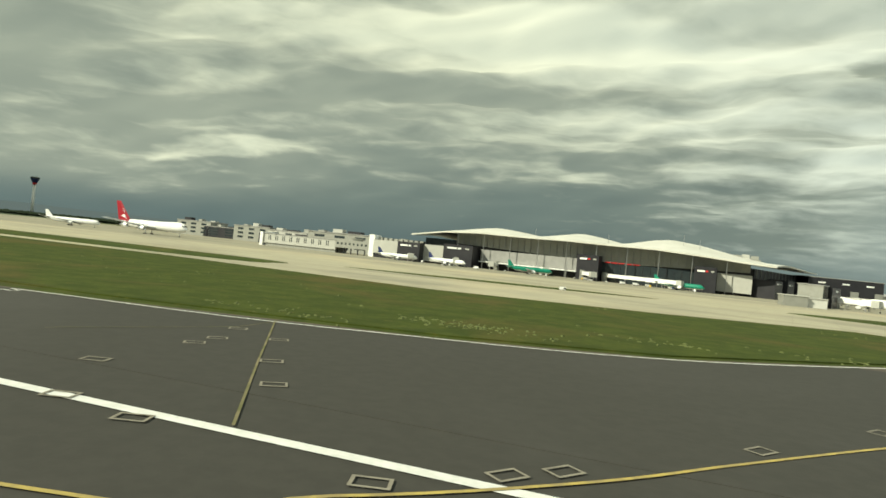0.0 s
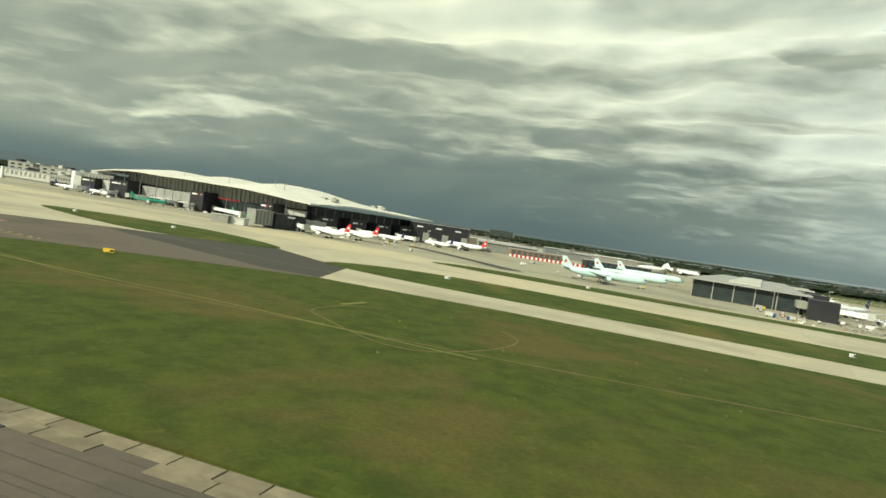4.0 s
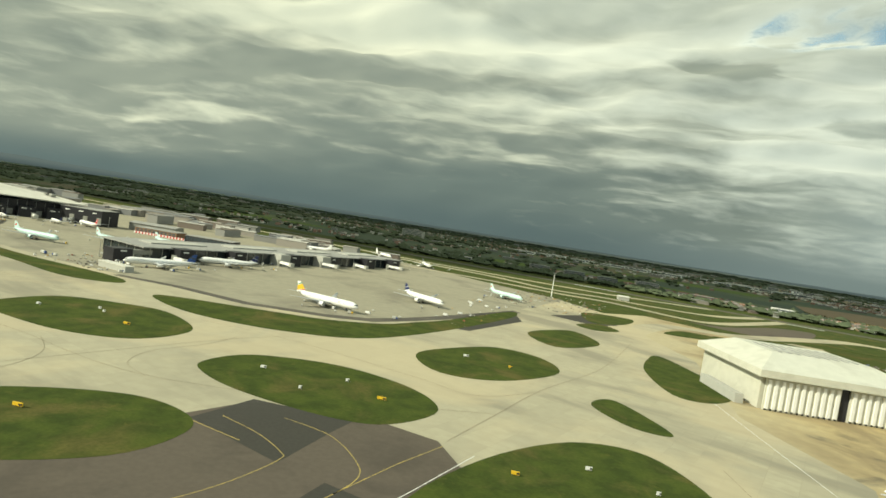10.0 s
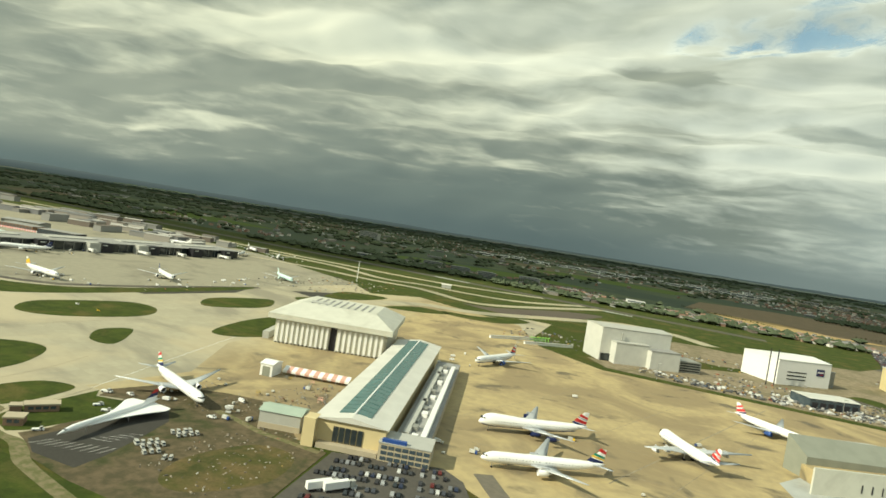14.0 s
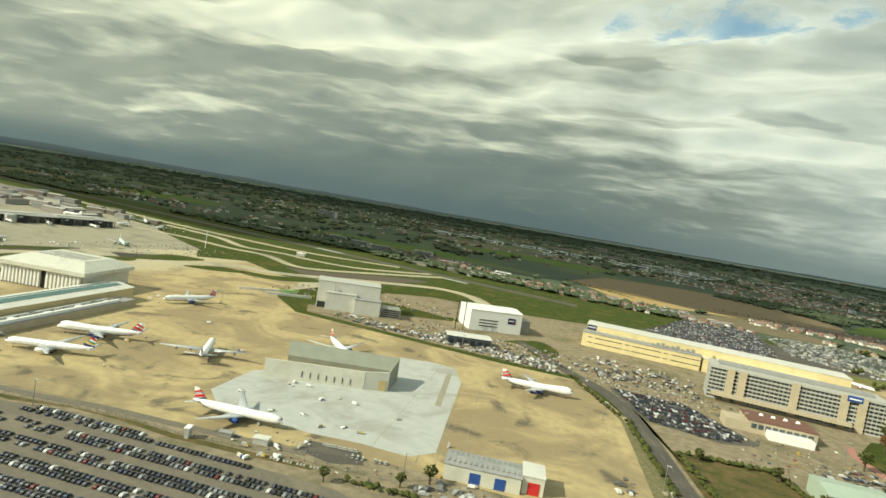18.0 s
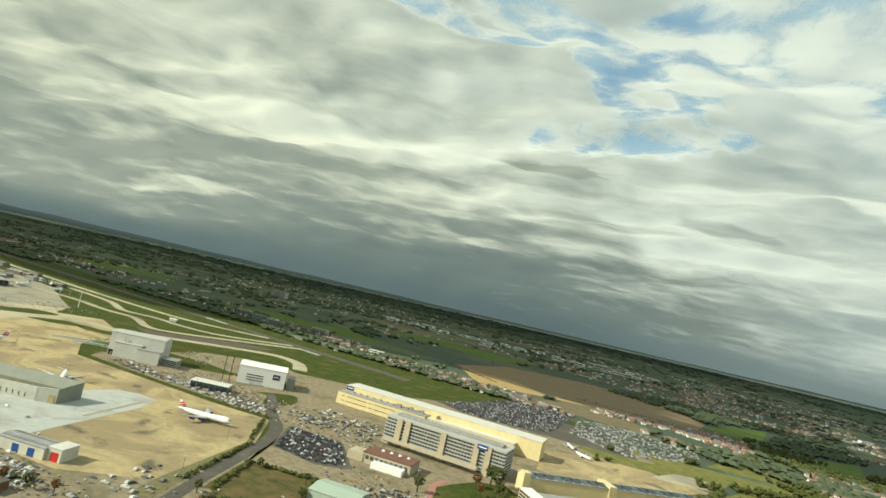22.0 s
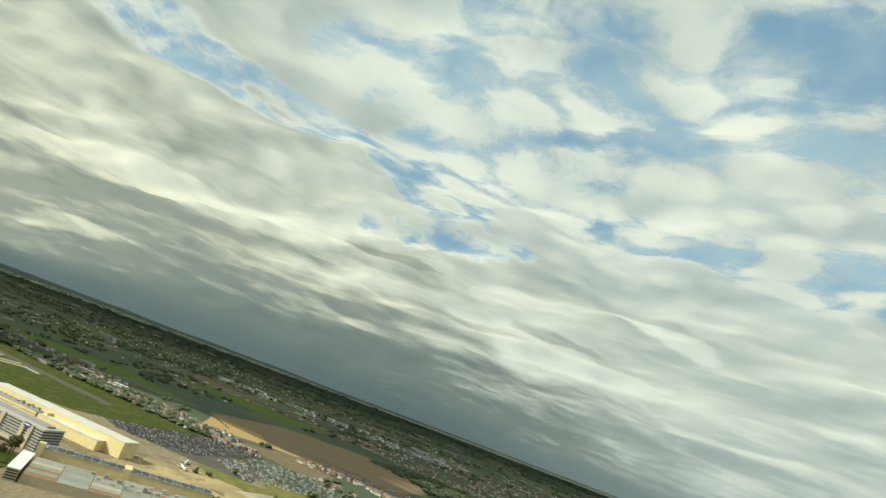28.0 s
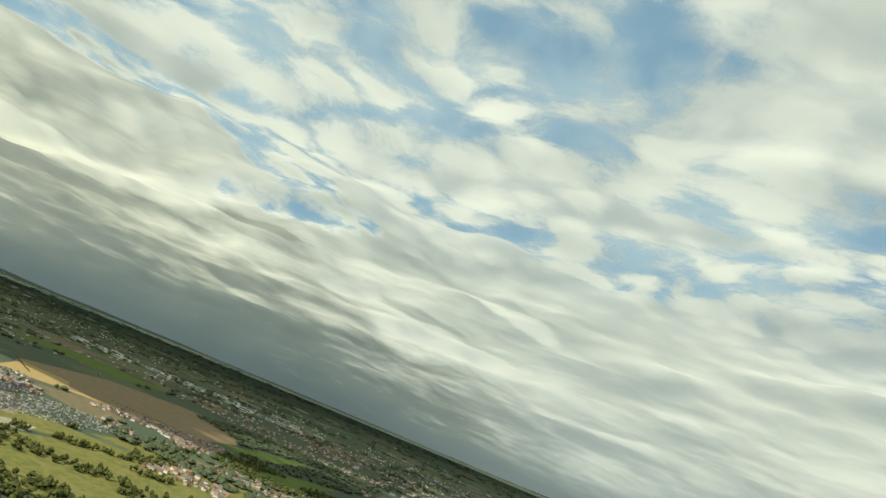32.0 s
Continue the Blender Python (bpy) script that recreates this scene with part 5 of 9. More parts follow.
def terminal():
    root = empty("terminal", pose(TA.x, TA.y, 0, 0, 0, T_ANG) @ Matrix.Diagonal((T_K, 1, 1, 1)), "airport terminal with a wavy white roof over grey louvred walls", "terminal", kind="structure")
    prof = [(-1.5, 10.4), (6, 11.6), (14, 13.0), (22, 14.4), (30.5, 15.2), (39, 14.6), (47, 13.7), (52, 13.5), (59, 15.0), (67, 16.2), (75, 15.2), (83, 13.8), (88, 14.3), (95, 16.2), (103, 17.2), (112, 16.2), (121, 14.4), (130, 12.8), (137, 11.8), (144, 11.6)]
    eaves = [(-1.5, 9.8), (14, 11.7), (30, 12.5), (52, 12.5), (67, 12.8), (83, 12.7), (103, 12.8), (121, 12.0), (137, 10.9), (144, 10.6)]

    def lower(s, z):
        return 5.0 + (z - 5.0) * (1.0 - 0.2 * min(max(s / 136, 0.0), 1.0))

    def eave(s):
        return lower(s, float(np.interp(s, [p[0] for p in eaves], [p[1] for p in eaves])))

    def crest(s):
        return lower(s, float(np.interp(s, [p[0] for p in prof], [p[1] for p in prof])))

    def skew(s, y):
        """The east side leans away from the front's square."""
        return s + 0.342 / T_K * max(y, 0.0) * min(max(s / 136, 0.0), 1.0)

    rings = []
    for i in range(49):
        s = -1.5 + 145.5 * i / 48
        e, c = eave(s), crest(s)
        up = [(skew(s, y), y, z) for y, z in ((-6.0, e - 0.1), (-2.0, e + 0.25 * (c - e)), (5.0, e + 0.70 * (c - e)), (13.0, c + 0.2), (20.0, 4 + (c - 4) * 1.03), (30.0, 4 + (c - 4) * 1.0), (42.0, e + 0.5 * (c - e)), (56.0, e + 0.4))]
        rings.append(up + [(x, y, zz - 0.45) for x, y, zz in up[::-1]])
    Geo().loft(rings).make("roof", M_ROOFWHITE, root, "wavy pale membrane roof", smooth=False)
    for s, y, f in ((52, 26, 1.0), (126, 15, 1.0), (118, 48, 0.45)):
        for k in range(3):
            Geo().box(skew(s, y) + 3.2 * k, y + 1.5 * (k % 2), eave(s) + f * (crest(s) - eave(s)) - 0.5, 2.8, 2.4, 1.1 + 0.4 * (k % 2)).make("roof_vent", M_PALECLAD if k % 2 else M_GREYCLAD, root)
    # grey band under the roof: bays between ribs follow the wave
    band = Geo()
    def roof_z(s):
        return eave(s) - 0.45
    def band_z(s):
        return lower(s, float(np.interp(s, [18, 56, 92, 136], [7.9, 6.9, 6.2, 7.4])))
    n = 42
    for i in range(n):
        s0, s1 = 18 + 118 * i / n, 18 + 118 * (i + 1) / n
        band.add([(s0, 0, band_z(s0)), (s1, 0, band_z(s1)), (s1, -0.4, roof_z(s1)), (s0, -0.4, roof_z(s0)), (s0, 0.6, band_z(s0)), (s1, 0.6, band_z(s1)), (s1, 0.6, roof_z(s1)), (s0, 0.6, roof_z(s0))],
                 [(0, 1, 2, 3), (5, 4, 7, 6), (0, 4, 5, 1), (1, 5, 6, 2), (4, 0, 3, 7)])
    band.make("louvre_band", M_GREYCLAD, root)
    for i in range(n + 1):
        s = 18 + 118 * i / n
        Geo().box(s, -0.35, band_z(s), 0.22, 0.5, roof_z(s) - band_z(s) - 0.1).make("fin", M_ROOFGREY, root)
    Geo().prism([(18, 0.7), (136.5, 0.7), (skew(135.5, 53), 53), (18, 53)], 0, 8.4).make("hall_wall", M_BLACKCLAD, root)
    Geo().box(9, 28, 0, 17, 50, 9.0).make("west_wall", M_DARKGLASS, root)
    Geo().box(51.5, -0.5, 2.6, 43, 1.0, 3.9).make("wall_panel", M_ROOFGREY, root)
    Geo().box(51.5, -1.6, 2.2, 43, 2.6, 0.35).make("canopy", M_WHITE, root)
    Geo().box(9.5, -2.0, 0.6, 11, 4, 5.8).make("wall_panel", M_PALECLAD, root)
    Geo().box(99.5, 0.1, 0.0, 35, 0.4, 6.0).make("glass_front", M_DARKGLASS, root)
    for k in range(12):
        Geo().box(83.5 + 2.9 * k, -0.15, 0.0, 0.12, 0.18, 6.0).make("mullion", M_BLACKCLAD, root)
    Geo().box(90, -0.2, 6.0, 14, 0.3, 0.35).make("red_line", M_RED, root)
    Geo().box(131, -0.5, 0.8, 12, 1.0, 5.4).make("wall_panel", M_PALECLAD, root)
    # black gate blocks with plain white sign bars
    for s0, s1, h in ((-7, 4, 6.6), (15.5, 29, 7.2), (73.5, 82, 7.8), (117, 124.6, 7.4)):
        blk = Geo().box((s0 + s1) / 2, -3.0, 0, s1 - s0, 9, h).make("gate_block", M_BLACKCLAD, root, "black gate block with white sign bars")
        Geo().box(s0 + (s1 - s0) * 0.30, -7.56, h - 1.5, (s1 - s0) * 0.34, 0.08, 0.55).make("sign_bar", M_WHITE, blk)
        Geo().box(s0 + (s1 - s0) * 0.56, -7.56, h - 1.5, (s1 - s0) * 0.10, 0.08, 0.55).make("sign_bar", M_RED if s0 > 70 else M_WHITE, blk)
        Geo().box(s0 + (s1 - s0) * 0.82, -7.56, h - 1.4, (s1 - s0) * 0.14, 0.08, 0.4).make("sign_bar", M_PALECLAD, blk)
    # masts on the roof edge
    for s in (52, 83, 112, 118):
        Geo().rod((s, 4, crest(s) - 0.8), (s, 4, crest(s) + 2.4), 0.10).make("roof_mast", M_STEEL, root)
    for s in range(20, 136, 12):
        Geo().rod((s, -3.5, 0), (s, -3.5, eave(s) - 0.5), 0.16).make("column", M_STEEL, root)
    return root


def east_pier():
    """The terminal's long black east side with its gate blocks, and a last block past the roof's tip."""
    C, D = Vector((33.0, 197.5)), Vector((57.5, 251.0))
    ang = math.degrees(math.atan2((D - C).y, (D - C).x))
    n = (D - C).length
    root = empty("east_pier", pose(C.x, C.y, 0, 0, 0, ang), "black clad terminal side with gate blocks and white sign bars", "pier", kind="structure")
    Geo().box(n / 2, 0.2, 0, n, 0.8, 8.3).make("wall", M_BLACKCLAD, root)
    for k in range(14):
        Geo().box(2 + (n - 4) * k / 13, -0.28, 3.2, 0.2, 0.18, 5.0).make("rib", M_ROOFGREY, root)
    for k, x in enumerate((4, 18, 31, 44)):
        blk = Geo().box(x, -3.0, 0, 8.0, 6.0, 5.4 + 0.5 * (k % 2)).make("gate_block", M_BLACKCLAD, root, "black gate block with white sign bars")
        Geo().box(x - 1.5, -6.05, 4.3, 2.4, 0.1, 0.45).make("sign_bar", M_WHITE, blk)
        Geo().box(x + 1.4, -6.05, 4.3, 1.0, 0.1, 0.4).make("sign_bar", M_PALECLAD, blk)
        Geo().box(x + 5.5, -0.9, 0.4, 4.0, 0.8, 3.0).make("wall_panel", M_GREYCLAD, root)
    end = empty("pier_head", pose(68, 243, 0, 0, 0, 14), "black block at the end of the terminal side", "building", kind="structure")
    Geo().box(0, 4, 0, 25, 14, 8.4).make("wall", M_BLACKCLAD, end)
    Geo().box(0, 4, 8.4, 25.4, 14.4, 0.25).make("roof", M_ROOFGREY, end)
    for x in (-8, 0, 8):
        Geo().box(x, -3.05, 6.6, 2.4, 0.1, 0.5).make("sign_bar", M_WHITE, end)
        Geo().box(x + 3, -3.1, 1.0, 2.6, 0.2, 3.6).make("wall_panel", M_GREYCLAD, end)
    gate = empty("gate_lounge", pose(41, 163, 0, 0, 0, 66), "grey glazed gate lounge in front of the terminal corner", "building", kind="structure")
    Geo().box(-5, 0, 0.8, 6, 5.0, 4.2).make("glass_box", M_GREYCLAD, gate)
    Geo().box(4, 0, 0, 11, 6.5, 4.8).make("wall", M_BLACKCLAD, gate)
    Geo().box(14, 0, 1.6, 10, 2.4, 2.2).make("link", M_GREYCLAD, gate)
    Geo().box(-5, 0, 5.0, 6.4, 5.4, 0.2).make("roof", M_ROOFGREY, gate)
    for k in range(5):
        Geo().box(-7.4 + 1.2 * k, -2.55, 0.9, 0.1, 0.1, 4.0).make("mullion", M_BLACKCLAD, gate)
    Geo().box(4, -3.3, 3.8, 2.6, 0.1, 0.45).make("sign_bar", M_WHITE, gate)
    low = empty("pier_link", pose(84, 262, 0, 0, 0, 20), "low grey link building with a sloped roof", "building", kind="structure")
    Geo().box(10, 6, 0, 26, 12, 4.0).make("wall", M_GREYCLAD, low)
    Geo().gable(10, 6, 0, 26, 12, 4.0, 1.0, 0, 0.4).make("roof", M_ROOFGREY, low)


def west_pier():
    root = empty("west_pier", pose(*along(-42, -1), 0, 0, 0, T_ANG), "long low grey pier with dark window slots", "pier", kind="structure")
    Geo().box(-19, 4, 1.2, 34, 9, 3.6).make("wall", M_PALECLAD, root)
    Geo().box(-19, 4, 0, 33.6, 8, 1.2).make("undercroft", M_GREYCLAD, root)
    slot = None
    for k in range(9):
        for dx in (0.0, 0.85):
            if slot is None:
                slot = Geo().box(0, 0, 0, 0.34, 0.06, 1.9).make("window_slot", M_DARKGLASS, root)
                ob = slot
            else:
                ob = new("window_slot", slot.data)
                ob.parent = root
            ob.location = (-33.4 + 3.4 * k + dx, -0.52, 2.4)
    Geo().box(-36.6, 3.6, 0, 1.3, 9.6, 5.4).make("end_wall", M_WHITE, root)
    Geo().box(-19, 4, 4.8, 34.4, 9.4, 0.25).make("roof", M_ROOFGREY, root)
    Geo().box(5, 4, 2.2, 15, 9, 3.0).make("wall", M_GREYCLAD, root)
    facade_windows(root, -2, 12, -0.53, 2.8, 4.8, 8, 1, M_DARKGLASS, gap=0.6, name="window_slot")
    for x in range(-2, 13, 3):
        Geo().rod((x, 1, 0), (x, 1, 2.2), 0.25).make("column", M_BLACKCLAD, root)
    Geo().box(13.4, 2, 0, 2.2, 5, 8.2).make("stair_tower", M_WHITE, root)
    Geo().box(24, 3, 1.6, 19, 8, 4.9).make("wall", M_PALECLAD, root)
    Geo().box(24, 3, 0, 18, 7, 1.6).make("undercroft", M_BLACKCLAD, root)
    for k in range(9):
        Geo().box(15.5 + 2.1 * k, 3.5, 6.5, 1.4, 2.4, 0.9).make("roof_unit", M_GREYCLAD, root)
    Geo().rod((4, 4, 5.2), (4, 4, 6.2), 2.6, 3.2, 14).make("round_lounge", M_PALECLAD, root)
    for k, (x, y, sx, sy, h, m) in enumerate(((-30, 40, 34, 12, 8, M_GREYCLAD), (-4, 46, 26, 12, 6.4, M_PALECLAD), (22, 40, 20, 14, 6.0, M_GREYCLAD), (-58, 52, 22, 12, 6, M_BLACKCLAD), (-84, 60, 26, 14, 7, M_PALECLAD), (-104, 66, 14, 16, 5, M_BLACKCLAD), (-124, 70, 24, 16, 8, M_GREYCLAD), (-160, 84, 40, 14, 6, M_BLACKCLAD), (-196, 84, 26, 14, 8.4, M_GREYCLAD))):
        p = along(-42 + x, y)
        b = empty("airport_building", pose(p[0], p[1], 0, 0, 0, T_ANG), "grey flat-roofed airport building behind the piers", "building", "buildings behind the piers")
        Geo().box(0, 0, 0, sx, sy, h).make("wall", m, b)
        Geo().box(0, 0, h, sx + 0.6, sy + 0.6, 0.35).make("roof", M_ROOFGREY, b)
        facade_windows(b, -sx / 2 + 1, sx / 2 - 1, -sy / 2 - 0.02, 1.0, h - 0.4, 3, 3, M_DARKGLASS, gap=0.42 if k % 2 else 0.5)
        for q in range(3):
            Geo().box(-sx * 0.36 + sx * (0.24 + 0.05 * (k % 3)) * q, -1 + q, h + 0.35, sx * (0.10 + 0.05 * ((k + q) % 3)), 3.2, 0.7 + 0.5 * ((k + 2 * q) % 3)).make("roof_unit", (M_GREYCLAD, M_PALECLAD, M_BLACKCLAD)[(k + q) % 3], b)
    # control tower
    tw = empty("control_tower", pose(-963, 760, 0), "slender white control tower with a dark flared cab", "tower")
    Geo().rod((0, 0, 0), (0, 0, 51.0), 2.4, 1.9, 12).make("shaft", M_WHITE, tw, smooth=True)
    Geo().rod((0, 0, 53.5), (0, 0, 60.2), 3.6, 6.6, 12).make("cab", M_NAVY, tw)
    Geo().rod((0, 0, 50.4), (0, 0, 53.5), 2.6, 3.6, 12).make("cab_base", M_RED, tw)
    Geo().rod((0, 0, 60.2), (0, 0, 62.8), 6.8, 6.8, 12).make("cab_glass", M_DARKGLASS, tw)
    Geo().rod((0, 0, 62.8), (0, 0, 63.5), 6.4, 4.4, 12).make("cab_roof", M_ROOFGREY, tw)


def satellite():
    """The second pier: a dark glass box under a pale flat roof."""
    ang = math.degrees(math.atan2(164, 28))
    root = empty("satellite_pier", pose(190, 171, 0, 0, 0, ang), "long satellite pier of dark glass under a pale flat roof", "pier", kind="structure")
    Geo().box(83, 14, 0, 166, 26, 4.6).make("wall", M_DARKGLASS, root)
    Geo().box(83, 14, 4.6, 169, 29, 0.4).make("roof", M_ROOFGREY, root)
    for k in range(4):
        Geo().box(22 + 40 * k, 15, 5.0, 26, 8, 0.5).make("roof_light", M_PALECLAD, root)
    for k in range(34):
        Geo().box(2 + 5 * k, 0.9, 0, 0.25, 0.3, 4.6).make("mullion", M_GREYCLAD, root)
    for k in range(6):
        Geo().box(0.9 - 1.0, 2 + 5 * k, 0, 0.3, 0.25, 4.6).make("mullion", M_GREYCLAD, root)
    for x, m in ((14, M_BLACKCLAD), (40, M_BLACKCLAD), (66, M_PALECLAD), (72, M_BLACKCLAD), (94, M_PALECLAD), (100, M_BLACKCLAD), (130, M_BLACKCLAD), (154, M_BLACKCLAD)):
        b = Geo().box(x, -2, 0, 7, 6, 5.2).make("gate_block", m, root)
        if m == M_BLACKCLAD:
            Geo().box(x - 1, -5.04, 3.9, 2.4, 0.08, 0.45).make("sign_bar", M_WHITE, b)
    t = Geo().box(-12, -2, 0, 7, 6, 4.6).make("gate_block", M_BLACKCLAD, root)
    Geo().box(-12, -5.04, 3.6, 2.2, 0.08, 0.4).make("sign_bar", M_WHITE, t)
    # covered link from the block to the pier
    Geo().box(-4, 2, 2.0, 14, 2.2, 1.6).make("covered_link", M_GREYCLAD, root)


def bridge_walkway(p, heading, length, label="white covered boarding bridge on wheeled legs"):
    root = empty("boarding_bridge", pose(p[0], p[1], 0, 0, 0, heading), label, "boarding bridge", "boarding bridges")
    Geo().box(length * 0.3, 0, 1.5, length * 0.62, 1.0, 1.1).make("tunnel", M_WHITE, root)
    Geo().box(length * 0.78, 0, 1.4, length * 0.4, 1.2, 1.25).make("tunnel", M_AIRWHITE, root)
    Geo().box(length, 0, 1.2, 1.6, 1.9, 1.6).make("cab", M_PALECLAD, root)
    Geo().rod((0, 0, 0), (0, 0, 3.0), 0.9, n=12).make("rotunda", M_GREYCLAD, root)
    for s in (-0.8, 0.8):
        Geo().rod((length * 0.8, s, 0), (length * 0.8, s, 1.5), 0.12).make("leg", M_STEEL, root)
    return root


def hangar():
    """Big arched-roof hangar with tall ribbed doors."""
    A, B = Vector((391, 153)), Vector((424.4, 165.2))
    ang = math.degrees(math.atan2((B - A).y, (B - A).x))
    root = empty("aircraft_hangar", pose(A.x, A.y, 0, 0, 0, ang), "huge pale hangar with ribbed white doors and hipped metal roof", "hangar")
    W, D, H = 35.6, 32.0, 7.6
    Geo().box(W / 2, D / 2 + 0.6, 0, W - 0.6, D - 1.2, H).make("wall", M_HANGAR, root)
    ov = 1.5
    rf = Geo()
    a = [(-ov, -ov, H), (W + ov, -ov, H), (W + ov, D + 1, H), (-ov, D + 1, H)]
    b = [(x, y, H + 1.6) for x, y, _ in a]
    c = [(W * 0.16, D * 0.26, H + 4.6), (W * 0.84, D * 0.26, H + 4.6), (W * 0.84, D * 0.86, H + 4.6), (W * 0.16, D * 0.86, H + 4.6)]
    rf.loft([a, b, c])
    rf.make("roof", M_HANGAR, root)
    for k in range(9):
        Geo().box(W * (0.24 + 0.065 * k), D * 0.52, H + 4.62, 0.55, D * 0.42, 0.12).make("rooflight", M_ROOFGREY, root)
    Geo().box(W * 0.30, D * 0.42, H + 4.6, W * 0.18, D * 0.12, 0.18).make("roof_sheet", M_PALECLAD, root)
    for half in (0, 1):
        x0, x1 = (0.8, W * 0.50) if half == 0 else (W * 0.56, W - 0.8)
        door = Geo().box((x0 + x1) / 2, 0.1, 0.1, x1 - x0, 0.4, H - 0.2).make("door", M_HANGAR, root, "tall ribbed sliding door")
        n = 11 if half == 0 else 9
        for i in range(n):
            x = x0 + (x1 - x0) * (i + 0.5) / n
            Geo().box(x, -0.25, 0.5, (x1 - x0) / n * 0.45, 0.45, H - 1.1).make("door_rib", M_WHITE, door)
        for i in range(n + 3):
            x = x0 + (x1 - x0) * (i + 0.5) / (n + 3)
            Geo().box(x, -0.15, 0.12, 0.45, 0.12, 0.4).make("door_light", M_DARKGLASS, door)
    Geo().box(W * 0.53, 0.6, 0, W * 0.055, 0.4, H - 0.2).make("door_gap", M_BLACKCLAD, root)
    Geo().box(-ov - 1.4, D * 0.4, 0, 2.0, D * 0.6, 2.2).make("lean_to", M_PALECLAD, root)
    for k in range(5):
        Geo().box(W + 1.6 + 0.2, 4 + 5 * k, 0, 2.6, 3.6, 3.0).make("annex", M_BEIGE, root)


def glass_roof_shed():
    """Long workshop with a strip of green roof glass and a flat-roofed office wing."""
    F = Vector((447.6, 94.0))
    ax = Vector((424.6, 172.0)) - F
    ang = math.degrees(math.atan2(ax.y, ax.x))
    L = ax.length + 4
    root = empty("workshop", pose(F.x, F.y, 0, 0, 0, ang), "long cream workshop with a strip of green roof glass", "workshop")
    W, H = 13.2, 5.0
    # local x runs away from the camera path, local -y is the east side
    Geo().box(L / 2, -W / 2, 0, L, W, H).make("wall", M_CREAM, root)
    Geo().gable(L / 2, -W / 2, 0, L, W, H + 0.02, 1.1, 0, 0.5).make("roof", M_ROOFWHITE, root)
    n = 30
    sl = 1.1 / (W / 2 + 0.5)
    for side in (1, -1):
        me = None
        for i in range(n):
            x = 2.5 + (L - 5) * (i + 0.5) / n
            if me is None:
                q = [(-(L - 5) / n * 0.43, 0.25), ((L - 5) / n * 0.43, 0.25), ((L - 5) / n * 0.43, 3.1), (-(L - 5) / n * 0.43, 3.1)]
                g = Geo()
                up = [(px, side * py, -py * sl + 0.14) for px, py in q]
                lo = [(px, side * py, -py * sl - 0.05) for px, py in q]
                if side < 0:
                    up, lo = up[::-1], lo[::-1]
                g.loft([lo, up])
                ob = g.make("roof_pane", M_GREENGLASS, root)
                me = ob.data
            else:
                ob = new("roof_pane", me)
                ob.parent = root
            ob.location = (x, -W / 2, H + 1.12)
    Geo().box(L / 2, -W / 2, H + 1.1, L - 4, 0.3, 0.16).make("ridge", M_WHITE, root)
    # end wall with five tall windows
    for k in range(5):
        Geo().box(-0.05, -W * 0.30 - 1.15 * k, 1.1, 0.2, 0.95, 2.8).make("tall_window", M_DARKGLASS, root)
    Geo().box(-0.8, -W * 0.5, 0, 1.6, W * 0.86, 0.95).make("lean_to", M_BEIGE, root)
    Geo().box(-0.3, 0.6, 0, 3.2, 2.2, 5.2).make("corner_tower", M_CREAM, root)
    Geo().box(L * 0.5, 0.9, 0, L * 0.9, 1.6, 3.4).make("side_aisle", M_PALECLAD, root)
    me = None
    for k in range(16):
        Geo().box(8 + (L - 14) * k / 15, 1.74, 0.9, 1.8, 0.1, 1.8).make("window", M_GLASS, root)
    # office wing on the far side
    wing = empty("office_wing", pose(F.x, F.y, 0, 0, 0, ang), "flat-roofed white and grey office wing with roof plant", "office")
    y0 = -W - 5.4
    Geo().box(L * 0.46, y0 + 1.0, 0, L * 0.86, 6.8, 2.3).make("wall", M_BEIGE, wing)
    Geo().box(L * 0.46, y0 + 1.0, 2.3, L * 0.86, 6.8, 0.2).make("roof", M_ROOFGREY, wing)
    Geo().box(L * 0.42, y0 - 0.9, 2.5, L * 0.76, 1.1, 0.9).make("white_duct", M_WHITE, wing)
    Geo().box(L * 0.42, y0 + 2.6, 2.5, L * 0.70, 1.3, 0.8).make("roof_box", M_PALECLAD, wing)
    for k in range(14):
        Geo().box(6 + (L * 0.78) * k / 14, y0 + 0.9 + (k % 3) * 0.6, 2.5, 2.2, 1.2, 0.5 + 0.3 * (k % 2)).make("roof_unit", M_GREYCLAD if k % 3 else M_WHITE, wing)
    Geo().box(1.2, y0 + 1.4, 0, 6.4, 9.4, 3.3).make("head_block", M_BEIGE, wing)
    Geo().box(1.2, y0 + 1.4, 3.3, 6.6, 9.6, 0.2).make("roof", M_PALECLAD, wing)
    for r in range(3):
        for k in range(7):
            Geo().box(-2.03, y0 - 2.6 + 1.28 * k, 0.35 + 1.0 * r, 0.1, 1.05, 0.62).make("window", M_GLASS, wing)
    Geo().box(-1.6, y0 + 3.4, 3.5, 0.8, 4.4, 0.6).make("blue_roof_rail", M_BLUE, wing)


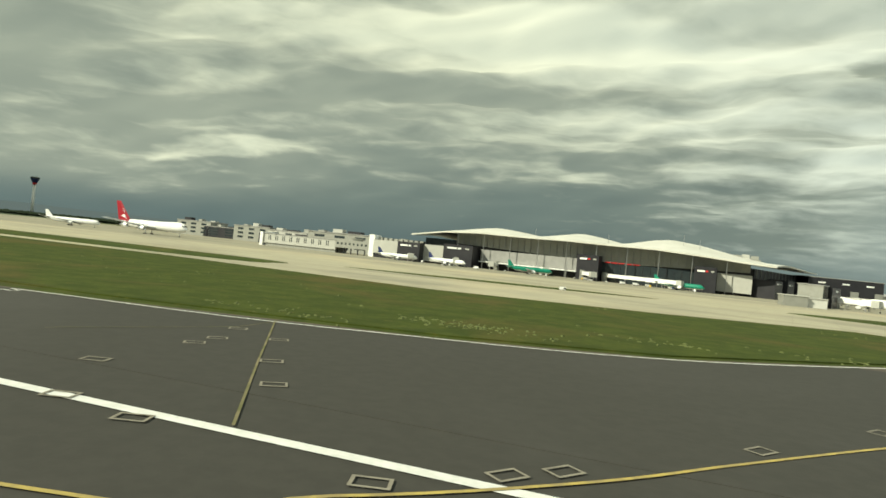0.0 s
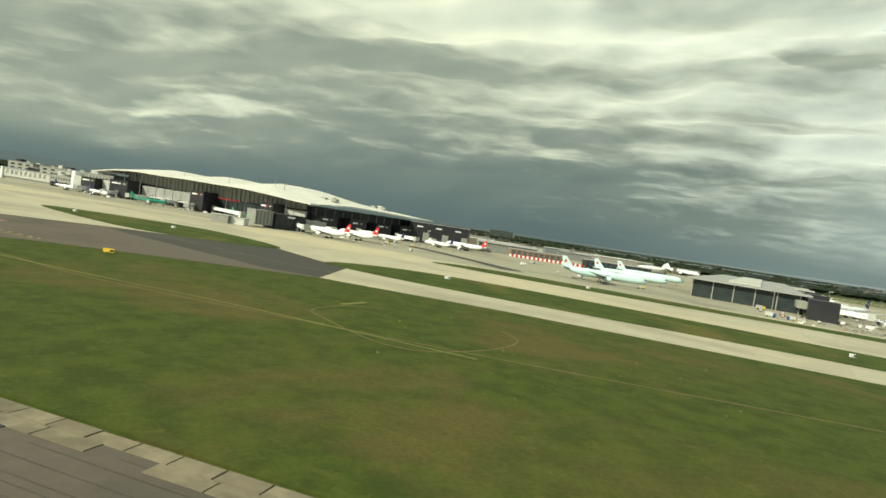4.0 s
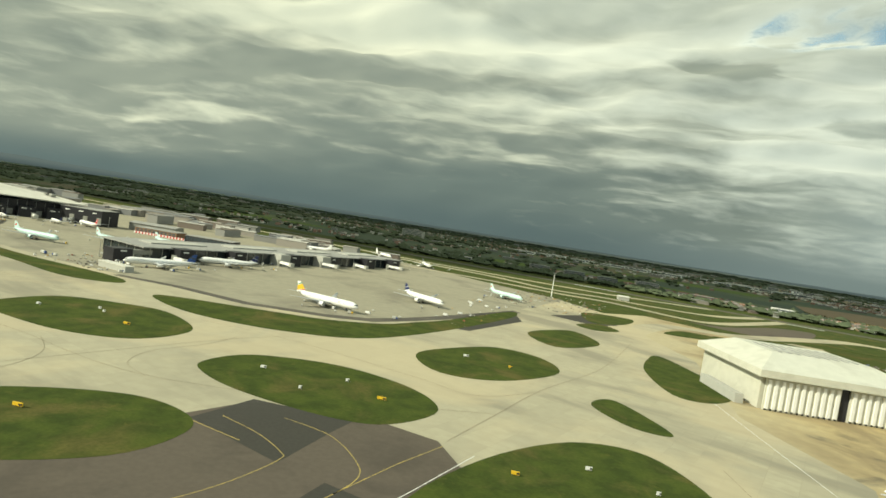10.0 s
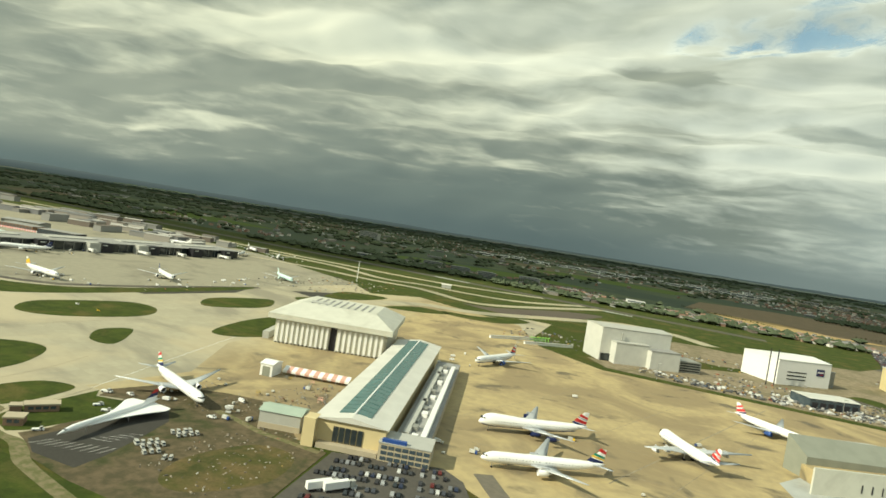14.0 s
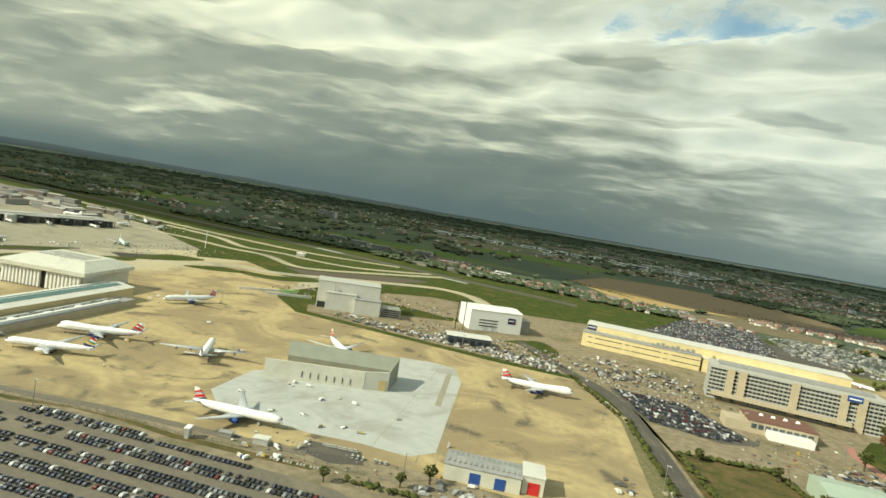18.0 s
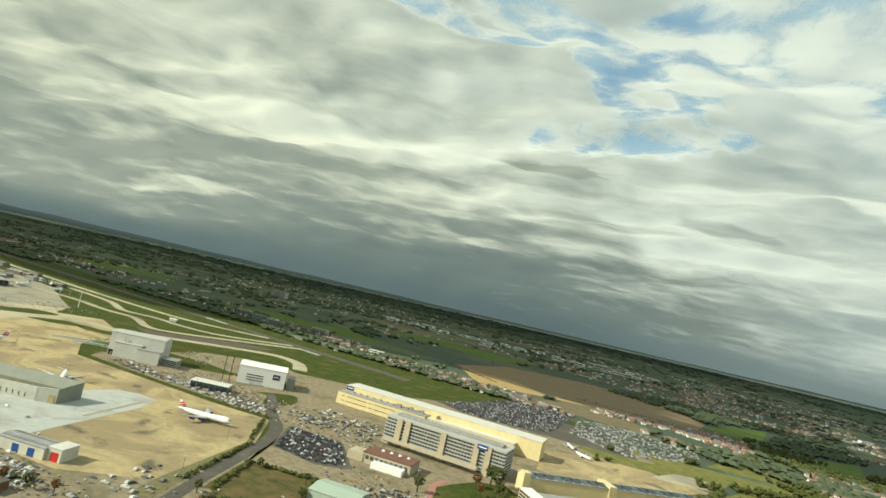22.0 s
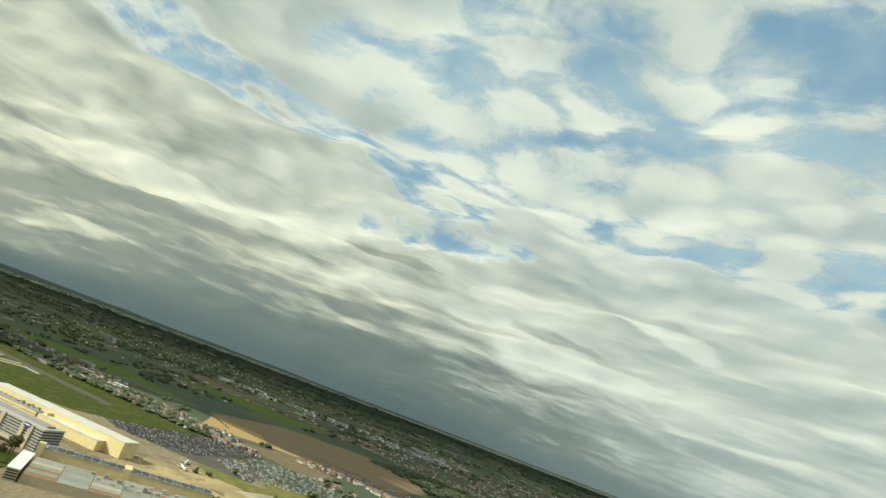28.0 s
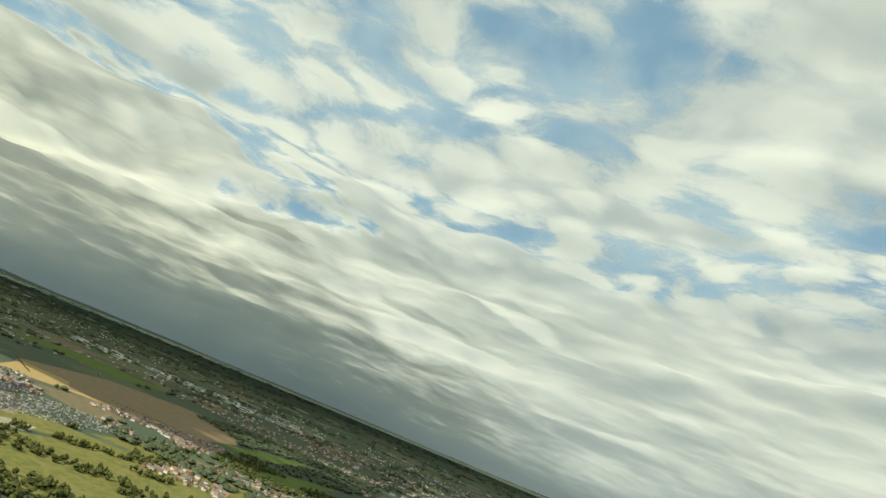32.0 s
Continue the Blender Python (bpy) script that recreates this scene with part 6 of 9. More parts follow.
def box_shed(name, label, p, heading, sx, sy, h, rise, wall, roof, category="shed", doors=(), windows=0, stripes=0):
    root = empty(name, pose(p[0], p[1], 0, 0, 0, heading), label, category)
    Geo().box(0, 0, 0, sx, sy, h).make("wall", wall, root)
    if rise:
        Geo().gable(0, 0, 0, sx, sy, h + 0.02, rise, 0, 0.25).make("roof", roof, root)
    else:
        Geo().box(0, 0, h, sx + 0.3, sy + 0.3, 0.25).make("roof", roof, root)
    for x, w, hh, m in doors:
        Geo().box(x, -sy / 2 - 0.02, 0, w, 0.12, hh).make("door", m, root)
    if windows:
        facade_windows(root, -sx / 2 + 0.4, sx / 2 - 0.4, -sy / 2 - 0.02, h * 0.35, h * 0.9, windows, 2 if h > 3 else 1, M_GLASS)
    for k in range(stripes):
        Geo().box(-sx / 2 + sx * (k + 0.5) / stripes, 0, h + 0.06 + (rise * 0.5 if rise else 0.2), sx / stripes * 0.35, sy * 0.7, 0.12).make("rooflight", M_ROOFGREY, root)
    return root


def half_hangar():
    """Nose-in hangar: low cream screen in front of a grey-green sloped hall."""
    A, B = Vector((535.6, 146.2)), Vector((568.4, 164.6))
    ang = math.degrees(math.atan2((B - A).y, (B - A).x))
    root = empty("nose_in_hangar", pose(A.x, A.y, 0, 0, 0, ang), "cream and grey-green half-open hangar with folded screen walls", "hangar")
    L = (B - A).length
    Geo().box(L * 0.40, 0.2, 0, L * 0.80, 0.5, 5.6).make("screen_wall", M_HANGAR, root)
    Geo().add([(L * 0.80, 0.0, 0), (L, 1.6, 0), (L, 1.6, 5.9), (L * 0.80, 0.0, 5.6), (L * 0.80, 0.5, 0), (L, 2.1, 0), (L, 2.1, 5.9), (L * 0.80, 0.5, 5.6)], [(0, 1, 2, 3), (5, 4, 7, 6), (3, 2, 6, 7), (1, 5, 6, 2)]).make("screen_wall", M_HANGAR, root)
    Geo().add([(L, 1.6, 0), (L + 3.0, 14, 0), (L + 3.0, 14, 7.4), (L, 1.6, 5.9), (L - 0.5, 1.8, 0), (L + 2.5, 14, 0), (L + 2.5, 14, 7.4), (L - 0.5, 1.8, 5.9)], [(0, 1, 2, 3), (5, 4, 7, 6), (3, 2, 6, 7), (1, 5, 6, 2)]).make("end_wall", M_OLIVE, root)
    Geo().box(L * 0.55, 5.2, 0, L * 0.86, 8.5, 3.2).make("inner_roof", M_TAN, root)
    hall = Geo()
    hall.add([(L * 0.14, 9, 0), (L + 1.5, 9, 0), (L + 1.5, 9, 4.4), (L * 0.14, 9, 5.0), (L * 0.12, 15, 0), (L + 3, 15, 0), (L + 3, 15, 7.4), (L * 0.12, 15, 8.2)], [(0, 1, 2, 3), (5, 4, 7, 6), (3, 2, 6, 7), (1, 5, 6, 2), (4, 0, 3, 7)])
    hall.make("sloped_hall", M_OLIVE, root)
    for k in range(7):
        Geo().box(L * (0.30 + 0.065 * k), -0.12, 1.4 - 0.08 * k, 0.22, 0.1, 1.7).make("slot_window", M_BLACKCLAD, root)


def tall_hangars():
    r = empty("silver_hangar", pose(476.9, 251.5, 0, 0, 0, 34), "tall silver-grey sheet metal hangar with stepped lower halls", "hangar")
    Geo().box(15.5, 8, 0, 31, 15, 13.6).make("main_hall", M_SILVER, r)
    Geo().gable(15.5, 8, 0, 31, 15, 13.6, 0.7, 0, 0.2).make("roof", M_PALECLAD, r)
    Geo().box(12, -1.5, 0, 15, 5, 8.4).make("step_hall", M_SILVER, r)
    Geo().box(12, -1.5, 8.4, 15.3, 5.3, 0.3).make("roof", M_PALECLAD, r)
    Geo().box(25, -2.5, 0, 13, 9, 7.2).make("step_hall", M_SILVER, r)
    Geo().box(25, -2.5, 7.2, 13.3, 9.3, 0.3).make("roof", M_ROOFGREY, r)
    Geo().box(37, -1, 0, 10, 10, 4.6).make("annex", M_GREYCLAD, r)
    for k in range(4):
        Geo().box(37, -6.06, 0.6 + 1.0 * k, 9, 0.1, 0.5).make("window_band", M_DARKGLASS, r)
    Geo().box(8.5, -0.2, 0, 0.5, 0.4, 12).make("pilaster", M_PALECLAD, r)
    Geo().box(3, 0.42, 0, 5, 0.2, 3.0).make("door", M_DARKGLASS, r)
    w = empty("white_hangar", pose(544.8, 289.4, 0, 0, 0, 38), "large white hangar with a navy sign panel", "hangar")
    Geo().box(14, 10, 0, 28, 20, 10.6).make("main_hall", M_WHITE, w)
    Geo().gable(14, 10, 0, 28, 20, 10.6, 1.1, 0, 0.2).make("roof", M_WHITE, w)
    sgn = Geo().box(22.5, -0.06, 5.0, 4.2, 0.12, 3.0).make("sign_panel", M_NAVY, w)
    Geo().box(22.5, -0.14, 6.4, 3.2, 0.06, 0.5).make("sign_bar", M_WHITE, sgn)
    Geo().box(23, -0.14, 5.6, 1.5, 0.06, 0.3).make("sign_bar", M_RED, sgn)
    for k in range(3):
        Geo().box(10, -0.05, 2.4 + 1.5 * k, 10, 0.1, 0.5).make("window_band", M_DARKGLASS, w)
    Geo().box(28.1, 10, 0, 0.25, 17, 8.8).make("dark_door", M_BLACKCLAD, w)
    for k in range(5):
        Geo().box(28.3, 3.4 + 3.3 * k, 0, 0.2, 0.5, 8.9).make("door_post", M_SILVER, w)
    Geo().box(31.6, 8, 0, 5, 10, 7).make("scaffold_bay", M_GREYCLAD, w)
    for x in (-4, -8):
        Geo().rod((x, -3, 0), (x, -3, 15), 0.22).make("steel_mast", M_BLACKCLAD, w)


def yellow_block():
    """Long pale-yellow maintenance building with a stepped front."""
    root = empty("maintenance_block", pose(596.6, 325.6, 0, 0, 0, 6.0), "very long pale yellow maintenance block with stepped roofs", "maintenance block")
    L = 124
    Geo().box(L / 2, 12, 0, L, 15, 10.2).make("rear_hall", M_YELLOWB, root)
    Geo().box(L / 2, 12, 10.2, L + 0.4, 15.4, 0.4).make("roof", M_ROOFWHITE, root)
    Geo().box(28, 0.5, 0, 58, 9, 7.0).make("front_block", M_YELLOWB, root)
    Geo().box(28, 0.5, 7.0, 58.4, 9.4, 0.3).make("roof", M_ROOFGREY, root)
    Geo().box(84, 1.0, 0, 52, 8, 6.4).make("front_block", M_YELLOWB, root)
    Geo().box(84, 1.0, 6.4, 52.4, 8.4, 0.3).make("roof", M_ROOFWHITE, root)
    for r, z in enumerate((2.2, 4.9)):
        for k in range(12):
            Geo().box(3 + 4.7 * k, -4.04, z, 4.3 if k % 4 else 2.2, 0.12, 0.34).make("window_band", M_DARKGLASS, root)
    for k in range(6):
        Geo().box(6 + 4.6 * k, 2.4, 7.3, 1.2, 2.6, 0.7).make("roof_monitor", M_PALECLAD, root)
    for k in range(9):
        Geo().box(34 + 2.4 * k, 0.6 + (k % 2), 7.3, 1.7, 2.0, 0.8 + 0.5 * (k % 3)).make("roof_unit", M_GREYCLAD, root)
    for k in range(14):
        Geo().box(4 + 8.6 * k, 20.5 + (k % 2) * 0.8, 0, 5.6, 3.6, 5.0 + (k % 3) * 0.7).make("rear_annex", M_ROOFWHITE, root)
    sg = Geo().box(2.6, 4.44, 7.6, 4.8, 0.14, 2.6).make("sign_panel", M_NAVY, root)
    Geo().box(2.6, 4.34, 8.8, 3.8, 0.06, 0.45).make("sign_bar", M_WHITE, sg)
    Geo().box(61, 4.2, 0, 3.2, 9, 8.6).make("stair_tower", M_YELLOWB, root)
    # multi-storey offices in front
    off = empty("office_block", pose(657.8, 275.6, 0, 0, 0, 4.0), "multi-storey concrete office block with banded windows and beige stair towers", "office block")
    W, D, H = 62.0, 15.0, 12.6
    Geo().box(W / 2, D / 2, 0, W, D, H).make("core", M_DARKGLASS, off)
    floors = 8
    for f in range(floors + 1):
        Geo().box(W / 2, D / 2, f * H / floors - 0.1 if f else 0.0, W + 0.7, D + 0.7, 0.62 if f < floors else 1.0).make("floor_band", M_PALECLAD, off)
    for x in (7.5, 12.0, 31.0, 48.0, 54.0):
        Geo().box(x, -0.5, 0, 2.8, 1.6, H + 0.8).make("stair_tower", M_BEIGE, off)
    for k in range(40):
        Geo().box(1 + 60 * k / 39, -0.32, 0.6, 0.18, 0.2, H - 1.0).make("mullion", M_PALECLAD, off)
    Geo().box(W / 2, D / 2, H + 1.0, W * 0.9, D * 0.4, 1.0).make("plant_room", M_ROOFGREY, off)
    Geo().box(W / 2, D * 0.8, H + 1.0, W * 0.8, 1.2, 0.6).make("roof_duct", M_PALEGREEN, off)
    bs = Geo().box(51, -1.35, H - 1.2, 5.2, 0.2, 2.2).make("blue_sign", M_BLUE, off)
    Geo().box(51, -1.5, H - 0.4, 4.0, 0.1, 0.5).make("sign_bar", M_WHITE, bs)
    Geo().box(W * 0.42, -3.2, 2.2, W * 0.8, 3.0, 1.2).make("walkway", M_BEIGE, off)
    low = empty("brick_canteen", pose(681, 244, 0, 0, 0, 10), "low brick building with a dark red roof and dishes", "building")
    Geo().box(0, 0, 0, 22, 13, 4.2).make("wall", M_BEIGE, low)
    Geo().box(0, 0, 4.2, 22.4, 13.4, 0.35).make("roof", M_REDROOF, low)
    Geo().box(-14, -2, 0, 8, 9, 3.4).make("wing", M_BEIGE, low)
    Geo().box(2, -9, 0, 14, 4.6, 2.4).make("white_shed", M_WHITE, low)
    for k in range(4):
        Geo().rod((-5 + 4 * k, 2, 4.5), (-5 + 4 * k, 2.2, 5.3), 0.9, 0.5, 10).make("roof_fan", M_WHITE, low)
    facade_windows(low, -10, 10, -6.54, 1.4, 3.6, 9, 1, M_GLASS)
    # second yellow hall further east
    h2 = empty("yellow_hangar", pose(731, 271.5, 0, 0, 0, 43.5), "long yellow hangar with dark sawtooth roof glazing", "hangar")
    Geo().box(50, 4.5, 0, 94, 10, 7.4).make("main_hall", M_YELLOWB, h2)
    Geo().box(50, 4.5, 7.4, 94.4, 10.4, 0.3).make("roof", M_ROOFGREY, h2)
    for k in range(20):
        if k != 9:
            Geo().gable(6 + 4.6 * k, 4.5, 0, 3.6, 9.0, 7.7, 0.9, 0.0).make("rooflight", M_DARKGLASS if k % 3 else M_GLASS, h2)
    Geo().box(47, 4.5, 0, 4.0, 11.0, 8.6).make("cross_wall", M_YELLOWB, h2)
    Geo().box(1.2, -1.2, 0, 3.4, 4.4, 10.2).make("corner_tower", M_YELLOWB, h2)
    fb = empty("factory_block", pose(737.5, 266, 0, 0, 0, 43.5), "broad low factory with glazed and rusty roof bays", "factory")
    Geo().box(46, -20, 0, 90, 36, 4.6).make("wall", M_BEIGE, fb)
    mats = (M_ROOFGREY, M_OLIVE, M_RUST, M_ROOFGREY, M_RUST, M_GREYCLAD, M_BEIGE, M_OLIVE)
    for r in range(7):
        for c in range(6):
            Geo().gable(8.5 + 15 * c, -4.6 - 5.1 * r, 0, 14.4, 4.8, 4.62, 0.7 + 0.25 * ((r + c) % 2)).make("roof_bay", mats[(r * 3 + c * (1 + r % 2)) % 8], fb)
    for k in range(14):
        Geo().box(30 + 3.4 * k, -8 - 2.0 * ((k * 5) % 9), 5.1, 2.2, 1.8, 1.2 + 0.5 * (k % 3)).make("roof_unit", M_PALECLAD if k % 2 else M_ROOFGREY, fb)
    of = empty("long_office", pose(737.5, 266, 0, 0, 0, 43.5), "long beige office range with white roof edge and window bands", "office")
    Geo().box(-3.2, -20, 0, 5.6, 37, 5.6).make("wall", M_BEIGE, of)
    Geo().box(-3.2, -20, 5.6, 6.0, 37.4, 0.35).make("roof", M_WHITE, of)
    for r in range(4):
        Geo().box(-6.04, -20, 0.7 + 1.25 * r, 0.1, 36, 0.62).make("window_band", M_DARKGLASS, of)
        Geo().box(-3.2, -38.54, 0.7 + 1.25 * r, 5.0, 0.1, 0.62).make("window_band", M_DARKGLASS, of)


terminal()
east_pier()
west_pier()
satellite()
hangar()
glass_roof_shed()
half_hangar()
tall_hangars()
yellow_block()
BR = [(along(-2, -6), T_ANG - 60, 12), (along(22, -7), T_ANG - 70, 10), (along(38, -2), T_ANG - 80, 12), (along(84, -3), T_ANG - 22, 24), (along(76, -7), T_ANG - 60, 9), (along(58, -2), T_ANG - 70, 11), ((46, 168), -40, 9), ((45, 183), -30, 10), ((50, 204), -24, 9), ((58, 222), -30, 12), ((66, 238), -60, 9)]
for p, h, n in BR:
    bridge_walkway(p, h, n)
for k, q in enumerate((8, 34, 62, 90, 116, 146)):
    a = radians(math.degrees(math.atan2(164, 28)))
    bridge_walkway((190 + math.cos(a) * q + math.sin(a) * 5, 171 + math.sin(a) * q - math.cos(a) * 5), math.degrees(a) - 100 + 16 * (k % 2), 9)
box_shed("white_kiosk", "pale grey cabin beside the terminal apron", (33.0, 149), 10, 5.0, 3, 2.2, 0, M_GREYCLAD, M_PALECLAD, "kiosk")
box_shed("white_kiosk", "low silver-grey cabin beside the apron", (37.5, 151), 10, 4.2, 3, 1.9, 0, M_SILVER, M_PALECLAD, "kiosk")
box_shed("freight_shed", "long pale grey shed at the edge of the apron", (207, 143.5), -6, 13, 3, 1.7, 0, M_PALECLAD, M_ROOFWHITE)
box_shed("flat_roofed_block", "low brown block behind a red and white striped barrier", (108, 258), 14, 24, 10, 3.2, 0, M_RUST, M_ROOFGREY, "building", windows=10)
box_shed("flat_roofed_block", "grey glazed building behind a striped barrier", (140, 262), 16, 26, 10, 3.4, 0, M_BLACKCLAD, M_ROOFGREY, "building", windows=12)
store = box_shed("store", "pale grey-green gabled store with a brown base", (438.6, 97.0), 18, 8.0, 5.2, 3.3, 0.7, M_PALECLAD, M_PALEGREEN)
for side in (-2.63, 2.63):
    Geo().box(0, side, 0, 8.1, 0.08, 1.1).make("plinth", M_BEIGE, store)
box_shed("red_door_shed", "white shed with blue doors and a striped roof", (613, 130), 17, 17, 8, 3.6, 0.5, M_HANGAR, M_ROOFGREY, doors=((-1.6, 2.4, 2.6, M_BLUE), (4.0, 2.4, 2.6, M_BLUE)), stripes=14)
box_shed("red_door_shed", "white flat-roofed bay with a red door", (623.4, 134.2), 17, 4.8, 7.6, 4.0, 0, M_HANGAR, M_ROOFWHITE, doors=((0.2, 2.6, 2.8, M_RED),))
box_shed("green_roof_shed", "pale green metal shed with a shallow roof", (694, 186), 12, 17, 14, 4.4, 1.0, M_PALEGREEN, M_PALEGREEN, doors=((4, 3, 2.4, M_WHITE),))
box_shed("blue_fronted_shed", "low shed with blue-grey roof and dark bays", (557, 258), 30, 20, 10, 3.6, 0.5, M_GLASS, M_SILVER, doors=tuple((-8 + 3.2 * k, 2.2, 2.4, M_BLACKCLAD) for k in range(6)))
box_shed("gate_house", "low brown brick building with a flat grey roof", (405.6, 72.0), 55, 5.2, 2.1, 1.2, 0, M_GATEBRICK, M_BEIGE, "gatehouse", windows=4)
box_shed("gate_house", "small brown brick gatehouse with a flat roof", (408.7, 65.4), 42, 2.8, 2.3, 1.3, 0, M_GATEBRICK, M_BEIGE, "gatehouse", windows=2)
box_shed("gate_house", "small brown brick hut beside the footpath", (403.8, 68.6), 50, 1.7, 1.5, 1.2, 0, M_GATEBRICK, M_BEIGE, "gatehouse")
box_shed("white_tent_store", "small white arched store on the apron", (414, 124), 10, 3.2, 5.0, 3.0, 0.6, M_WHITE, M_WHITE, "store", doors=((0, 2.0, 2.4, M_OLIVE),))

# ---- paint on the ground ----


def paint(name, label, material, build, z=0.0):
    g = Geo()
    build(g)
    tagged(g.make(name, material), label, "ground marking", kind="structure")


def line(g, pts, w, z):
    strip(g, pts, w, z)


def frame_box(g, x, y, sx, sy, turn, z, w=0.10):
    c, s = math.cos(turn), math.sin(turn)
    o = [(-sx / 2, -sy / 2), (sx / 2, -sy / 2), (sx / 2, sy / 2), (-sx / 2, sy / 2)]
    i = [(px * (1 - 2 * w / sx), py * (1 - 2 * w / sy)) for px, py in o]
    vs = [(x + c * px - s * py, y + s * px + c * py, z) for px, py in o + i]
    g.add(vs, [(k, (k + 1) % 4, 4 + (k + 1) % 4, 4 + k) for k in range(4)])


def cross(g, x, y, a, size, w, z):
    for t in (a + 0.45, a - 0.45):
        dx, dy = math.cos(t) * size / 2, math.sin(t) * size / 2
        strip(g, [(x - dx, y - dy), (x + dx, y + dy)], w, z)


paint("runway_edge_line", "solid white line along the runway edge", M_WHITELINE, lambda g: line(g, [(-500, 9.92), (1300, 9.92)], 0.34, 0.02))
paint("shoulder_line", "thin white line at the edge of the dark asphalt", M_WHITELINE, lambda g: line(g, curve_pts([(-500, 19.8), (-80, 20.6), (-26, 22.3), (-8, 25.6), (2, 29.6), (11, 36.4), (22, 46), (30, 54)]), 0.16, 0.03))


def lead_lines(g):
    line(g, curve_pts([(-30, 3.5), (-8, 6.2), (-4, 8.2), (-0.3, 11.2), (2.6, 14.2), (7, 18.6), (12, 23), (21, 32.5), (35, 46), (49, 55), (60, 56.6), (70, 55), (82, 53.6)]), 0.11, 0.032)
    line(g, [(19.2, 18.9), (24, 23), (30, 29), (41, 42), (59, 60)], 0.13, 0.032)
    line(g, [(19.2, 18.9), (24, 18.4), (33, 18.2), (43, 18.0), (56, 18.2)], 0.13, 0.032)
    for k in range(13):
        u = k / 13
        x, y = 20 + 24 * u, 18.7 - 0.6 * u
        line(g, [(x, y), (x + 0.25, y + 0.55)], 0.12, 0.034)
        x, y = 20 + 22 * u, 19.6 + 22 * u
        line(g, [(x, y), (x + 0.5, y - 0.3)], 0.12, 0.034)


paint("lead_off_line", "curved yellow lead-off lines with short barbs", M_YELLOWLINE, lead_lines)


paint("worn_track", "thin tan trench line worn across the grass", M_ROUGH, lambda g: (line(g, curve_pts([(84, 41.3), (97, 41.1), (109, 41.3), (119, 41.7), (140, 41.0)]), 0.24, 0.062), line(g, [(123.6, 52), (124.3, 56)], 0.5, 0.062)))


def exit_crosses(g):
    for k in range(4):
        cross(g, 24.9 + 11.1 * k, 21.5 + 10.4 * k, 0.78, 2.7, 0.15, 0.036)
    cross(g, 22.6, 20.6, 0.5, 2.2, 0.13, 0.036)
    cross(g, 247, 27.5, 0.3, 5.0, 0.5, 0.05)


paint("closed_cross", "white crosses painted on disused asphalt", M_WHITELINE, exit_crosses)


def light_boxes(g):
    for x, y, t in ((-11.3, 9.9, 0.3), (-9.0, 9.5, 0.3), (-3.7, 9.0, 0.25), (-1.8, 10.6, 0.9), (-0.9, 11.4, 0.9), (3.1, 15.5, 0.9), (6.9, 19.9, 0.9), (-8.5, 13.6, 0.55), (-10.2, 16.1, 0.55), (-12.2, 19.6, 0.55), (-13.6, 12.9, 0.3), (-13.7, 16.9, 0.6), (-13.8, 18.2, 0.6), (-14.7, 20.6, 0.5),
                    (10, 22, 0.9), (13, 25, 0.9), (15, 27, 0.9), (5, 8.7, 0.2), (17.2, 16.4, 0.1), (26, 14, 0.1), (28, 9.2, 0.1), (34, 20, 0.1), (41, 17, 0.1), (46, 8.8, 0.1), (52, 8.8, 0.1), (60, 8.8, 0.1)):
        frame_box(g, x, y, 0.70, 0.48, t, 0.037, 0.07)


paint("light_housing_frame", "pale square frames round flush runway lights", M_FADEDLINE, light_boxes)


def thin_seams(g):
    line(g, [(-15.2, 24), (-10.6, 16), (-7.2, 10.2)], 0.07, 0.034)
    line(g, [(-18.5, 15.4), (-15, 21), (-15, 24)], 0.05, 0.034)


def asphalt_seams(g):
    for k, y in enumerate((11.1, 12.0, 12.95, 13.8, 14.7, 15.45)):
        for n in range(9):
            x = 30 + 30 * n + 3 * k
            line(g, [(x, y), (x + 27, y + 0.04)], 0.03, 0.022)
    for k in range(5):
        line(g, [(70 + 9 * k, 44 + 6.5 * k), (96 + 10 * k, 60 + 5 * k)], 0.05, 0.03)


paint("asphalt_seam", "thin dark seams along the runway asphalt", M_SEAM, asphalt_seams)
paint("cable_seam", "thin pale cable seams across the asphalt", M_VERGE, thin_seams)


drain = empty("drain_edge", pose(0, 0, 0), "double row of pale worn concrete slabs along the runway shoulder", "drain", kind="structure")
rs = random.Random(8)
M_DRAIN = surface("drain_concrete", (0.255, 0.215, 0.145), 0.9, (0.170, 0.145, 0.098), 0.9, 0.8, (0.110, 0.098, 0.068), 0.35, 0.7, vary=0.45, spec=0.1)
for y, wide, long, name in ((15.55, 0.78, 2.35, "drain_slab"), (16.38, 0.80, 1.75, "kerb_slab")):
    one = Geo().box(0, 0, 0.0, long - 0.06, wide, 0.04, 0.0, 0.985).make(name, M_DRAIN, drain)
    one.location = (48, y, 0)
    for k in range(1, int(222 / long)):
        if rs.random() < 0.06:
            continue
        ob = new(name, one.data)
        ob.parent = drain
        ob.location = (48 + long * k, y + rs.uniform(-0.04, 0.04), rs.uniform(-0.014, 0.006))
        ob.rotation_euler = (0, 0, rs.uniform(-0.012, 0.012))
for k in range(16):
    Geo().box(52 + 13.4 * k + rs.uniform(-3, 3), 15.0, 0.0, 0.9, 0.28, 0.03).make("drain_grate", M_RUST if k % 2 else M_BLACKCLAD, drain)


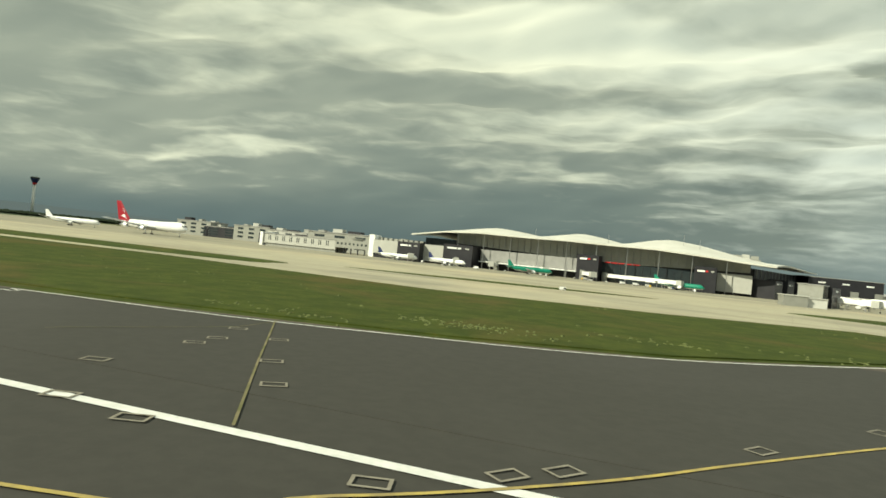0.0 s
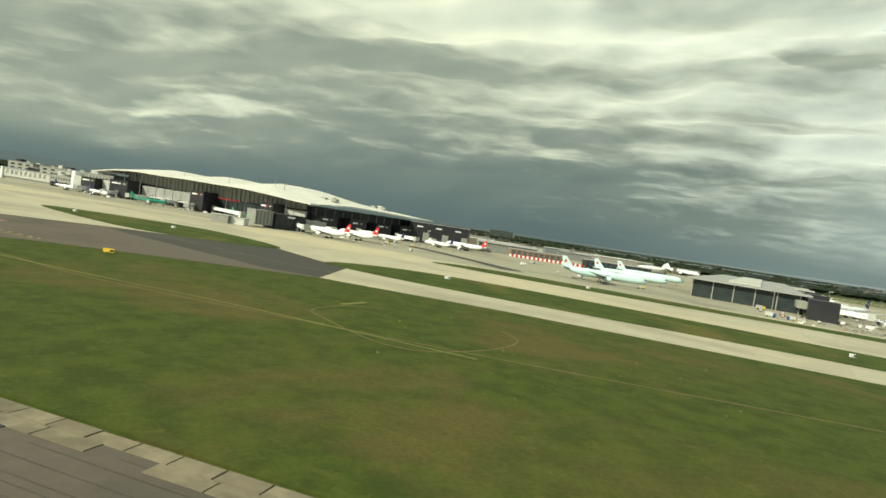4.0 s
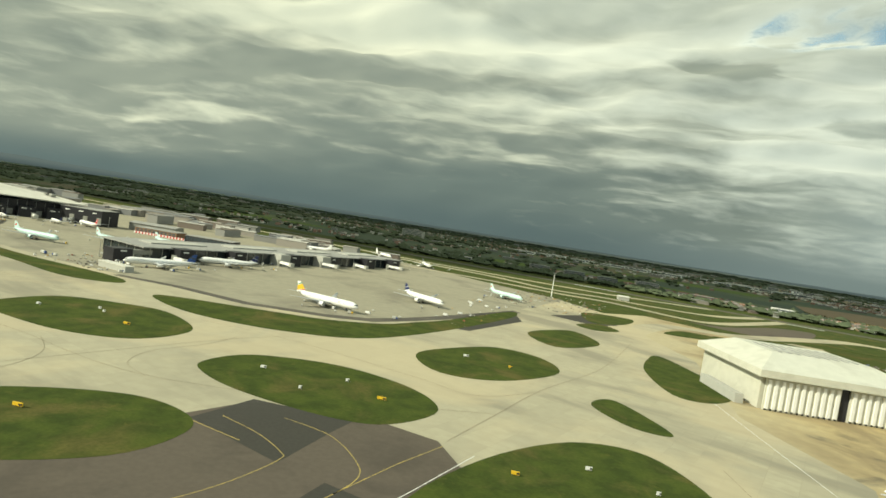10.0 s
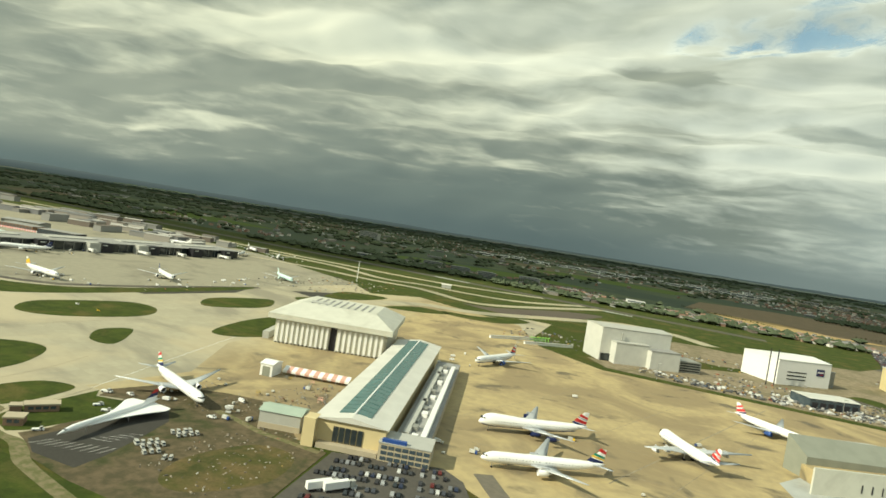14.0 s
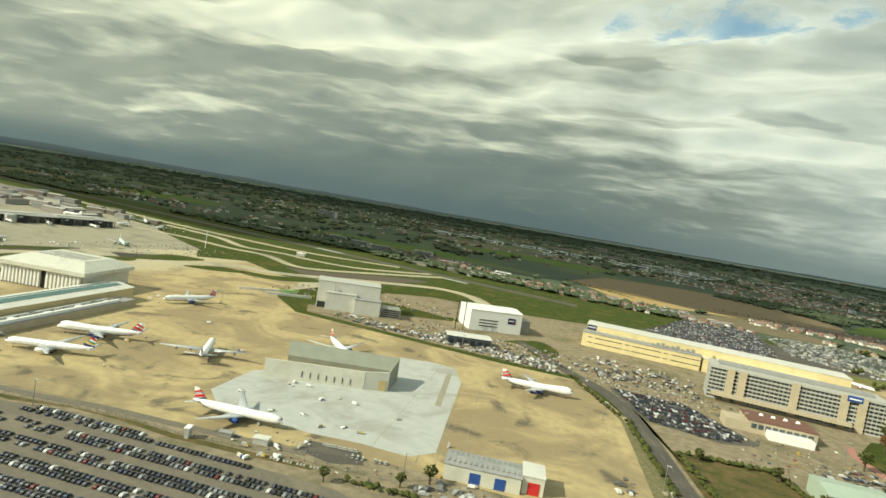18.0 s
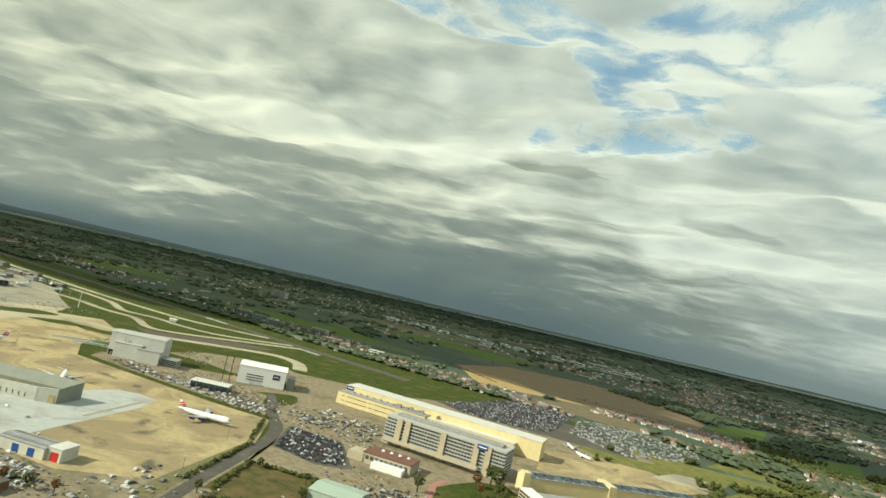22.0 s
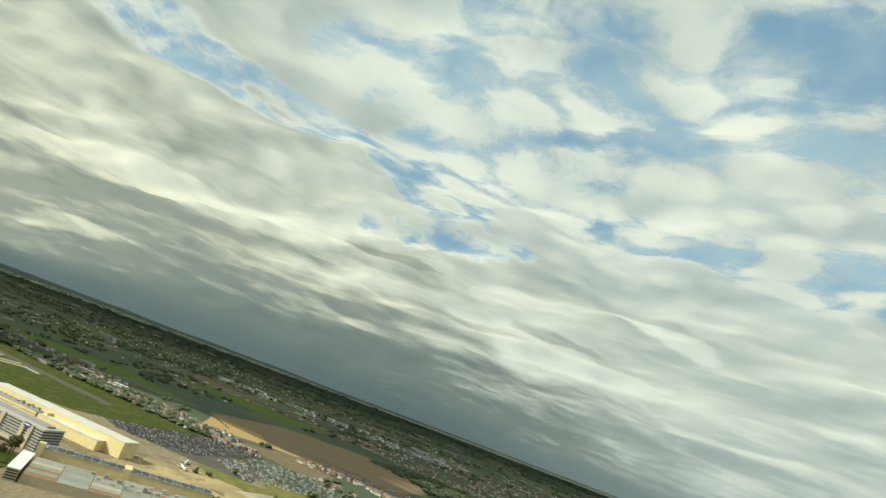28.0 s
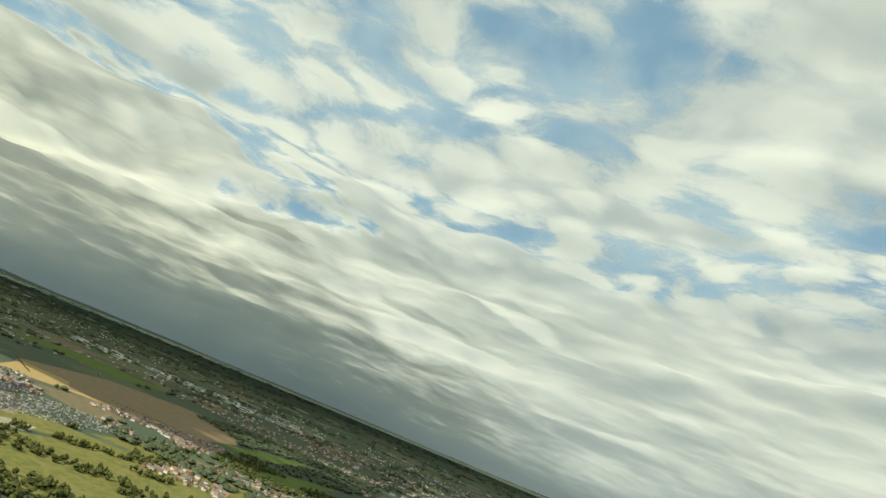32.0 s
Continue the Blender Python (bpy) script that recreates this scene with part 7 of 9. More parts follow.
tuft = Geo()
rt = random.Random(3)
for cx, cy, sx, sy, n in ((-18, 27, 4, 1.2, 40), (-8, 31.5, 4, 1.5, 110), (1.7, 35.5, 3, 1.6, 30), (19, 63, 3, 2, 16), (-3.5, 60, 3, 2, 16), (11, 39, 3, 1.6, 24), (-40, 40, 22, 12, 50), (128, 46, 26, 10, 60), (190, 40, 20, 12, 40)):
    for _ in range(n):
        q = rt.uniform(0.05, 0.16)
        tuft.box(rt.gauss(cx, sx * 0.6), rt.gauss(cy, sy * 0.6), 0.04, q * 2.0, q, q * 0.5, rt.uniform(0, 3), 0.5)
tagged(tuft.make("grass_tuft", surface("dry_grass", (0.110, 0.125, 0.045), 0.95, (0.080, 0.095, 0.030), 2.0, 0.6)), "pale dry tufts scattered in the mown grass", "tufts", kind="stuff")
paint("red_sign", "red and white mandatory ground signs", M_REDLINE, lambda g: [g.box(x, y, 0.0, 3.4, 1.3, 0.04, 0.5) for x, y in ((41, 60), (52, 57.5), (60, 64))])


def hold_lines(g):
    for (x0, y0), (x1, y1) in (((217, 51.4), (232, 50.6)), ((217, 40.6), (228, 40.6)), ((275, 54), (289.5, 52)), ((280, 43.4), (288, 43)), ((338, 52), (354, 50))):
        n = 22
        for k in range(n):
            if k % 2 == 0:
                a, b = k / n, (k + 1) / n
                line(g, [(x0 + (x1 - x0) * a, y0 + (y1 - y0) * a), (x0 + (x1 - x0) * b, y0 + (y1 - y0) * b)], 0.22, 0.066)
        line(g, [(x0, y0 - 0.45), (x1, y1 - 0.45)], 0.12, 0.066)


def crossing_lines(g):
    z = 0.045
    line(g, curve_pts([(322, 71.2), (330.0, 70.1), (336.5, 65.3), (339.2, 60.7), (338.5, 52.4), (337, 44)]), 0.12, z)
    line(g, [(339.0, 56), (341.0, 68.1), (343.3, 77.9)], 0.12, z)
    line(g, curve_pts([(316, 66), (322.9, 64.2), (328.3, 61.5), (329.8, 59.2), (329, 50), (326, 40)]), 0.12, z)
    line(g, [(337.4, 52.4), (353.6, 50.2)], 0.17, z)
    line(g, [(337.4, 51.8), (353.6, 49.6)], 0.10, z)
    line(g, [(314, 62), (323, 60.8)], 0.17, z)


paint("taxi_line", "yellow taxi lines on the brown asphalt crossing", M_YELLOWLINE, crossing_lines)
paint("edge_line", "white edge lines beside the asphalt crossing", M_WHITELINE, lambda g: (line(g, [(347.8, 77.4), (345.3, 61.9), (343.0, 49.5)], 0.12, 0.046), line(g, [(346.4, 57), (344.6, 49.6)], 0.10, 0.046)))
paint("grass_trench", "narrow brown trench and worn loop across the mown grass", M_TRENCH, lambda g: (line(g, curve_pts([(80, 43.6), (96, 41.5), (108, 40), (140, 42.5), (173, 46.5), (185, 45), (197, 44.3), (209, 42), (213.5, 39)]), 0.26, 0.060), line(g, curve_pts([(127, 54), (124.3, 52), (123.7, 46.5), (126.7, 43.6), (130.6, 40.9), (133.8, 39.4), (136.9, 40.3), (140, 45.6), (140.8, 51.3), (138.6, 55)]), 0.22, 0.064)))
EXIT_EDGE = curve_pts([(60, 58.6), (66, 56.9), (73, 55.7), (82, 54.7)], 10)
paint("exit_line", "pale yellow dashes along the runway exit", M_YELLOWLINE, lambda g: [line(g, [EXIT_EDGE[i], EXIT_EDGE[i + 1]], 0.30, 0.055) for i in range(0, len(EXIT_EDGE) - 1, 2)])
paint("hold_line", "yellow dashed holding lines across the taxiway", M_YELLOWLINE, hold_lines)


def centre_lines(g):
    z = 0.048
    line(g, curve_pts([(223, 20), (224, 40), (224, 50), (227, 70), (235, 122), (262, 268)]), 0.10, z)
    line(g, curve_pts([(-300, 76), (0, 80), (60, 84), (110, 76), (170, 74), (215, 73), (260, 74), (300, 72), (345, 98)]), 0.10, z)
    line(g, curve_pts([(60, 118), (120, 113), (180, 111), (225, 107), (250, 113)]), 0.10, z)
    line(g, curve_pts([(270, 74), (277, 69.5), (281, 64), (283, 56), (284, 40)]), 0.10, z)
    line(g, curve_pts([(287, 104), (288, 94), (286.5, 82), (290, 74), (297, 71)]), 0.10, z)
    line(g, curve_pts([(278, 48), (281, 66), (288, 103), (296, 122), (318, 180)]), 0.10, z)
    line(g, curve_pts([(343, 80), (345, 97), (348, 122), (356, 160), (360, 220)]), 0.12, z)
    line(g, curve_pts([(348, 120), (339, 106), (326, 108), (296, 112), (272, 110)]), 0.10, z)
    line(g, curve_pts([(380, 100), (384, 86), (385, 72), (384, 60)]), 0.10, z)


paint("taxi_centre_line", "worn brown-yellow taxiway centre lines", M_RUBBER, centre_lines)


def joints(g):
    for k in range(16):
        y = 140 + 9 * k
        line(g, [(215 + k * 1.6, y), (318 + 3 * k, y + 4)], 0.08, 0.034)
    for k in range(9):
        line(g, [(244 + 9 * k, 146), (258 + 9 * k, 282)], 0.07, 0.034)
    for k in range(9):
        x = 404 + 26 * k
        line(g, [(x, 112 + 1.6 * k), (x + 28, 196 + 3 * k)], 0.12, 0.038)
    for k in range(6):
        line(g, [(440 + 6 * k, 112 + 18 * k), (612 + 2 * k, 148 + 18 * k)], 0.10, 0.038)
    line(g, [(498, 118), (535, 226)], 0.30, 0.040)
    line(g, [(576, 196), (598, 126)], 0.35, 0.040)
    line(g, [(580, 198), (602, 128)], 0.25, 0.040)
    line(g, [(586, 200), (607, 131)], 0.18, 0.040)
    line(g, [(559, 158), (549, 128)], 0.14, 0.052)
    line(g, [(566, 210), (586, 126)], 0.10, 0.052)


paint("apron_joint", "dark joints between concrete apron bays", M_RUBBER, joints)
paint("apron_line", "white line across the hangar apron", M_WHITELINE, lambda g: (line(g, [(381, 150), (392, 112), (401, 82)], 0.14, 0.045), [line(g, [(417.0 + 1.25 * k, 62.2 + 0.5 * k), (418.0 + 1.15 * k, 65.4 + 0.5 * k)], 0.07, 0.052) for k in range(9)], [line(g, [(421.4 + 0.55 * k, 69.5 + 1.3 * k), (424.8 + 0.2 * k, 70.7 + 1.3 * k)], 0.07, 0.052) for k in range(5)]))
ROAD_C = curve_pts([((a[0] + b[0]) / 2, (a[1] + b[1]) / 2) for a, b in zip(ROAD_L, ROAD_R)], 6)
paint("road_marking", "white centre dashes on the approach road", M_FADEDLINE, lambda g: [line(g, [ROAD_C[i], ROAD_C[i + 1]], 0.10, 0.07) for i in range(2, len(ROAD_C) - 1, 2)])
slab("footpath", curve_pts([(386, 63.6), (392, 65.3), (398.2, 66.5), (400.5, 64.6), (405, 62.1), (410.2, 61.0), (415.2, 60.3), (419, 58.3), (425, 56), (450, 51)], 4) + curve_pts([(450, 53), (426, 58), (420.2, 60.4), (415.6, 62.4), (411.2, 62.2), (406.4, 63.4), (403.2, 65.6), (400.6, 68.6), (392, 67.2), (386, 65.2)], 4), 0.07, M_VERGE, "pale gravel track curving round the aircraft stand", "path")
slab("footpath", curve_pts([(398.9, 85.2), (400.3, 76.6), (400.4, 71), (400.2, 67.8)], 4) + curve_pts([(401.4, 67.6), (402.0, 71), (401.9, 76.8), (400.2, 86)], 4), 0.068, M_CONCRETE, "narrow pale concrete path to the gatehouses", "path")

# ---- airfield signs, barriers, ground equipment ----


def sign_board(p, heading, w, material, label):
    r = empty("airfield_sign", pose(p[0], p[1], 0.05, 0, 0, heading), label, "sign", "airfield signs")
    w *= 0.68
    Geo().box(0, 0, 0.14, w, 0.16, 0.42).make("panel", material, r)
    Geo().box(w * 0.3, -0.09, 0.22, w * 0.34, 0.03, 0.24).make("plain_bar", M_BLACKCLAD, r)
    for s in (-0.35, 0.35):
        Geo().rod((s * w, 0, 0), (s * w, 0, 0.2), 0.05).make("leg", M_STEEL, r)


for p, w in (((22.2, 56.2), 2.0), ((68.5, 55.5), 2.8), ((92.6, 54.2), 2.0), ((204, 50.6), 1.6), ((207, 52), 2.4), ((207, 41), 2.0), ((236, 41), 1.6), ((241, 51), 2.4), ((265.2, 51.2), 2.6), ((265.2, 41.0), 2.0), ((298, 51), 2.0), ((294, 41), 1.4), ((269, 92.5), 2.0), ((328, 89.4), 2.2), ((338, 135), 1.2), ((354, 75), 1.6)):
    sign_board(p, 12, w, M_YELLOW, "yellow airfield guidance sign on short legs")
for p, w in (((-10, 92), 1.4), ((36, 98), 1.2), ((60, 100), 1.2), ((120, 96), 1.4), ((140, 131), 1.4), ((247, 90), 1.2), ((258, 96.5), 0.9), ((255, 98), 0.9), ((305, 89), 1.5), ((327, 136), 1.8), ((316, 84), 0.8), ((319, 94), 0.8), ((362, 84), 1.3), ((371, 82), 0.8), ((176, 88), 1.0)):
    sign_board(p, 20, w, M_WHITE, "small white airfield marker board in the grass")


# old hardstand in the broad island, with a row of lamps along its end and a trench
slab("old_hardstand", [(238, 38.8), (247.2, 47.5), (253.8, 42.4), (245, 33.5)], 0.056, M_OLDASPH, "worn brown hardstand set in the grass island", "hardstand")
bar = empty("light_bar", pose(247.2, 47.3, 0.05, 0, 0, -37.7), "row of white lamps on yellow stakes beside the hardstand", "lamps")
lamp = Geo().rod((0, 0, 0), (0, 0, 0.32), 0.13, 0.10, 8).make("lamp", M_WHITE, bar)
for k in range(1, 11):
    ob = new("lamp", lamp.data)
    ob.parent = bar
    ob.location = (0.8 * k, 0, 0)
for k in range(11):
    Geo().box(0.8 * k, -0.75, 0.0, 0.16, 0.95, 0.07).make("stake", M_YELLOW, bar)
paint("trench_line", "pale filled trench across the grass island", M_TAN, lambda g: line(g, curve_pts([(254.1, 42.0), (257, 41.7), (260, 41.8), (266, 42.1), (270.5, 42.4)]), 0.20, 0.062))
paint("chevron_marker", "yellow painted frame lying in the grass", M_YELLOWLINE, lambda g: (frame_box(g, 261.9, 42.9, 1.3, 0.9, 0.5, 0.064, 0.16), frame_box(g, 262.6, 43.5, 0.8, 0.7, 0.9, 0.068, 0.14)))


def patch_plates(g):
    for x, y, a in ((243.4, 53.3, 0.3), (250.0, 54.6, 0.2), (254.5, 55.5, 0.9), (258.9, 49.6, 0.1), (264.0, 44.0, 0.6), (270.6, 55.2, 0.3), (271.8, 53.0, 0.4), (271.9, 50.8, 0.4), (271.0, 45.0, 0.2), (270.0, 42.0, 0.3)):
        frame_box(g, x, y, 0.9, 0.55, a, 0.062, 0.12)


paint("cover_frame", "pale concrete frames of covers in the grass", M_FADEDLINE, patch_plates)


def barrier_wall(p, heading, n):
    r = empty("striped_barrier", pose(p[0], p[1], 0.03, 0, 0, heading), "row of red and white striped construction barriers", "barrier")
    for k in range(n):
        Geo().box(k * 0.9, 0, 0, 0.86, 0.35, 1.1).make("barrier_block", M_RED if k % 2 else M_WHITE, r)


barrier_wall((98, 250), 14, 34)
barrier_wall((128, 258), 14, 30)
M_PINK = surface("faded_red_canvas", (0.60, 0.36, 0.28), 0.8, (0.54, 0.33, 0.26), 1.0, 0.5)
M_STANDYELLOW = surface("faded_yellow_paint", (0.46, 0.32, 0.08), 0.6, (0.34, 0.25, 0.10), 1.0, 0.6)
awning = empty("striped_awning", pose(415.6, 128.0, 0.03, 0, 0, 16), "low awning striped in faded red and white canvas", "awning")
for k in range(15):
    m = M_PINK if k % 2 else M_WHITE
    x0, x1 = 1.15 * k, 1.15 * k + 1.15
    Geo().add([(x0, -2.4, 1.25), (x1, -2.4, 1.25), (x1, 0, 1.95), (x0, 0, 1.95), (x1, 1.6, 1.5), (x0, 1.6, 1.5), (x0, -2.4, 0.75), (x1, -2.4, 0.75)], [(0, 1, 2, 3), (3, 2, 4, 5), (6, 7, 1, 0)]).make("canvas_strip", m, awning)
    if k % 3 == 0:
        for y in (-2.3, 1.5):
            Geo().rod((x0 + 0.1, y, 0), (x0 + 0.1, y, 1.25), 0.06, n=6).make("leg", M_STEEL, awning)


def access_stand(label, material):
    """Stepped working platform on castors."""
    r = empty("access_stand", Matrix.Identity(4), label, "access stand", "access stands")
    Geo().box(0, 0, 1.0, 1.5, 0.8, 0.08).make("platform", material, r)
    for x in (-0.7, 0.7):
        for y in (-0.35, 0.35):
            Geo().rod((x, y, 0), (x, y, 1.6), 0.05, n=6).make("leg", material, r)
    for y in (-0.35, 0.35):
        Geo().rod((-0.7, y, 1.6), (0.7, y, 1.6), 0.04, n=6).make("handrail", material, r)
    Geo().add([(0.75, -0.3, 1.0), (1.5, -0.3, 0.0), (1.5, 0.3, 0.0), (0.75, 0.3, 1.0), (0.85, -0.3, 1.0), (1.6, -0.3, 0.0), (1.6, 0.3, 0.0), (0.85, 0.3, 1.0)], [(3, 2, 1, 0), (4, 5, 6, 7), (0, 1, 5, 4), (2, 3, 7, 6)]).make("steps", M_STEEL, r)
    return r


stands = [access_stand("faded yellow steel access stand by the workshop", M_STANDYELLOW), access_stand("brown steel access stand by the awning", M_RUST), access_stand("faded red steel access stand by the awning", M_PINK), access_stand("grey steel access stand by the workshop", M_GREYCLAD)]
ra = random.Random(31)
for i in range(22):
    k = i if i < 4 else ra.choice((0, 1, 2, 3, 3))
    p = (ra.uniform(418, 436), ra.uniform(120.5, 126.0)) if i % 2 else (ra.uniform(423, 440), ra.uniform(107, 118))
    m = pose(p[0], p[1], 0.04, 0, 0, ra.choice((16, 106, 196)) + ra.uniform(-20, 20)) @ Matrix.Scale(ra.uniform(0.6, 0.95), 4)
    if i < 4:
        stands[k].matrix_world = m
    else:
        copy_thing(stands[k], m)

mast = empty("floodlight_mast", pose(309, 342, 0), "tall slim floodlight mast on the apron", "mast")
Geo().rod((0, 0, 0), (0, 0, 13), 0.28, 0.14).make("pole", M_WHITE, mast)
Geo().box(0, 0, 13, 1.6, 1.6, 0.3).make("lamp_ring", M_STEEL, mast)
for p in ((180, 160), (204, 210), (212, 280), (82, 190), (90, 240), (-20, 188), (20, 198), (452, 214), (500, 236), (560, 244), (628, 200), (650, 158), (640, 232), (670, 236), (700, 232), (720, 205), (690, 160), (600, 116), (520, 88)):
    m = empty("lamp_mast", pose(p[0], p[1], 0), "grey lamp post with a flat head", "lamp post", "lamp posts")
    Geo().rod((0, 0, 0), (0, 0, 6.2), 0.12, 0.07).make("pole", M_STEEL, m)
    Geo().box(0.4, 0, 6.1, 1.2, 0.3, 0.18).make("lamp_head", M_PALECLAD, m)


def truck(label, cab, box):
    r = empty("service_truck", Matrix.Identity(4), label, "truck", "service trucks")
    Geo().box(0.95, 0, 0.2, 0.7, 0.9, 0.85).make("cab", cab, r)
    Geo().box(1.31, 0, 0.6, 0.04, 0.8, 0.35).make("windscreen", M_DARKGLASS, r)
    Geo().box(-0.35, 0, 0.3, 1.8, 0.92, 1.0).make("cargo_box", box, r)
    for x in (-0.8, 0.9):
        for y in (-0.42, 0.42):
            Geo().rod((x, y - 0.07, 0.19), (x, y + 0.07, 0.19), 0.19, n=10).make("wheel", M_TYRE, r)
    return r


def dolly(label):
    r = empty("baggage_dolly", Matrix.Identity(4), label, "baggage cart", "baggage carts")
    Geo().box(0, 0, 0.18, 1.1, 0.6, 0.1).make("bed", M_STEEL, r)
    Geo().box(0, 0, 0.28, 1.0, 0.56, 0.5).make("container", M_SILVER, r)
    for x in (-0.4, 0.4):
        Geo().rod((x, -0.32, 0.1), (x, 0.32, 0.1), 0.1, n=8).make("axle", M_TYRE, r)
    return r


def steps_car(label):
    r = empty("passenger_steps", Matrix.Identity(4), label, "passenger steps", "passenger steps")
    Geo().box(0, 0, 0.15, 1.6, 0.8, 0.4).make("chassis", M_WHITE, r)
    Geo().add([(-0.9, -0.35, 0.5), (1.1, -0.35, 1.9), (1.1, 0.35, 1.9), (-0.9, 0.35, 0.5), (-0.9, -0.35, 0.35), (1.1, -0.35, 1.7), (1.1, 0.35, 1.7), (-0.9, 0.35, 0.35)], [(0, 1, 2, 3), (7, 6, 5, 4), (0, 4, 5, 1), (2, 6, 7, 3), (1, 5, 6, 2), (0, 3, 7, 4)]).make("stair", M_PALECLAD, r)
    for y in (-0.37, 0.37):
        Geo().rod((-0.9, y, 1.0), (1.1, y, 2.4), 0.05).make("handrail", M_STEEL, r)
    for x in (-0.5, 0.5):
        Geo().rod((x, -0.45, 0.14), (x, 0.45, 0.14), 0.14, n=8).make("axle", M_TYRE, r)
    return r


kit = [truck("white box truck parked on the apron", M_WHITE, M_WHITE), truck("white and yellow service truck on the apron", M_YELLOW, M_PALECLAD), truck("grey and blue service truck on the apron", M_BLUE, M_SILVER), dolly("grey baggage cart with a metal container"), steps_car("white mobile passenger steps")]
rng = random.Random(5)
ZONES = [((176, 214), (136, 164), 26), ((198, 216), (160, 240), 18), ((266, 296), (152, 172), 14), ((290, 308), (186, 300), 22), ((-80, 60), (186, 204), 30), ((60, 88), (160, 236), 18), ((110, 160), (168, 230), 14), ((404, 430), (108, 128), 5), ((462, 520), (112, 190), 7), ((536, 600), (112, 150), 14), ((436, 446), (170, 210), 8), ((424, 446), (92, 104), 6), ((408, 430), (90, 102), 6), ((560, 576), (100, 116), 14), ((464, 480), (104, 116), 6), ((608, 640), (110, 124), 16), ((200, 240), (330, 420), 14)]
first = set()
for (x0, x1), (y0, y1), n in ZONES:
    for _ in range(n):
        k = rng.choice((0, 0, 1, 2, 3, 3, 3, 4))
        x, y = rng.uniform(x0, x1), rng.uniform(y0, y1)
        if x0 == -80:
            y = along((x + 78) / 134 * 130, rng.uniform(-22, -9))[1]
        m = pose(x, y, 0.05, 0, 0, rng.choice((0, 90, 15, 195, 105)) + rng.uniform(-15, 15)) @ Matrix.Scale(0.78, 4)
        if k in first:
            copy_thing(kit[k], m)
        else:
            kit[k].matrix_world = m
            first.add(k)

# heaps of parked equipment, containers and rubble, too many to count
g1, g2 = Geo(), Geo()
for (x0, x1), (y0, y1), n, size in (((291, 340), (266, 345), 230, 0.8), ((292, 316), (176, 300), 70, 0.5), ((178, 206), (136, 158), 80, 0.7), ((424, 446), (108, 124), 34, 0.45), ((490, 600), (244, 256), 260, 0.9), ((520, 600), (250, 282), 300, 1.0), ((612, 668), (246, 268), 160, 0.9), ((604, 650), (108, 126), 130, 0.8), ((668, 720), (170, 230), 160, 0.9), ((432, 450), (70, 92), 14, 0.4), ((408, 440), (92, 106), 12, 0.4), ((565, 605), (106, 122), 60, 0.55), ((690, 760), (150, 240), 140, 0.9), ((596, 720), (345, 372), 200, 1.5), ((430, 470), (262, 300), 90, 1.0), ((470, 560), (296, 330), 120, 1.2), ((545, 602), (248, 284), 260, 0.75), ((606, 662), (252, 300), 240, 0.8), ((668, 730), (150, 236), 240, 0.7), ((640, 700), (118, 160), 110, 0.8), ((600, 660), (84, 124), 140, 0.7)):
    for _ in range(n):
        s = size * rng.uniform(0.25, 0.75)
        bx, by = rng.uniform(x0, x1), rng.uniform(y0, y1)
        if 655 < x0 and (704 < bx < 748 and 206 < by < 276 or 652 < bx < 692 and 150 < by < 198):
            continue
        (g1 if rng.random() < 0.75 else g2).box(bx, by, 0.0, s * rng.uniform(0.7, 2.2), s, s * rng.uniform(0.4, 1.0), rng.uniform(0, 3.1))
for x0, x1, y0, y1, n in ((434, 450, 66, 88, 130), (406, 440, 92, 107, 120), (424, 446, 108, 124, 120), (436, 452, 92, 98, 60)):
    for _ in range(n):
        s = rng.uniform(0.08, 0.30)
        g2.box(rng.uniform(x0, x1), rng.uniform(y0, y1), 0.03, s * rng.uniform(1, 2.6), s, s * rng.uniform(0.3, 0.8), rng.uniform(0, 3.1), 0.7)
tagged(g1.make("ground_equipment", M_CLUTTER), "scattered pale and coloured ground equipment and containers", "equipment", kind="stuff")
tagged(g2.make("rubble_heap", M_RUBBLE), "grey and tan heaps of rubble and stored material", "rubble", kind="stuff")

# lime green steel frame and white ducting by the far apron
lf = empty("green_steel_frame", pose(446, 262, 0, 0, 0, 40), "lime green steel lifting frame lying on the apron", "frame")
for k in range(7):
    Geo().rod((k * 1.4, 0, 0.0), (k * 1.4 + 1.2, 2.2, 1.6), 0.16).make("strut", M_LIME, lf)
Geo().rod((-0.5, 1, 1.2), (9.5, 1, 1.6), 0.2).make("boom", M_LIME, lf)
for p, a, n in (((432, 246), 52, 30), ((446, 250), 44, 24)):
    d = empty("white_blast_wall", pose(p[0], p[1], 0, 0, 0, a), "long low white wall of ducting and panels", "wall")
    Geo().box(n / 2, 0, 0, n, 1.1, 1.0).make("wall_panel", M_WHITE, d)
    Geo().box(n / 2, 0, 1.0, n, 1.4, 0.2).make("cap", M_PALECLAD, d)

# ---- cars ----


def car_mesh(g, x, y, a, q=1.0):
    """Body with bonnet, cabin and boot in one closed shell."""
    c, s = math.cos(a), math.sin(a)
    prof = [(-0.84, 0.10), (-0.84, 0.33), (-0.62, 0.38), (-0.40, 0.56), (0.16, 0.56), (0.42, 0.36), (0.80, 0.29), (0.84, 0.10)]
    n = len(prof)
    vs = []
    for side in (-1, 1):
        for px, pz in prof:
            w = 0.33 if pz < 0.4 else 0.27
            vs.append((x + q * (c * px - s * side * w), y + q * (s * px + c * side * w), pz * q + 0.02))
    fs = [tuple(range(n)), tuple(range(2 * n - 1, n - 1, -1))] + [(i, n + i, n + (i + 1) % n, (i + 1) % n) for i in range(n)]
    g.add(vs, fs)


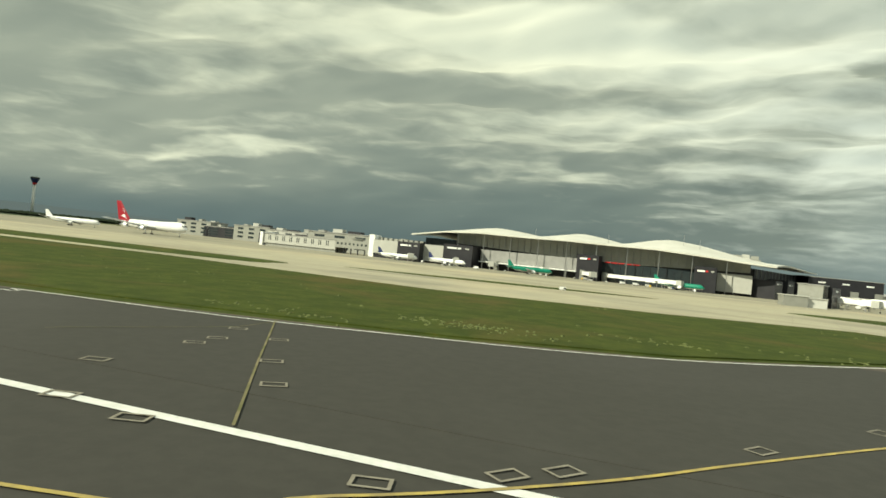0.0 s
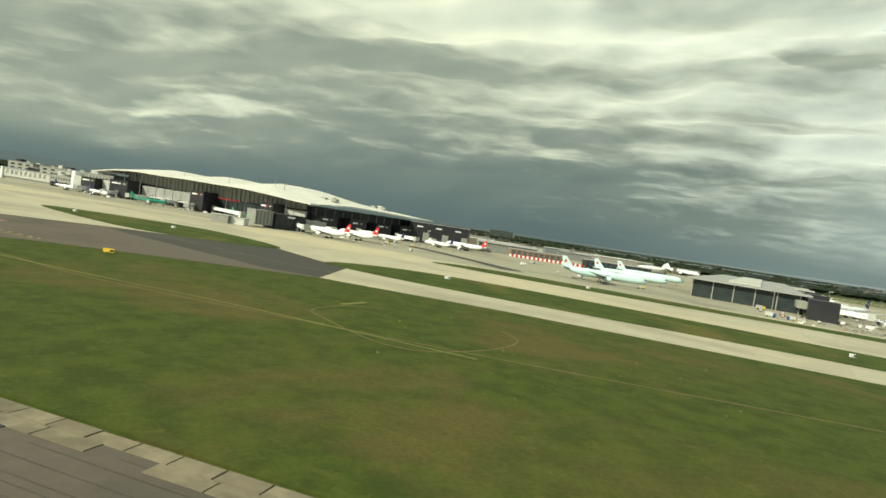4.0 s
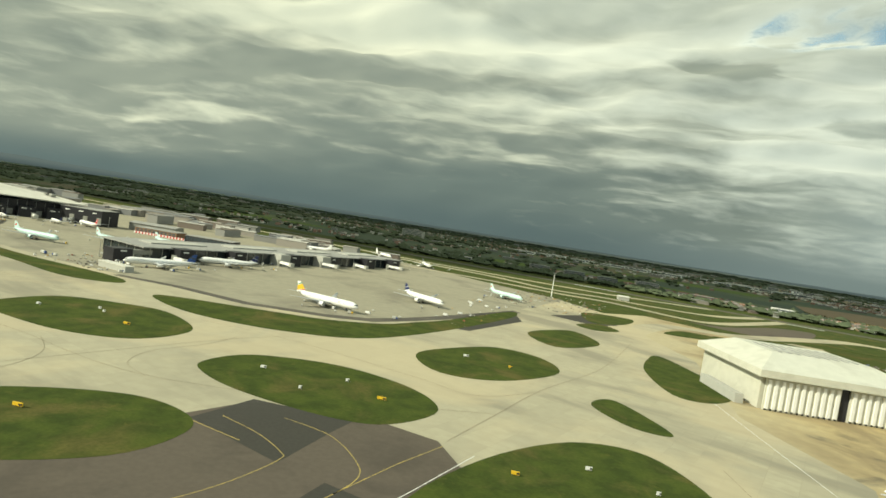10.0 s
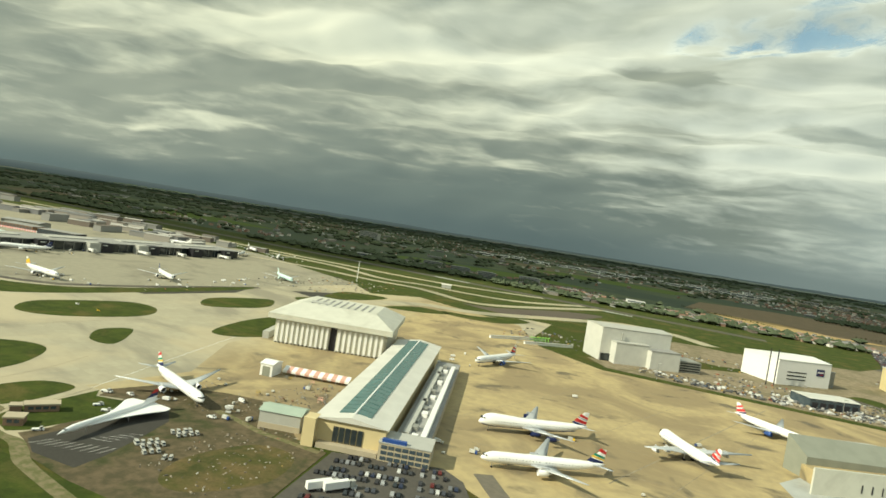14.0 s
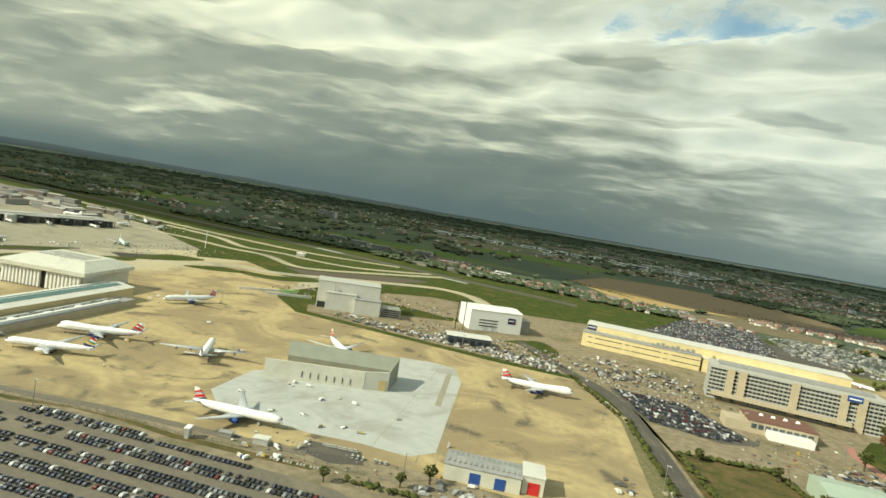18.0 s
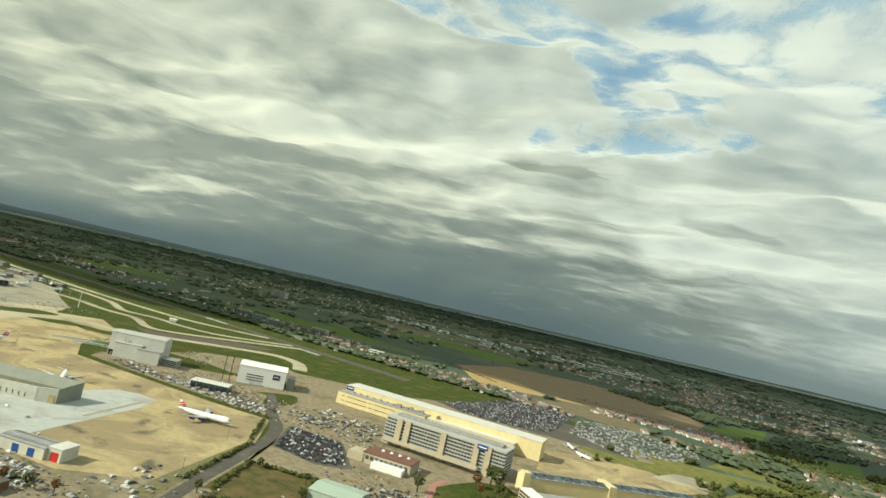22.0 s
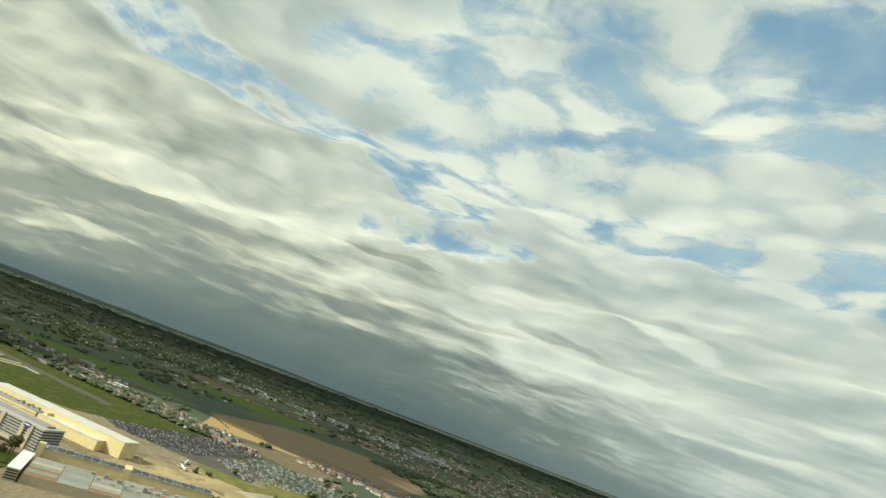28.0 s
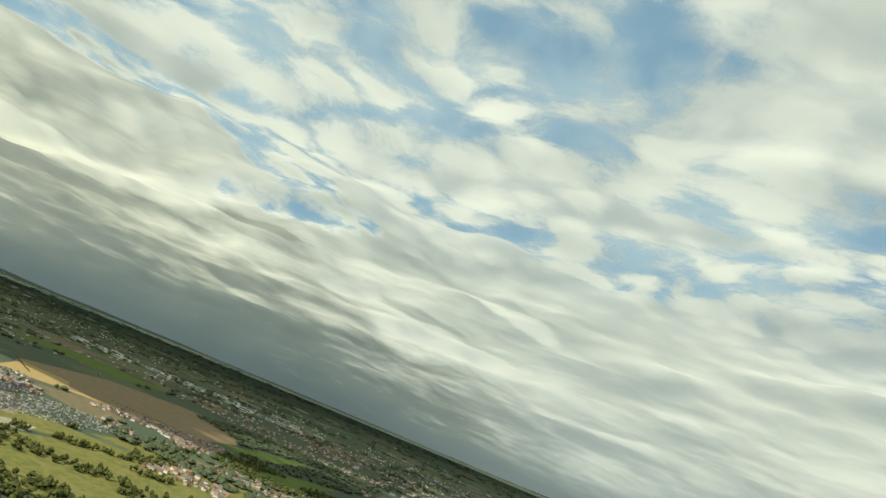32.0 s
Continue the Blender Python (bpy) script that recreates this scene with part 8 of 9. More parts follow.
g = Geo()
car_mesh(g, 0, 0, 0)
car = g.make("car", M_CAROBJ)
tagged(car, "parked car in the staff car park", "car", "parked cars")
cb = Geo()
cb.add([(-0.56, -0.31, 0.40), (0.37, -0.31, 0.40), (0.37, 0.31, 0.40), (-0.56, 0.31, 0.40), (-0.39, -0.275, 0.565), (0.15, -0.275, 0.565), (0.15, 0.275, 0.565), (-0.39, 0.275, 0.565)], [(0, 1, 5, 4), (1, 2, 6, 5), (2, 3, 7, 6), (3, 0, 4, 7)])
cb.make("window_glass", M_DARKGLASS, car)
for x in (-0.52, 0.52):
    for y in (-0.31, 0.31):
        Geo().rod((x, y - 0.05, 0.12), (x, y + 0.05, 0.12), 0.12, n=8).make("wheel", M_TYRE, car)
spots = []
for r in range(15):
    base = 99.5 - 7.0 * (r // 2) - 2.15 * (r % 2)
    for k in range(118):
        x = 484 + 1.06 * k + 0.5 * r
        y = base + 0.265 * (x - 540) * 0.9
        if 58 < y < 91 + (0.155 if x > 526 else 0.46) * (x - 526) and 498 + 0.4 * r < x < 606 and rng.random() < (0.93 if x > 540 else 0.8 if x > 522 and r < 3 else 0.5):
            spots.append((x, y))
rng.shuffle(spots)
car_stuff = Geo()
for i, (x, y) in enumerate(spots):
    m = pose(x + rng.uniform(-0.1, 0.1), y + rng.uniform(-0.15, 0.15), 0.02, 0, 0, 104 + rng.uniform(-3, 3) + 180 * rng.randint(0, 1))
    if i == 0:
        car.matrix_world = m
    elif i < 170:
        copy_thing(car, m)
    else:
        car_mesh(car_stuff, x, y, radians(104))


def inside(x, y, poly):
    hit = False
    for i in range(len(poly)):
        (x0, y0), (x1, y1) = poly[i - 1], poly[i]
        if (y0 > y) != (y1 > y) and x < x0 + (y - y0) * (x1 - x0) / (y1 - y0):
            hit = not hit
    return hit


def fill_cars(poly, a, pitch, rows, dens, q=1.0):
    xs, ys = [p[0] for p in poly], [p[1] for p in poly]
    cx, cy, span = (min(xs) + max(xs)) / 2, (min(ys) + max(ys)) / 2, max(max(xs) - min(xs), max(ys) - min(ys))
    c, s = math.cos(a), math.sin(a)
    v = -span
    r = 0
    while v < span:
        u = -span
        while u < span:
            x, y = cx + c * u - s * v, cy + s * u + c * v
            if inside(x, y, poly) and rng.random() < dens:
                car_mesh(car_stuff, x, y, a + math.pi / 2, q)
            u += pitch
        r += 1
        v += rows if r % 2 else rows * 1.5


fill_cars([(624, 246), (641, 215), (662, 213), (672, 223), (650, 250)], 0.35, 0.98, 1.9, 0.9)
fill_cars([(618, 432), (640, 415), (664, 417), (698, 440), (697, 470), (690, 556), (640, 564)], 0.5, 1.0, 2.0, 0.85)
fill_cars([(457, 74), (454, 92), (464, 96.5), (471, 99.5), (475, 97), (481, 86), (478, 74), (468, 69)], 0.35, 1.0, 2.3, 0.62)
fill_cars([(619, 114), (632, 122), (638, 116), (626, 110)], 0.3, 1.0, 2.1, 0.7)
fill_cars([(700, 190), (716, 204), (722, 196), (706, 182)], 0.4, 1.1, 2.2, 0.6)
fill_cars([(490, 246), (560, 252), (606, 262), (600, 256), (540, 247)], 0.1, 1.1, 2.0, 0.6)
fill_cars([(612, 113), (634, 122), (640, 118), (616, 106)], 0.3, 1.1, 2.2, 0.7)
fill_cars([(706, 184), (716, 196), (724, 188), (712, 176)], 0.4, 1.1, 2.2, 0.6)
fill_cars([(690, 214), (712, 226), (716, 218), (694, 206)], 0.4, 1.2, 2.4, 0.5)
fill_cars([(500, 242), (560, 247), (585, 256), (575, 250), (520, 241)], 0.1, 1.2, 2.0, 0.5)
fill_cars([(600, 272), (640, 290), (652, 276), (622, 258), (608, 262)], 0.3, 1.2, 2.4, 0.45)
fill_cars([(686, 206), (700, 216), (716, 218), (712, 202), (692, 198)], 0.4, 1.1, 2.3, 0.6)
fill_cars([(570, 262), (588, 262), (598, 250), (584, 246), (568, 252)], 0.3, 1.1, 2.1, 0.55)
tagged(car_stuff.make("stored_cars", M_CARS), "rows of parked cars of many colours packed in car parks", "cars", kind="stuff")

# pale vans and trucks crowding the depot yards
pv = Geo()
for x0, x1, y0, y1, n in ((540, 604, 245, 262, 150), (602, 656, 262, 300, 90), (604, 636, 108, 122, 60), (640, 700, 116, 158, 70), (690, 740, 170, 222, 60), (490, 545, 243, 252, 40)):
    for _ in range(n):
        x, y = rng.uniform(x0, x1), rng.uniform(y0, y1)
        if not inside(x, y, [(650, 192), (677, 199), (692, 171), (672, 150), (655, 170)]) and not inside(x, y, ROAD_L + ROAD_R[::-1]):
            car_mesh(pv, x, y, 0.3 + rng.choice((0, 1.57, 0.8)) + rng.uniform(-0.2, 0.2), rng.uniform(1.1, 1.7))
tagged(pv.make("depot_vehicles", palette("depot_vehicle_paint", [(0.52, 0.52, 0.48), (0.38, 0.38, 0.36), (0.26, 0.26, 0.25), (0.60, 0.59, 0.55), (0.15, 0.155, 0.155), (0.30, 0.26, 0.19), (0.10, 0.10, 0.10)], 0.45)), "pale vans and trucks crowded together in depot yards", "vehicles", kind="stuff")

# white static caravans and vans beyond the maintenance block
cv = Geo()
CARAVANS = [(698, 546), (744, 572), (797, 540), (789, 489), (752, 440), (708, 462)]
for _ in range(1500):
    x, y = rng.uniform(690, 800), rng.uniform(430, 580)
    if inside(x, y, CARAVANS):
        cv.box(x, y, 0, 2.2, 0.9, 0.8, 0.5 + rng.choice((0, 1.57)) + rng.uniform(-0.1, 0.1))
tagged(cv.make("caravan_field", palette("caravan_skin", [(0.48, 0.48, 0.45), (0.28, 0.29, 0.28), (0.19, 0.20, 0.21), (0.10, 0.105, 0.11), (0.36, 0.35, 0.31), (0.13, 0.12, 0.10)], 0.4)), "rows of pale caravans and vans in a storage field", "caravans", kind="stuff")

# ---- trees ----


def blob(g, x, y, z, r, h, rnd, n=6):
    """A small uneven clump of foliage."""
    top = (x + rnd.uniform(-0.2, 0.2) * r, y + rnd.uniform(-0.2, 0.2) * r, z + h)
    low = (x, y, z)
    mid = [(x + math.cos(2 * math.pi * i / n + 0.3) * r * rnd.uniform(0.7, 1.2), y + math.sin(2 * math.pi * i / n + 0.3) * r * rnd.uniform(0.7, 1.2), z + h * rnd.uniform(0.35, 0.65)) for i in range(n)]
    g.add([top, low] + mid, [(0, 2 + i, 2 + (i + 1) % n) for i in range(n)] + [(1, 2 + (i + 1) % n, 2 + i) for i in range(n)])


def tree(p, h, material, label, seed):
    rnd = random.Random(seed)
    r = empty("tree", pose(p[0], p[1], 0, 0, 0, rnd.uniform(0, 360)), label, "tree", "trees by the offices")
    t = Geo().rod((0, 0, 0), (0.05 * h * rnd.uniform(-1, 1), 0, h * 0.5), 0.055 * h, 0.025 * h)
    for k in range(5):
        a = k * 1.26 + rnd.uniform(-0.3, 0.3)
        t.rod((0, 0, h * (0.28 + 0.04 * k)), (math.cos(a) * h * 0.26, math.sin(a) * h * 0.26, h * rnd.uniform(0.5, 0.7)), 0.02 * h, 0.008 * h, 6)
    t.make("trunk", M_TRUNK, r)
    g = Geo()
    for k in range(90):
        u, v, w = rnd.gauss(0, 1), rnd.gauss(0, 1), rnd.gauss(0, 1)
        d = math.sqrt(u * u + v * v + w * w) + 1e-6
        q = rnd.uniform(0.55, 1.0)
        blob(g, u / d * q * h * 0.33, v / d * q * h * 0.33, h * 0.62 + w / d * q * h * 0.30, h * rnd.uniform(0.05, 0.10), h * rnd.uniform(0.06, 0.12), rnd, 5)
    g.make("crown", material, r)


k = 0
TREE_SIZE = 1.35
for p, h, m, lab in (((719, 268), 7, M_LEAF, "rounded dark green tree by the offices"), ((724, 262), 8, M_LEAF, "tall dark green tree on the lawn"), ((716, 258), 4.5, M_AUTUMN, "russet autumn tree on the lawn"), ((728, 254), 5.5, M_LEAF, "green tree on the lawn"), ((733, 246), 5, M_LEAF, "green tree beside the yellow hangar"), ((722, 248), 4, M_AUTUMN, "russet autumn bush on the lawn"), ((738, 238), 5.5, M_LEAF, "green tree beside the long office"),
                     ((730, 236), 4.5, M_LEAF, "green tree on the lawn edge"), ((704, 226), 5, M_LEAF, "dark slim tree beside the car park"), ((743, 230), 5, M_AUTUMN, "brown-leaved tree by the long office"), ((605, 119), 3.4, M_LEAF, "dark round tree by the white shed"), ((601, 113), 2.6, M_LEAF, "dark bush by the yard fence"), ((657, 188), 3, M_LEAF, "dark bush at the field edge"), ((677, 190), 3.4, M_LEAF, "dark bush at the field corner"),
                     ((686, 176), 3.6, M_LEAF, "dark tree along the field hedge"), ((632, 112), 3, M_AUTUMN, "brown-leaved tree by the yard"), ((640, 114), 3.4, M_LEAF, "green tree by the yard"), ((612, 102), 3.2, M_LEAF, "green tree beside the depot"), ((646, 118), 3.0, M_AUTUMN, "russet tree by the yard fence"), ((588, 104), 2.6, M_LEAF, "bush beside the fence"), ((752, 222), 5, M_LEAF, "green tree beside the lane"), ((664, 152), 3.2, M_LEAF, "dark bush beside the road")):
    k += 1
    tree(p, h * TREE_SIZE, m, lab, k)

# hedges, parkland trees and far woods
park_g, wood_g, hedge_g = Geo(), Geo(), Geo()
rnd = random.Random(11)
for _ in range(6500):
    x, y = rnd.uniform(740, 1250), rnd.uniform(260, 760)
    dens = noise.noise(Vector((x * 0.018, y * 0.018, 2.0)))
    if y < 330 + (x - 800) * 0.2 and x < 860 or dens < -0.05 or (590 < y and x < 830) or inside(x, y, CARAVANS) or inside(x, y, [(876, 470), (950, 470), (955, 625), (905, 620), (880, 545)]) or inside(x, y, [(738, 600), (800, 560), (832, 590), (820, 700), (740, 690)]) or inside(x, y, [(812, 770), (870, 775), (930, 860), (815, 925)]) or inside(x, y, [(740, 428), (758, 437), (808, 450), (860, 470), (850, 500), (790, 484), (756, 486)]) or inside(x, y, [(728, 295), (790, 340), (812, 416), (770, 415), (714, 380)]) or inside(x, y, [(714, 424), (744, 405), (770, 409), (816, 430), (820, 470), (780, 470)]) or rnd.random() < 0.93 and (inside(x, y, [(800, 498), (828, 505), (852, 512), (862, 548), (840, 584), (811, 550)]) or inside(x, y, [(880, 420), (930, 410), (985, 440), (960, 475), (905, 462)])):
        continue
    for j in range(3):
        blob(park_g, x + rnd.uniform(-2, 2), y + rnd.uniform(-2, 2), 0.0 if j < 2 else 1.2, rnd.uniform(1.2, 2.6), rnd.uniform(2.0, 4.4), rnd)
FIELDS = [[(425, 694), (520, 636), (585, 584), (640, 632), (745, 694), (790, 715), (788, 796), (747, 850), (646, 897), (566, 890), (487, 808)], [(789, 754), (827, 747), (850, 800), (860, 925), (817, 860)], [(150, 640), (330, 660), (420, 720), (300, 760), (170, 720)], [(250, 900), (480, 930), (520, 1060), (300, 1040)], [(875, 644), (929, 682), (942, 805), (897, 756)], CARAVANS]


def in_field(x, y):
    return any(inside(x, y, f) for f in FIELDS)


for _ in range(1500):
    x, y = rnd.uniform(650, 960), rnd.uniform(760, 1060)
    if inside(x, y, [(655, 905), (750, 858), (795, 800), (815, 870), (862, 935), (960, 900), (950, 990), (720, 1000)]) or inside(x, y, [(830, 700), (872, 690), (895, 765), (945, 815), (980, 860), (940, 880), (870, 900), (855, 790)]):
        blob(wood_g, x, y, 0.0, rnd.uniform(2.4, 4.6), rnd.uniform(3.0, 5.4), rnd, 6)
for _ in range(9000):
    y = 535 + 3600 * rnd.random() ** 2.2
    x = rnd.uniform(-900 - y * 0.8, 1100 + y * 0.7)
    dens = noise.noise(Vector((x * 0.006, y * 0.006, 0.5))) + 0.35 * noise.noise(Vector((x * 0.03, y * 0.03, 7.0)))
    if dens < -0.02 or in_field(x, y):
        continue
    s = 1.0 + y / 1500
    for j in range(2):
        blob(wood_g, x + rnd.uniform(-4, 4) * s, y + rnd.uniform(-4, 4) * s, 0.0, rnd.uniform(2.0, 4.5) * s, rnd.uniform(2.6, 5.2) * (0.8 + 0.2 * s), rnd, 5)
for a, b, n in (((654, 190), (677, 197), 40), ((690, 171), (677, 196), 40), ((668, 151), (690, 171), 30), ((651, 190), (664, 158), 40), ((592, 108), (640, 116), 40), ((635, 207), (653.5, 155), 60), ((608, 246), (632, 209), 26), ((500, 700), (585, 640), 40), ((660, 700), (900, 720), 60)):
    for i in range(n):
        t = i / n
        blob(hedge_g, a[0] + (b[0] - a[0]) * t + rnd.uniform(-0.7, 0.7), a[1] + (b[1] - a[1]) * t + rnd.uniform(-0.7, 0.7), 0, rnd.uniform(0.6, 1.3), rnd.uniform(0.8, 1.8), rnd, 6)
tagged(park_g.make("parkland_trees", M_LEAF), "rounded green and olive parkland trees with clearings", "trees", kind="stuff")
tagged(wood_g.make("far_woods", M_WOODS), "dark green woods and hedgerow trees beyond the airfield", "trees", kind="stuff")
tagged(hedge_g.make("hedge", M_LEAF), "straggling dark green hedges along fields and roads", "hedge", kind="stuff")

# ---- town ----
hw, hr = Geo(), Geo()


def house(x, y, a, w, d, h):
    hw.box(x, y, 0, w, d, h, a)
    hr.gable(x, y, 0, w, d, h + 0.02, d * 0.38, a, 0.15)


def house_thing():
    r = empty("house", Matrix.Identity(4), "small suburban house with a pitched tiled roof", "house", "suburban houses")
    Geo().box(0, 0, 0, 4.4, 2.9, 2.1).make("wall", M_HOUSEW_OB, r)
    Geo().gable(0, 0, 0, 4.4, 2.9, 2.12, 1.15, 0, 0.2).make("roof", M_HOUSER_OB, r)
    Geo().box(1.4, 0.3, 2.6, 0.4, 0.4, 1.1).make("chimney", M_BRICK, r)
    return r


model, singles = house_thing(), 0
for x0, x1, y0, y1, n, near_by in ((692, 832, 588, 690, 420, True), (738, 834, 548, 724, 150, False), (520, 640, 556, 600, 90, False), (560, 690, 534, 566, 60, True), (420, 560, 536, 600, 160, True), (872, 955, 450, 625, 300, True), (240, 430, 566, 640, 150, False), (-300, 240, 590, 700, 120, False), (690, 780, 150, 205, 26, True), (500, 1100, 1040, 1300, 420, False), (-400, 500, 800, 1300, 260, False), (660, 1250, 1020, 1320, 900, False), (940, 1250, 860, 1040, 420, False), (700, 1700, 1320, 1900, 900, False), (-600, 700, 1300, 2000, 500, False)):
    for _ in range(n):
        x, y = rnd.uniform(x0, x1), rnd.uniform(y0, y1)
        if noise.noise(Vector((x * 0.012, y * 0.012, 9.0))) < -0.15 or in_field(x, y) or 655 < x < 748 and y < 262:
            continue
        a = 0.35 + rnd.choice((0, 1.57)) + rnd.uniform(-0.15, 0.15)
        if near_by and singles < 300 and rnd.random() < 0.75:
            m = pose(x, y, 0, 0, 0, math.degrees(a)) @ Matrix.Scale(rnd.uniform(0.85, 1.2), 4)
            if singles:
                copy_thing(model, m)
            else:
                model.matrix_world = m
            singles += 1
        else:
            house(x, y, a, rnd.uniform(3.0, 5.5), rnd.uniform(2.4, 3.2), rnd.uniform(1.6, 2.4))
tagged(hw.make("houses", M_HOUSEW), "brick and rendered houses with pitched roofs in a dense suburb", "houses", kind="stuff")
tagged(hr.make("house_roofs", M_HOUSER), "red-brown and grey tiled house roofs", "roofs", kind="stuff")


def warehouse(x, y, a, sx, sy, h):
    r = empty("warehouse", pose(x, y, 0, 0, 0, a), "long flat-roofed warehouse among trees", "warehouse", "distant warehouses")
    Geo().box(0, 0, 0, sx, sy, h).make("wall", M_SHEDS, r)
    Geo().gable(0, 0, 0, sx, sy, h, sy * 0.08, 0, 0.3).make("roof", M_SHEDS, r)


for x0, x1, y0, y1, n, lo, hi, h in ((-300, 1000, 1000, 1500, 46, 8, 24, 2.4), (200, 1300, 1500, 2600, 44, 14, 60, 3.5), (-900, 300, 600, 1100, 44, 8, 26, 2.4), (-1600, -200, 1200, 2600, 34, 14, 60, 3.5), (600, 690, 545, 575, 10, 8, 18, 2.6), (380, 560, 530, 556, 18, 6, 16, 2.5), (-60, 180, 335, 420, 40, 8, 26, 4), (-300, 60, 320, 430, 40, 10, 30, 5), (1000, 2000, 1100, 2000, 50, 10, 44, 3)):
    for _ in range(n):
        x, y = rnd.uniform(x0, x1), rnd.uniform(y0, y1)
        if not in_field(x, y):
            warehouse(x, y, 14 + rnd.choice((0, 0, 90)) + rnd.uniform(-6, 6), rnd.uniform(lo, hi), rnd.uniform(lo, lo * 1.4) * 0.7, h * rnd.uniform(0.7, 1.2))


def slab_block(name, label, x, y, heading, sx, sy, h, floors, wall=M_PALECLAD):
    r = empty(name, pose(x, y, 0, 0, 0, heading), label, "building", "far landmark buildings")
    Geo().box(0, 0, 0, sx, sy, h).make("wall", wall, r)
    Geo().box(0, 0, h, sx * 0.7, sy * 0.6, h * 0.08).make("plant_room", M_ROOFGREY, r)
    for f in range(floors):
        Geo().box(0, -sy / 2 - 0.05, h * (f + 0.35) / floors, sx * 0.96, 0.12, h * 0.42 / floors).make("window_band", M_GLASS, r)


slab_block("far_office_slab", "long white office slab standing alone in woods", -90, 1060, -6, 44, 10, 13, 5, M_PALECLAD)
slab_block("hotel", "grey five-storey hotel slab beyond the far runway", 248, 604, 18, 20, 6, 6, 4, M_GREYCLAD)
slab_block("hotel", "grey five-storey hotel slab beyond the far runway", 284, 594, 18, 20, 6, 6, 4, M_GREYCLAD)
slab_block("hotel", "grey five-storey hotel slab beyond the far runway", 316, 586, 18, 18, 6, 6, 4, M_GREYCLAD)
slab_block("hotel", "pale arched office block beyond the far runway", 350, 628, 10, 22, 8, 6, 4, M_PALECLAD)
slab_block("brick_block", "red-brown brick block beyond the far runway", 400, 588, 12, 26, 8, 4, 3, M_BRICK)
slab_block("warehouse", "long pale warehouse beyond the far runway", 160, 574, 14, 50, 10, 3, 1)
slab_block("white_shed", "white showroom beside the perimeter road", 462, 584, 14, 16, 8, 5, 2, M_WHITE)
for k in range(40):
    fx = 40 + 16 * k + rnd.uniform(-8, 8)
    slab_block("white_warehouse", "long white warehouse in the distant town", fx, 1300 + 0.20 * (fx - 40) + rnd.uniform(-60, 60), -8, rnd.uniform(12, 34), 10, rnd.uniform(3, 6), 1, M_WHITE if k % 4 else M_PALECLAD)
for x, y, w, h, n in ((566, 1390, 34, 16, 4), (590, 1420, 30, 20, 5), (615, 1410, 34, 18, 4), (640, 1440, 28, 20, 5), (668, 1450, 34, 14, 3), (836, 1240, 30, 9, 3), (352, 1195, 40, 7, 2), (720, 1440, 50, 14, 3), (790, 1460, 60, 12, 3), (860, 1150, 20, 12, 4), (930, 1160, 26, 10, 4), (1010, 1180, 30, 11, 4), (1090, 1230, 22, 14, 5), (760, 1600, 60, 14, 5)):
    slab_block("far_block", "pale multi-storey block in the distant town", x, y, 8 + rnd.uniform(-20, 20), w * rnd.uniform(0.35, 0.7), 9, h * rnd.uniform(0.3, 0.6), n, rnd.choice((M_PALECLAD, M_BEIGE, M_WHITE)))

# distant low ridge along the horizon, its blue-grey colour standing in for haze
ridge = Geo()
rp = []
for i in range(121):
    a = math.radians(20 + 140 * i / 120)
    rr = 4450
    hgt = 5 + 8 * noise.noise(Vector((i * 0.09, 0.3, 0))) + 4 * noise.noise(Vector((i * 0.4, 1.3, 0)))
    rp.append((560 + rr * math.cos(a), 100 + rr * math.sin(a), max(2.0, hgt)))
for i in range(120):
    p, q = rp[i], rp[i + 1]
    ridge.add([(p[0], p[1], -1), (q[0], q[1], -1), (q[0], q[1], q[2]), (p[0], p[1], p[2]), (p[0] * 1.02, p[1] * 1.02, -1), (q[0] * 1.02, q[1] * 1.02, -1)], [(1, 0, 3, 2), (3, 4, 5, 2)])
tagged(ridge.make("wooded_ridge", surface("hazy_ridge", (0.085, 0.105, 0.100), 0.95, (0.065, 0.080, 0.078), 0.01, 0.7, spec=0.1)), "low dark wooded ridge along the horizon, haze in its colour", "hills", kind="structure")

# perimeter fence beside the staff car park
fence = empty("perimeter_fence", pose(0, 0, 0), "grey mesh perimeter fence with slim posts", "fence")
fp = curve_pts([(484, 84), (497, 82), (515, 89), (531, 95.6), (551, 99.6), (568, 105), (587, 110.6), (606, 116), (632, 123)], 8)
for i in range(len(fp) - 1):
    (ax_, ay_), (bx_, by_) = fp[i], fp[i + 1]
    Geo().rod((ax_, ay_, 0), (ax_, ay_, 1.1), 0.05).make("post", M_STEEL, fence)
    Geo().rod((ax_, ay_, 1.0), (bx_, by_, 1.0), 0.03, n=4).make("top_rail", M_STEEL, fence)
    Geo().rod((ax_, ay_, 0.5), (bx_, by_, 0.5), 0.03, n=4).make("mid_rail", M_STEEL, fence)

# white concrete blocks along the service lane
row = empty("concrete_block_row", pose(0, 0, 0), "row of white concrete blocks beside the service lane", "barrier")
for i in range(22):
    t = i / 21
    bx, by = 571 + 15 * t, 103.9 + 4.6 * t
    if i % 4 != 3:
        Geo().box(bx, by, 0.03, 0.5, 0.4, 0.36, 0.3, 0.85).make("concrete_block", M_PALECLAD, row)

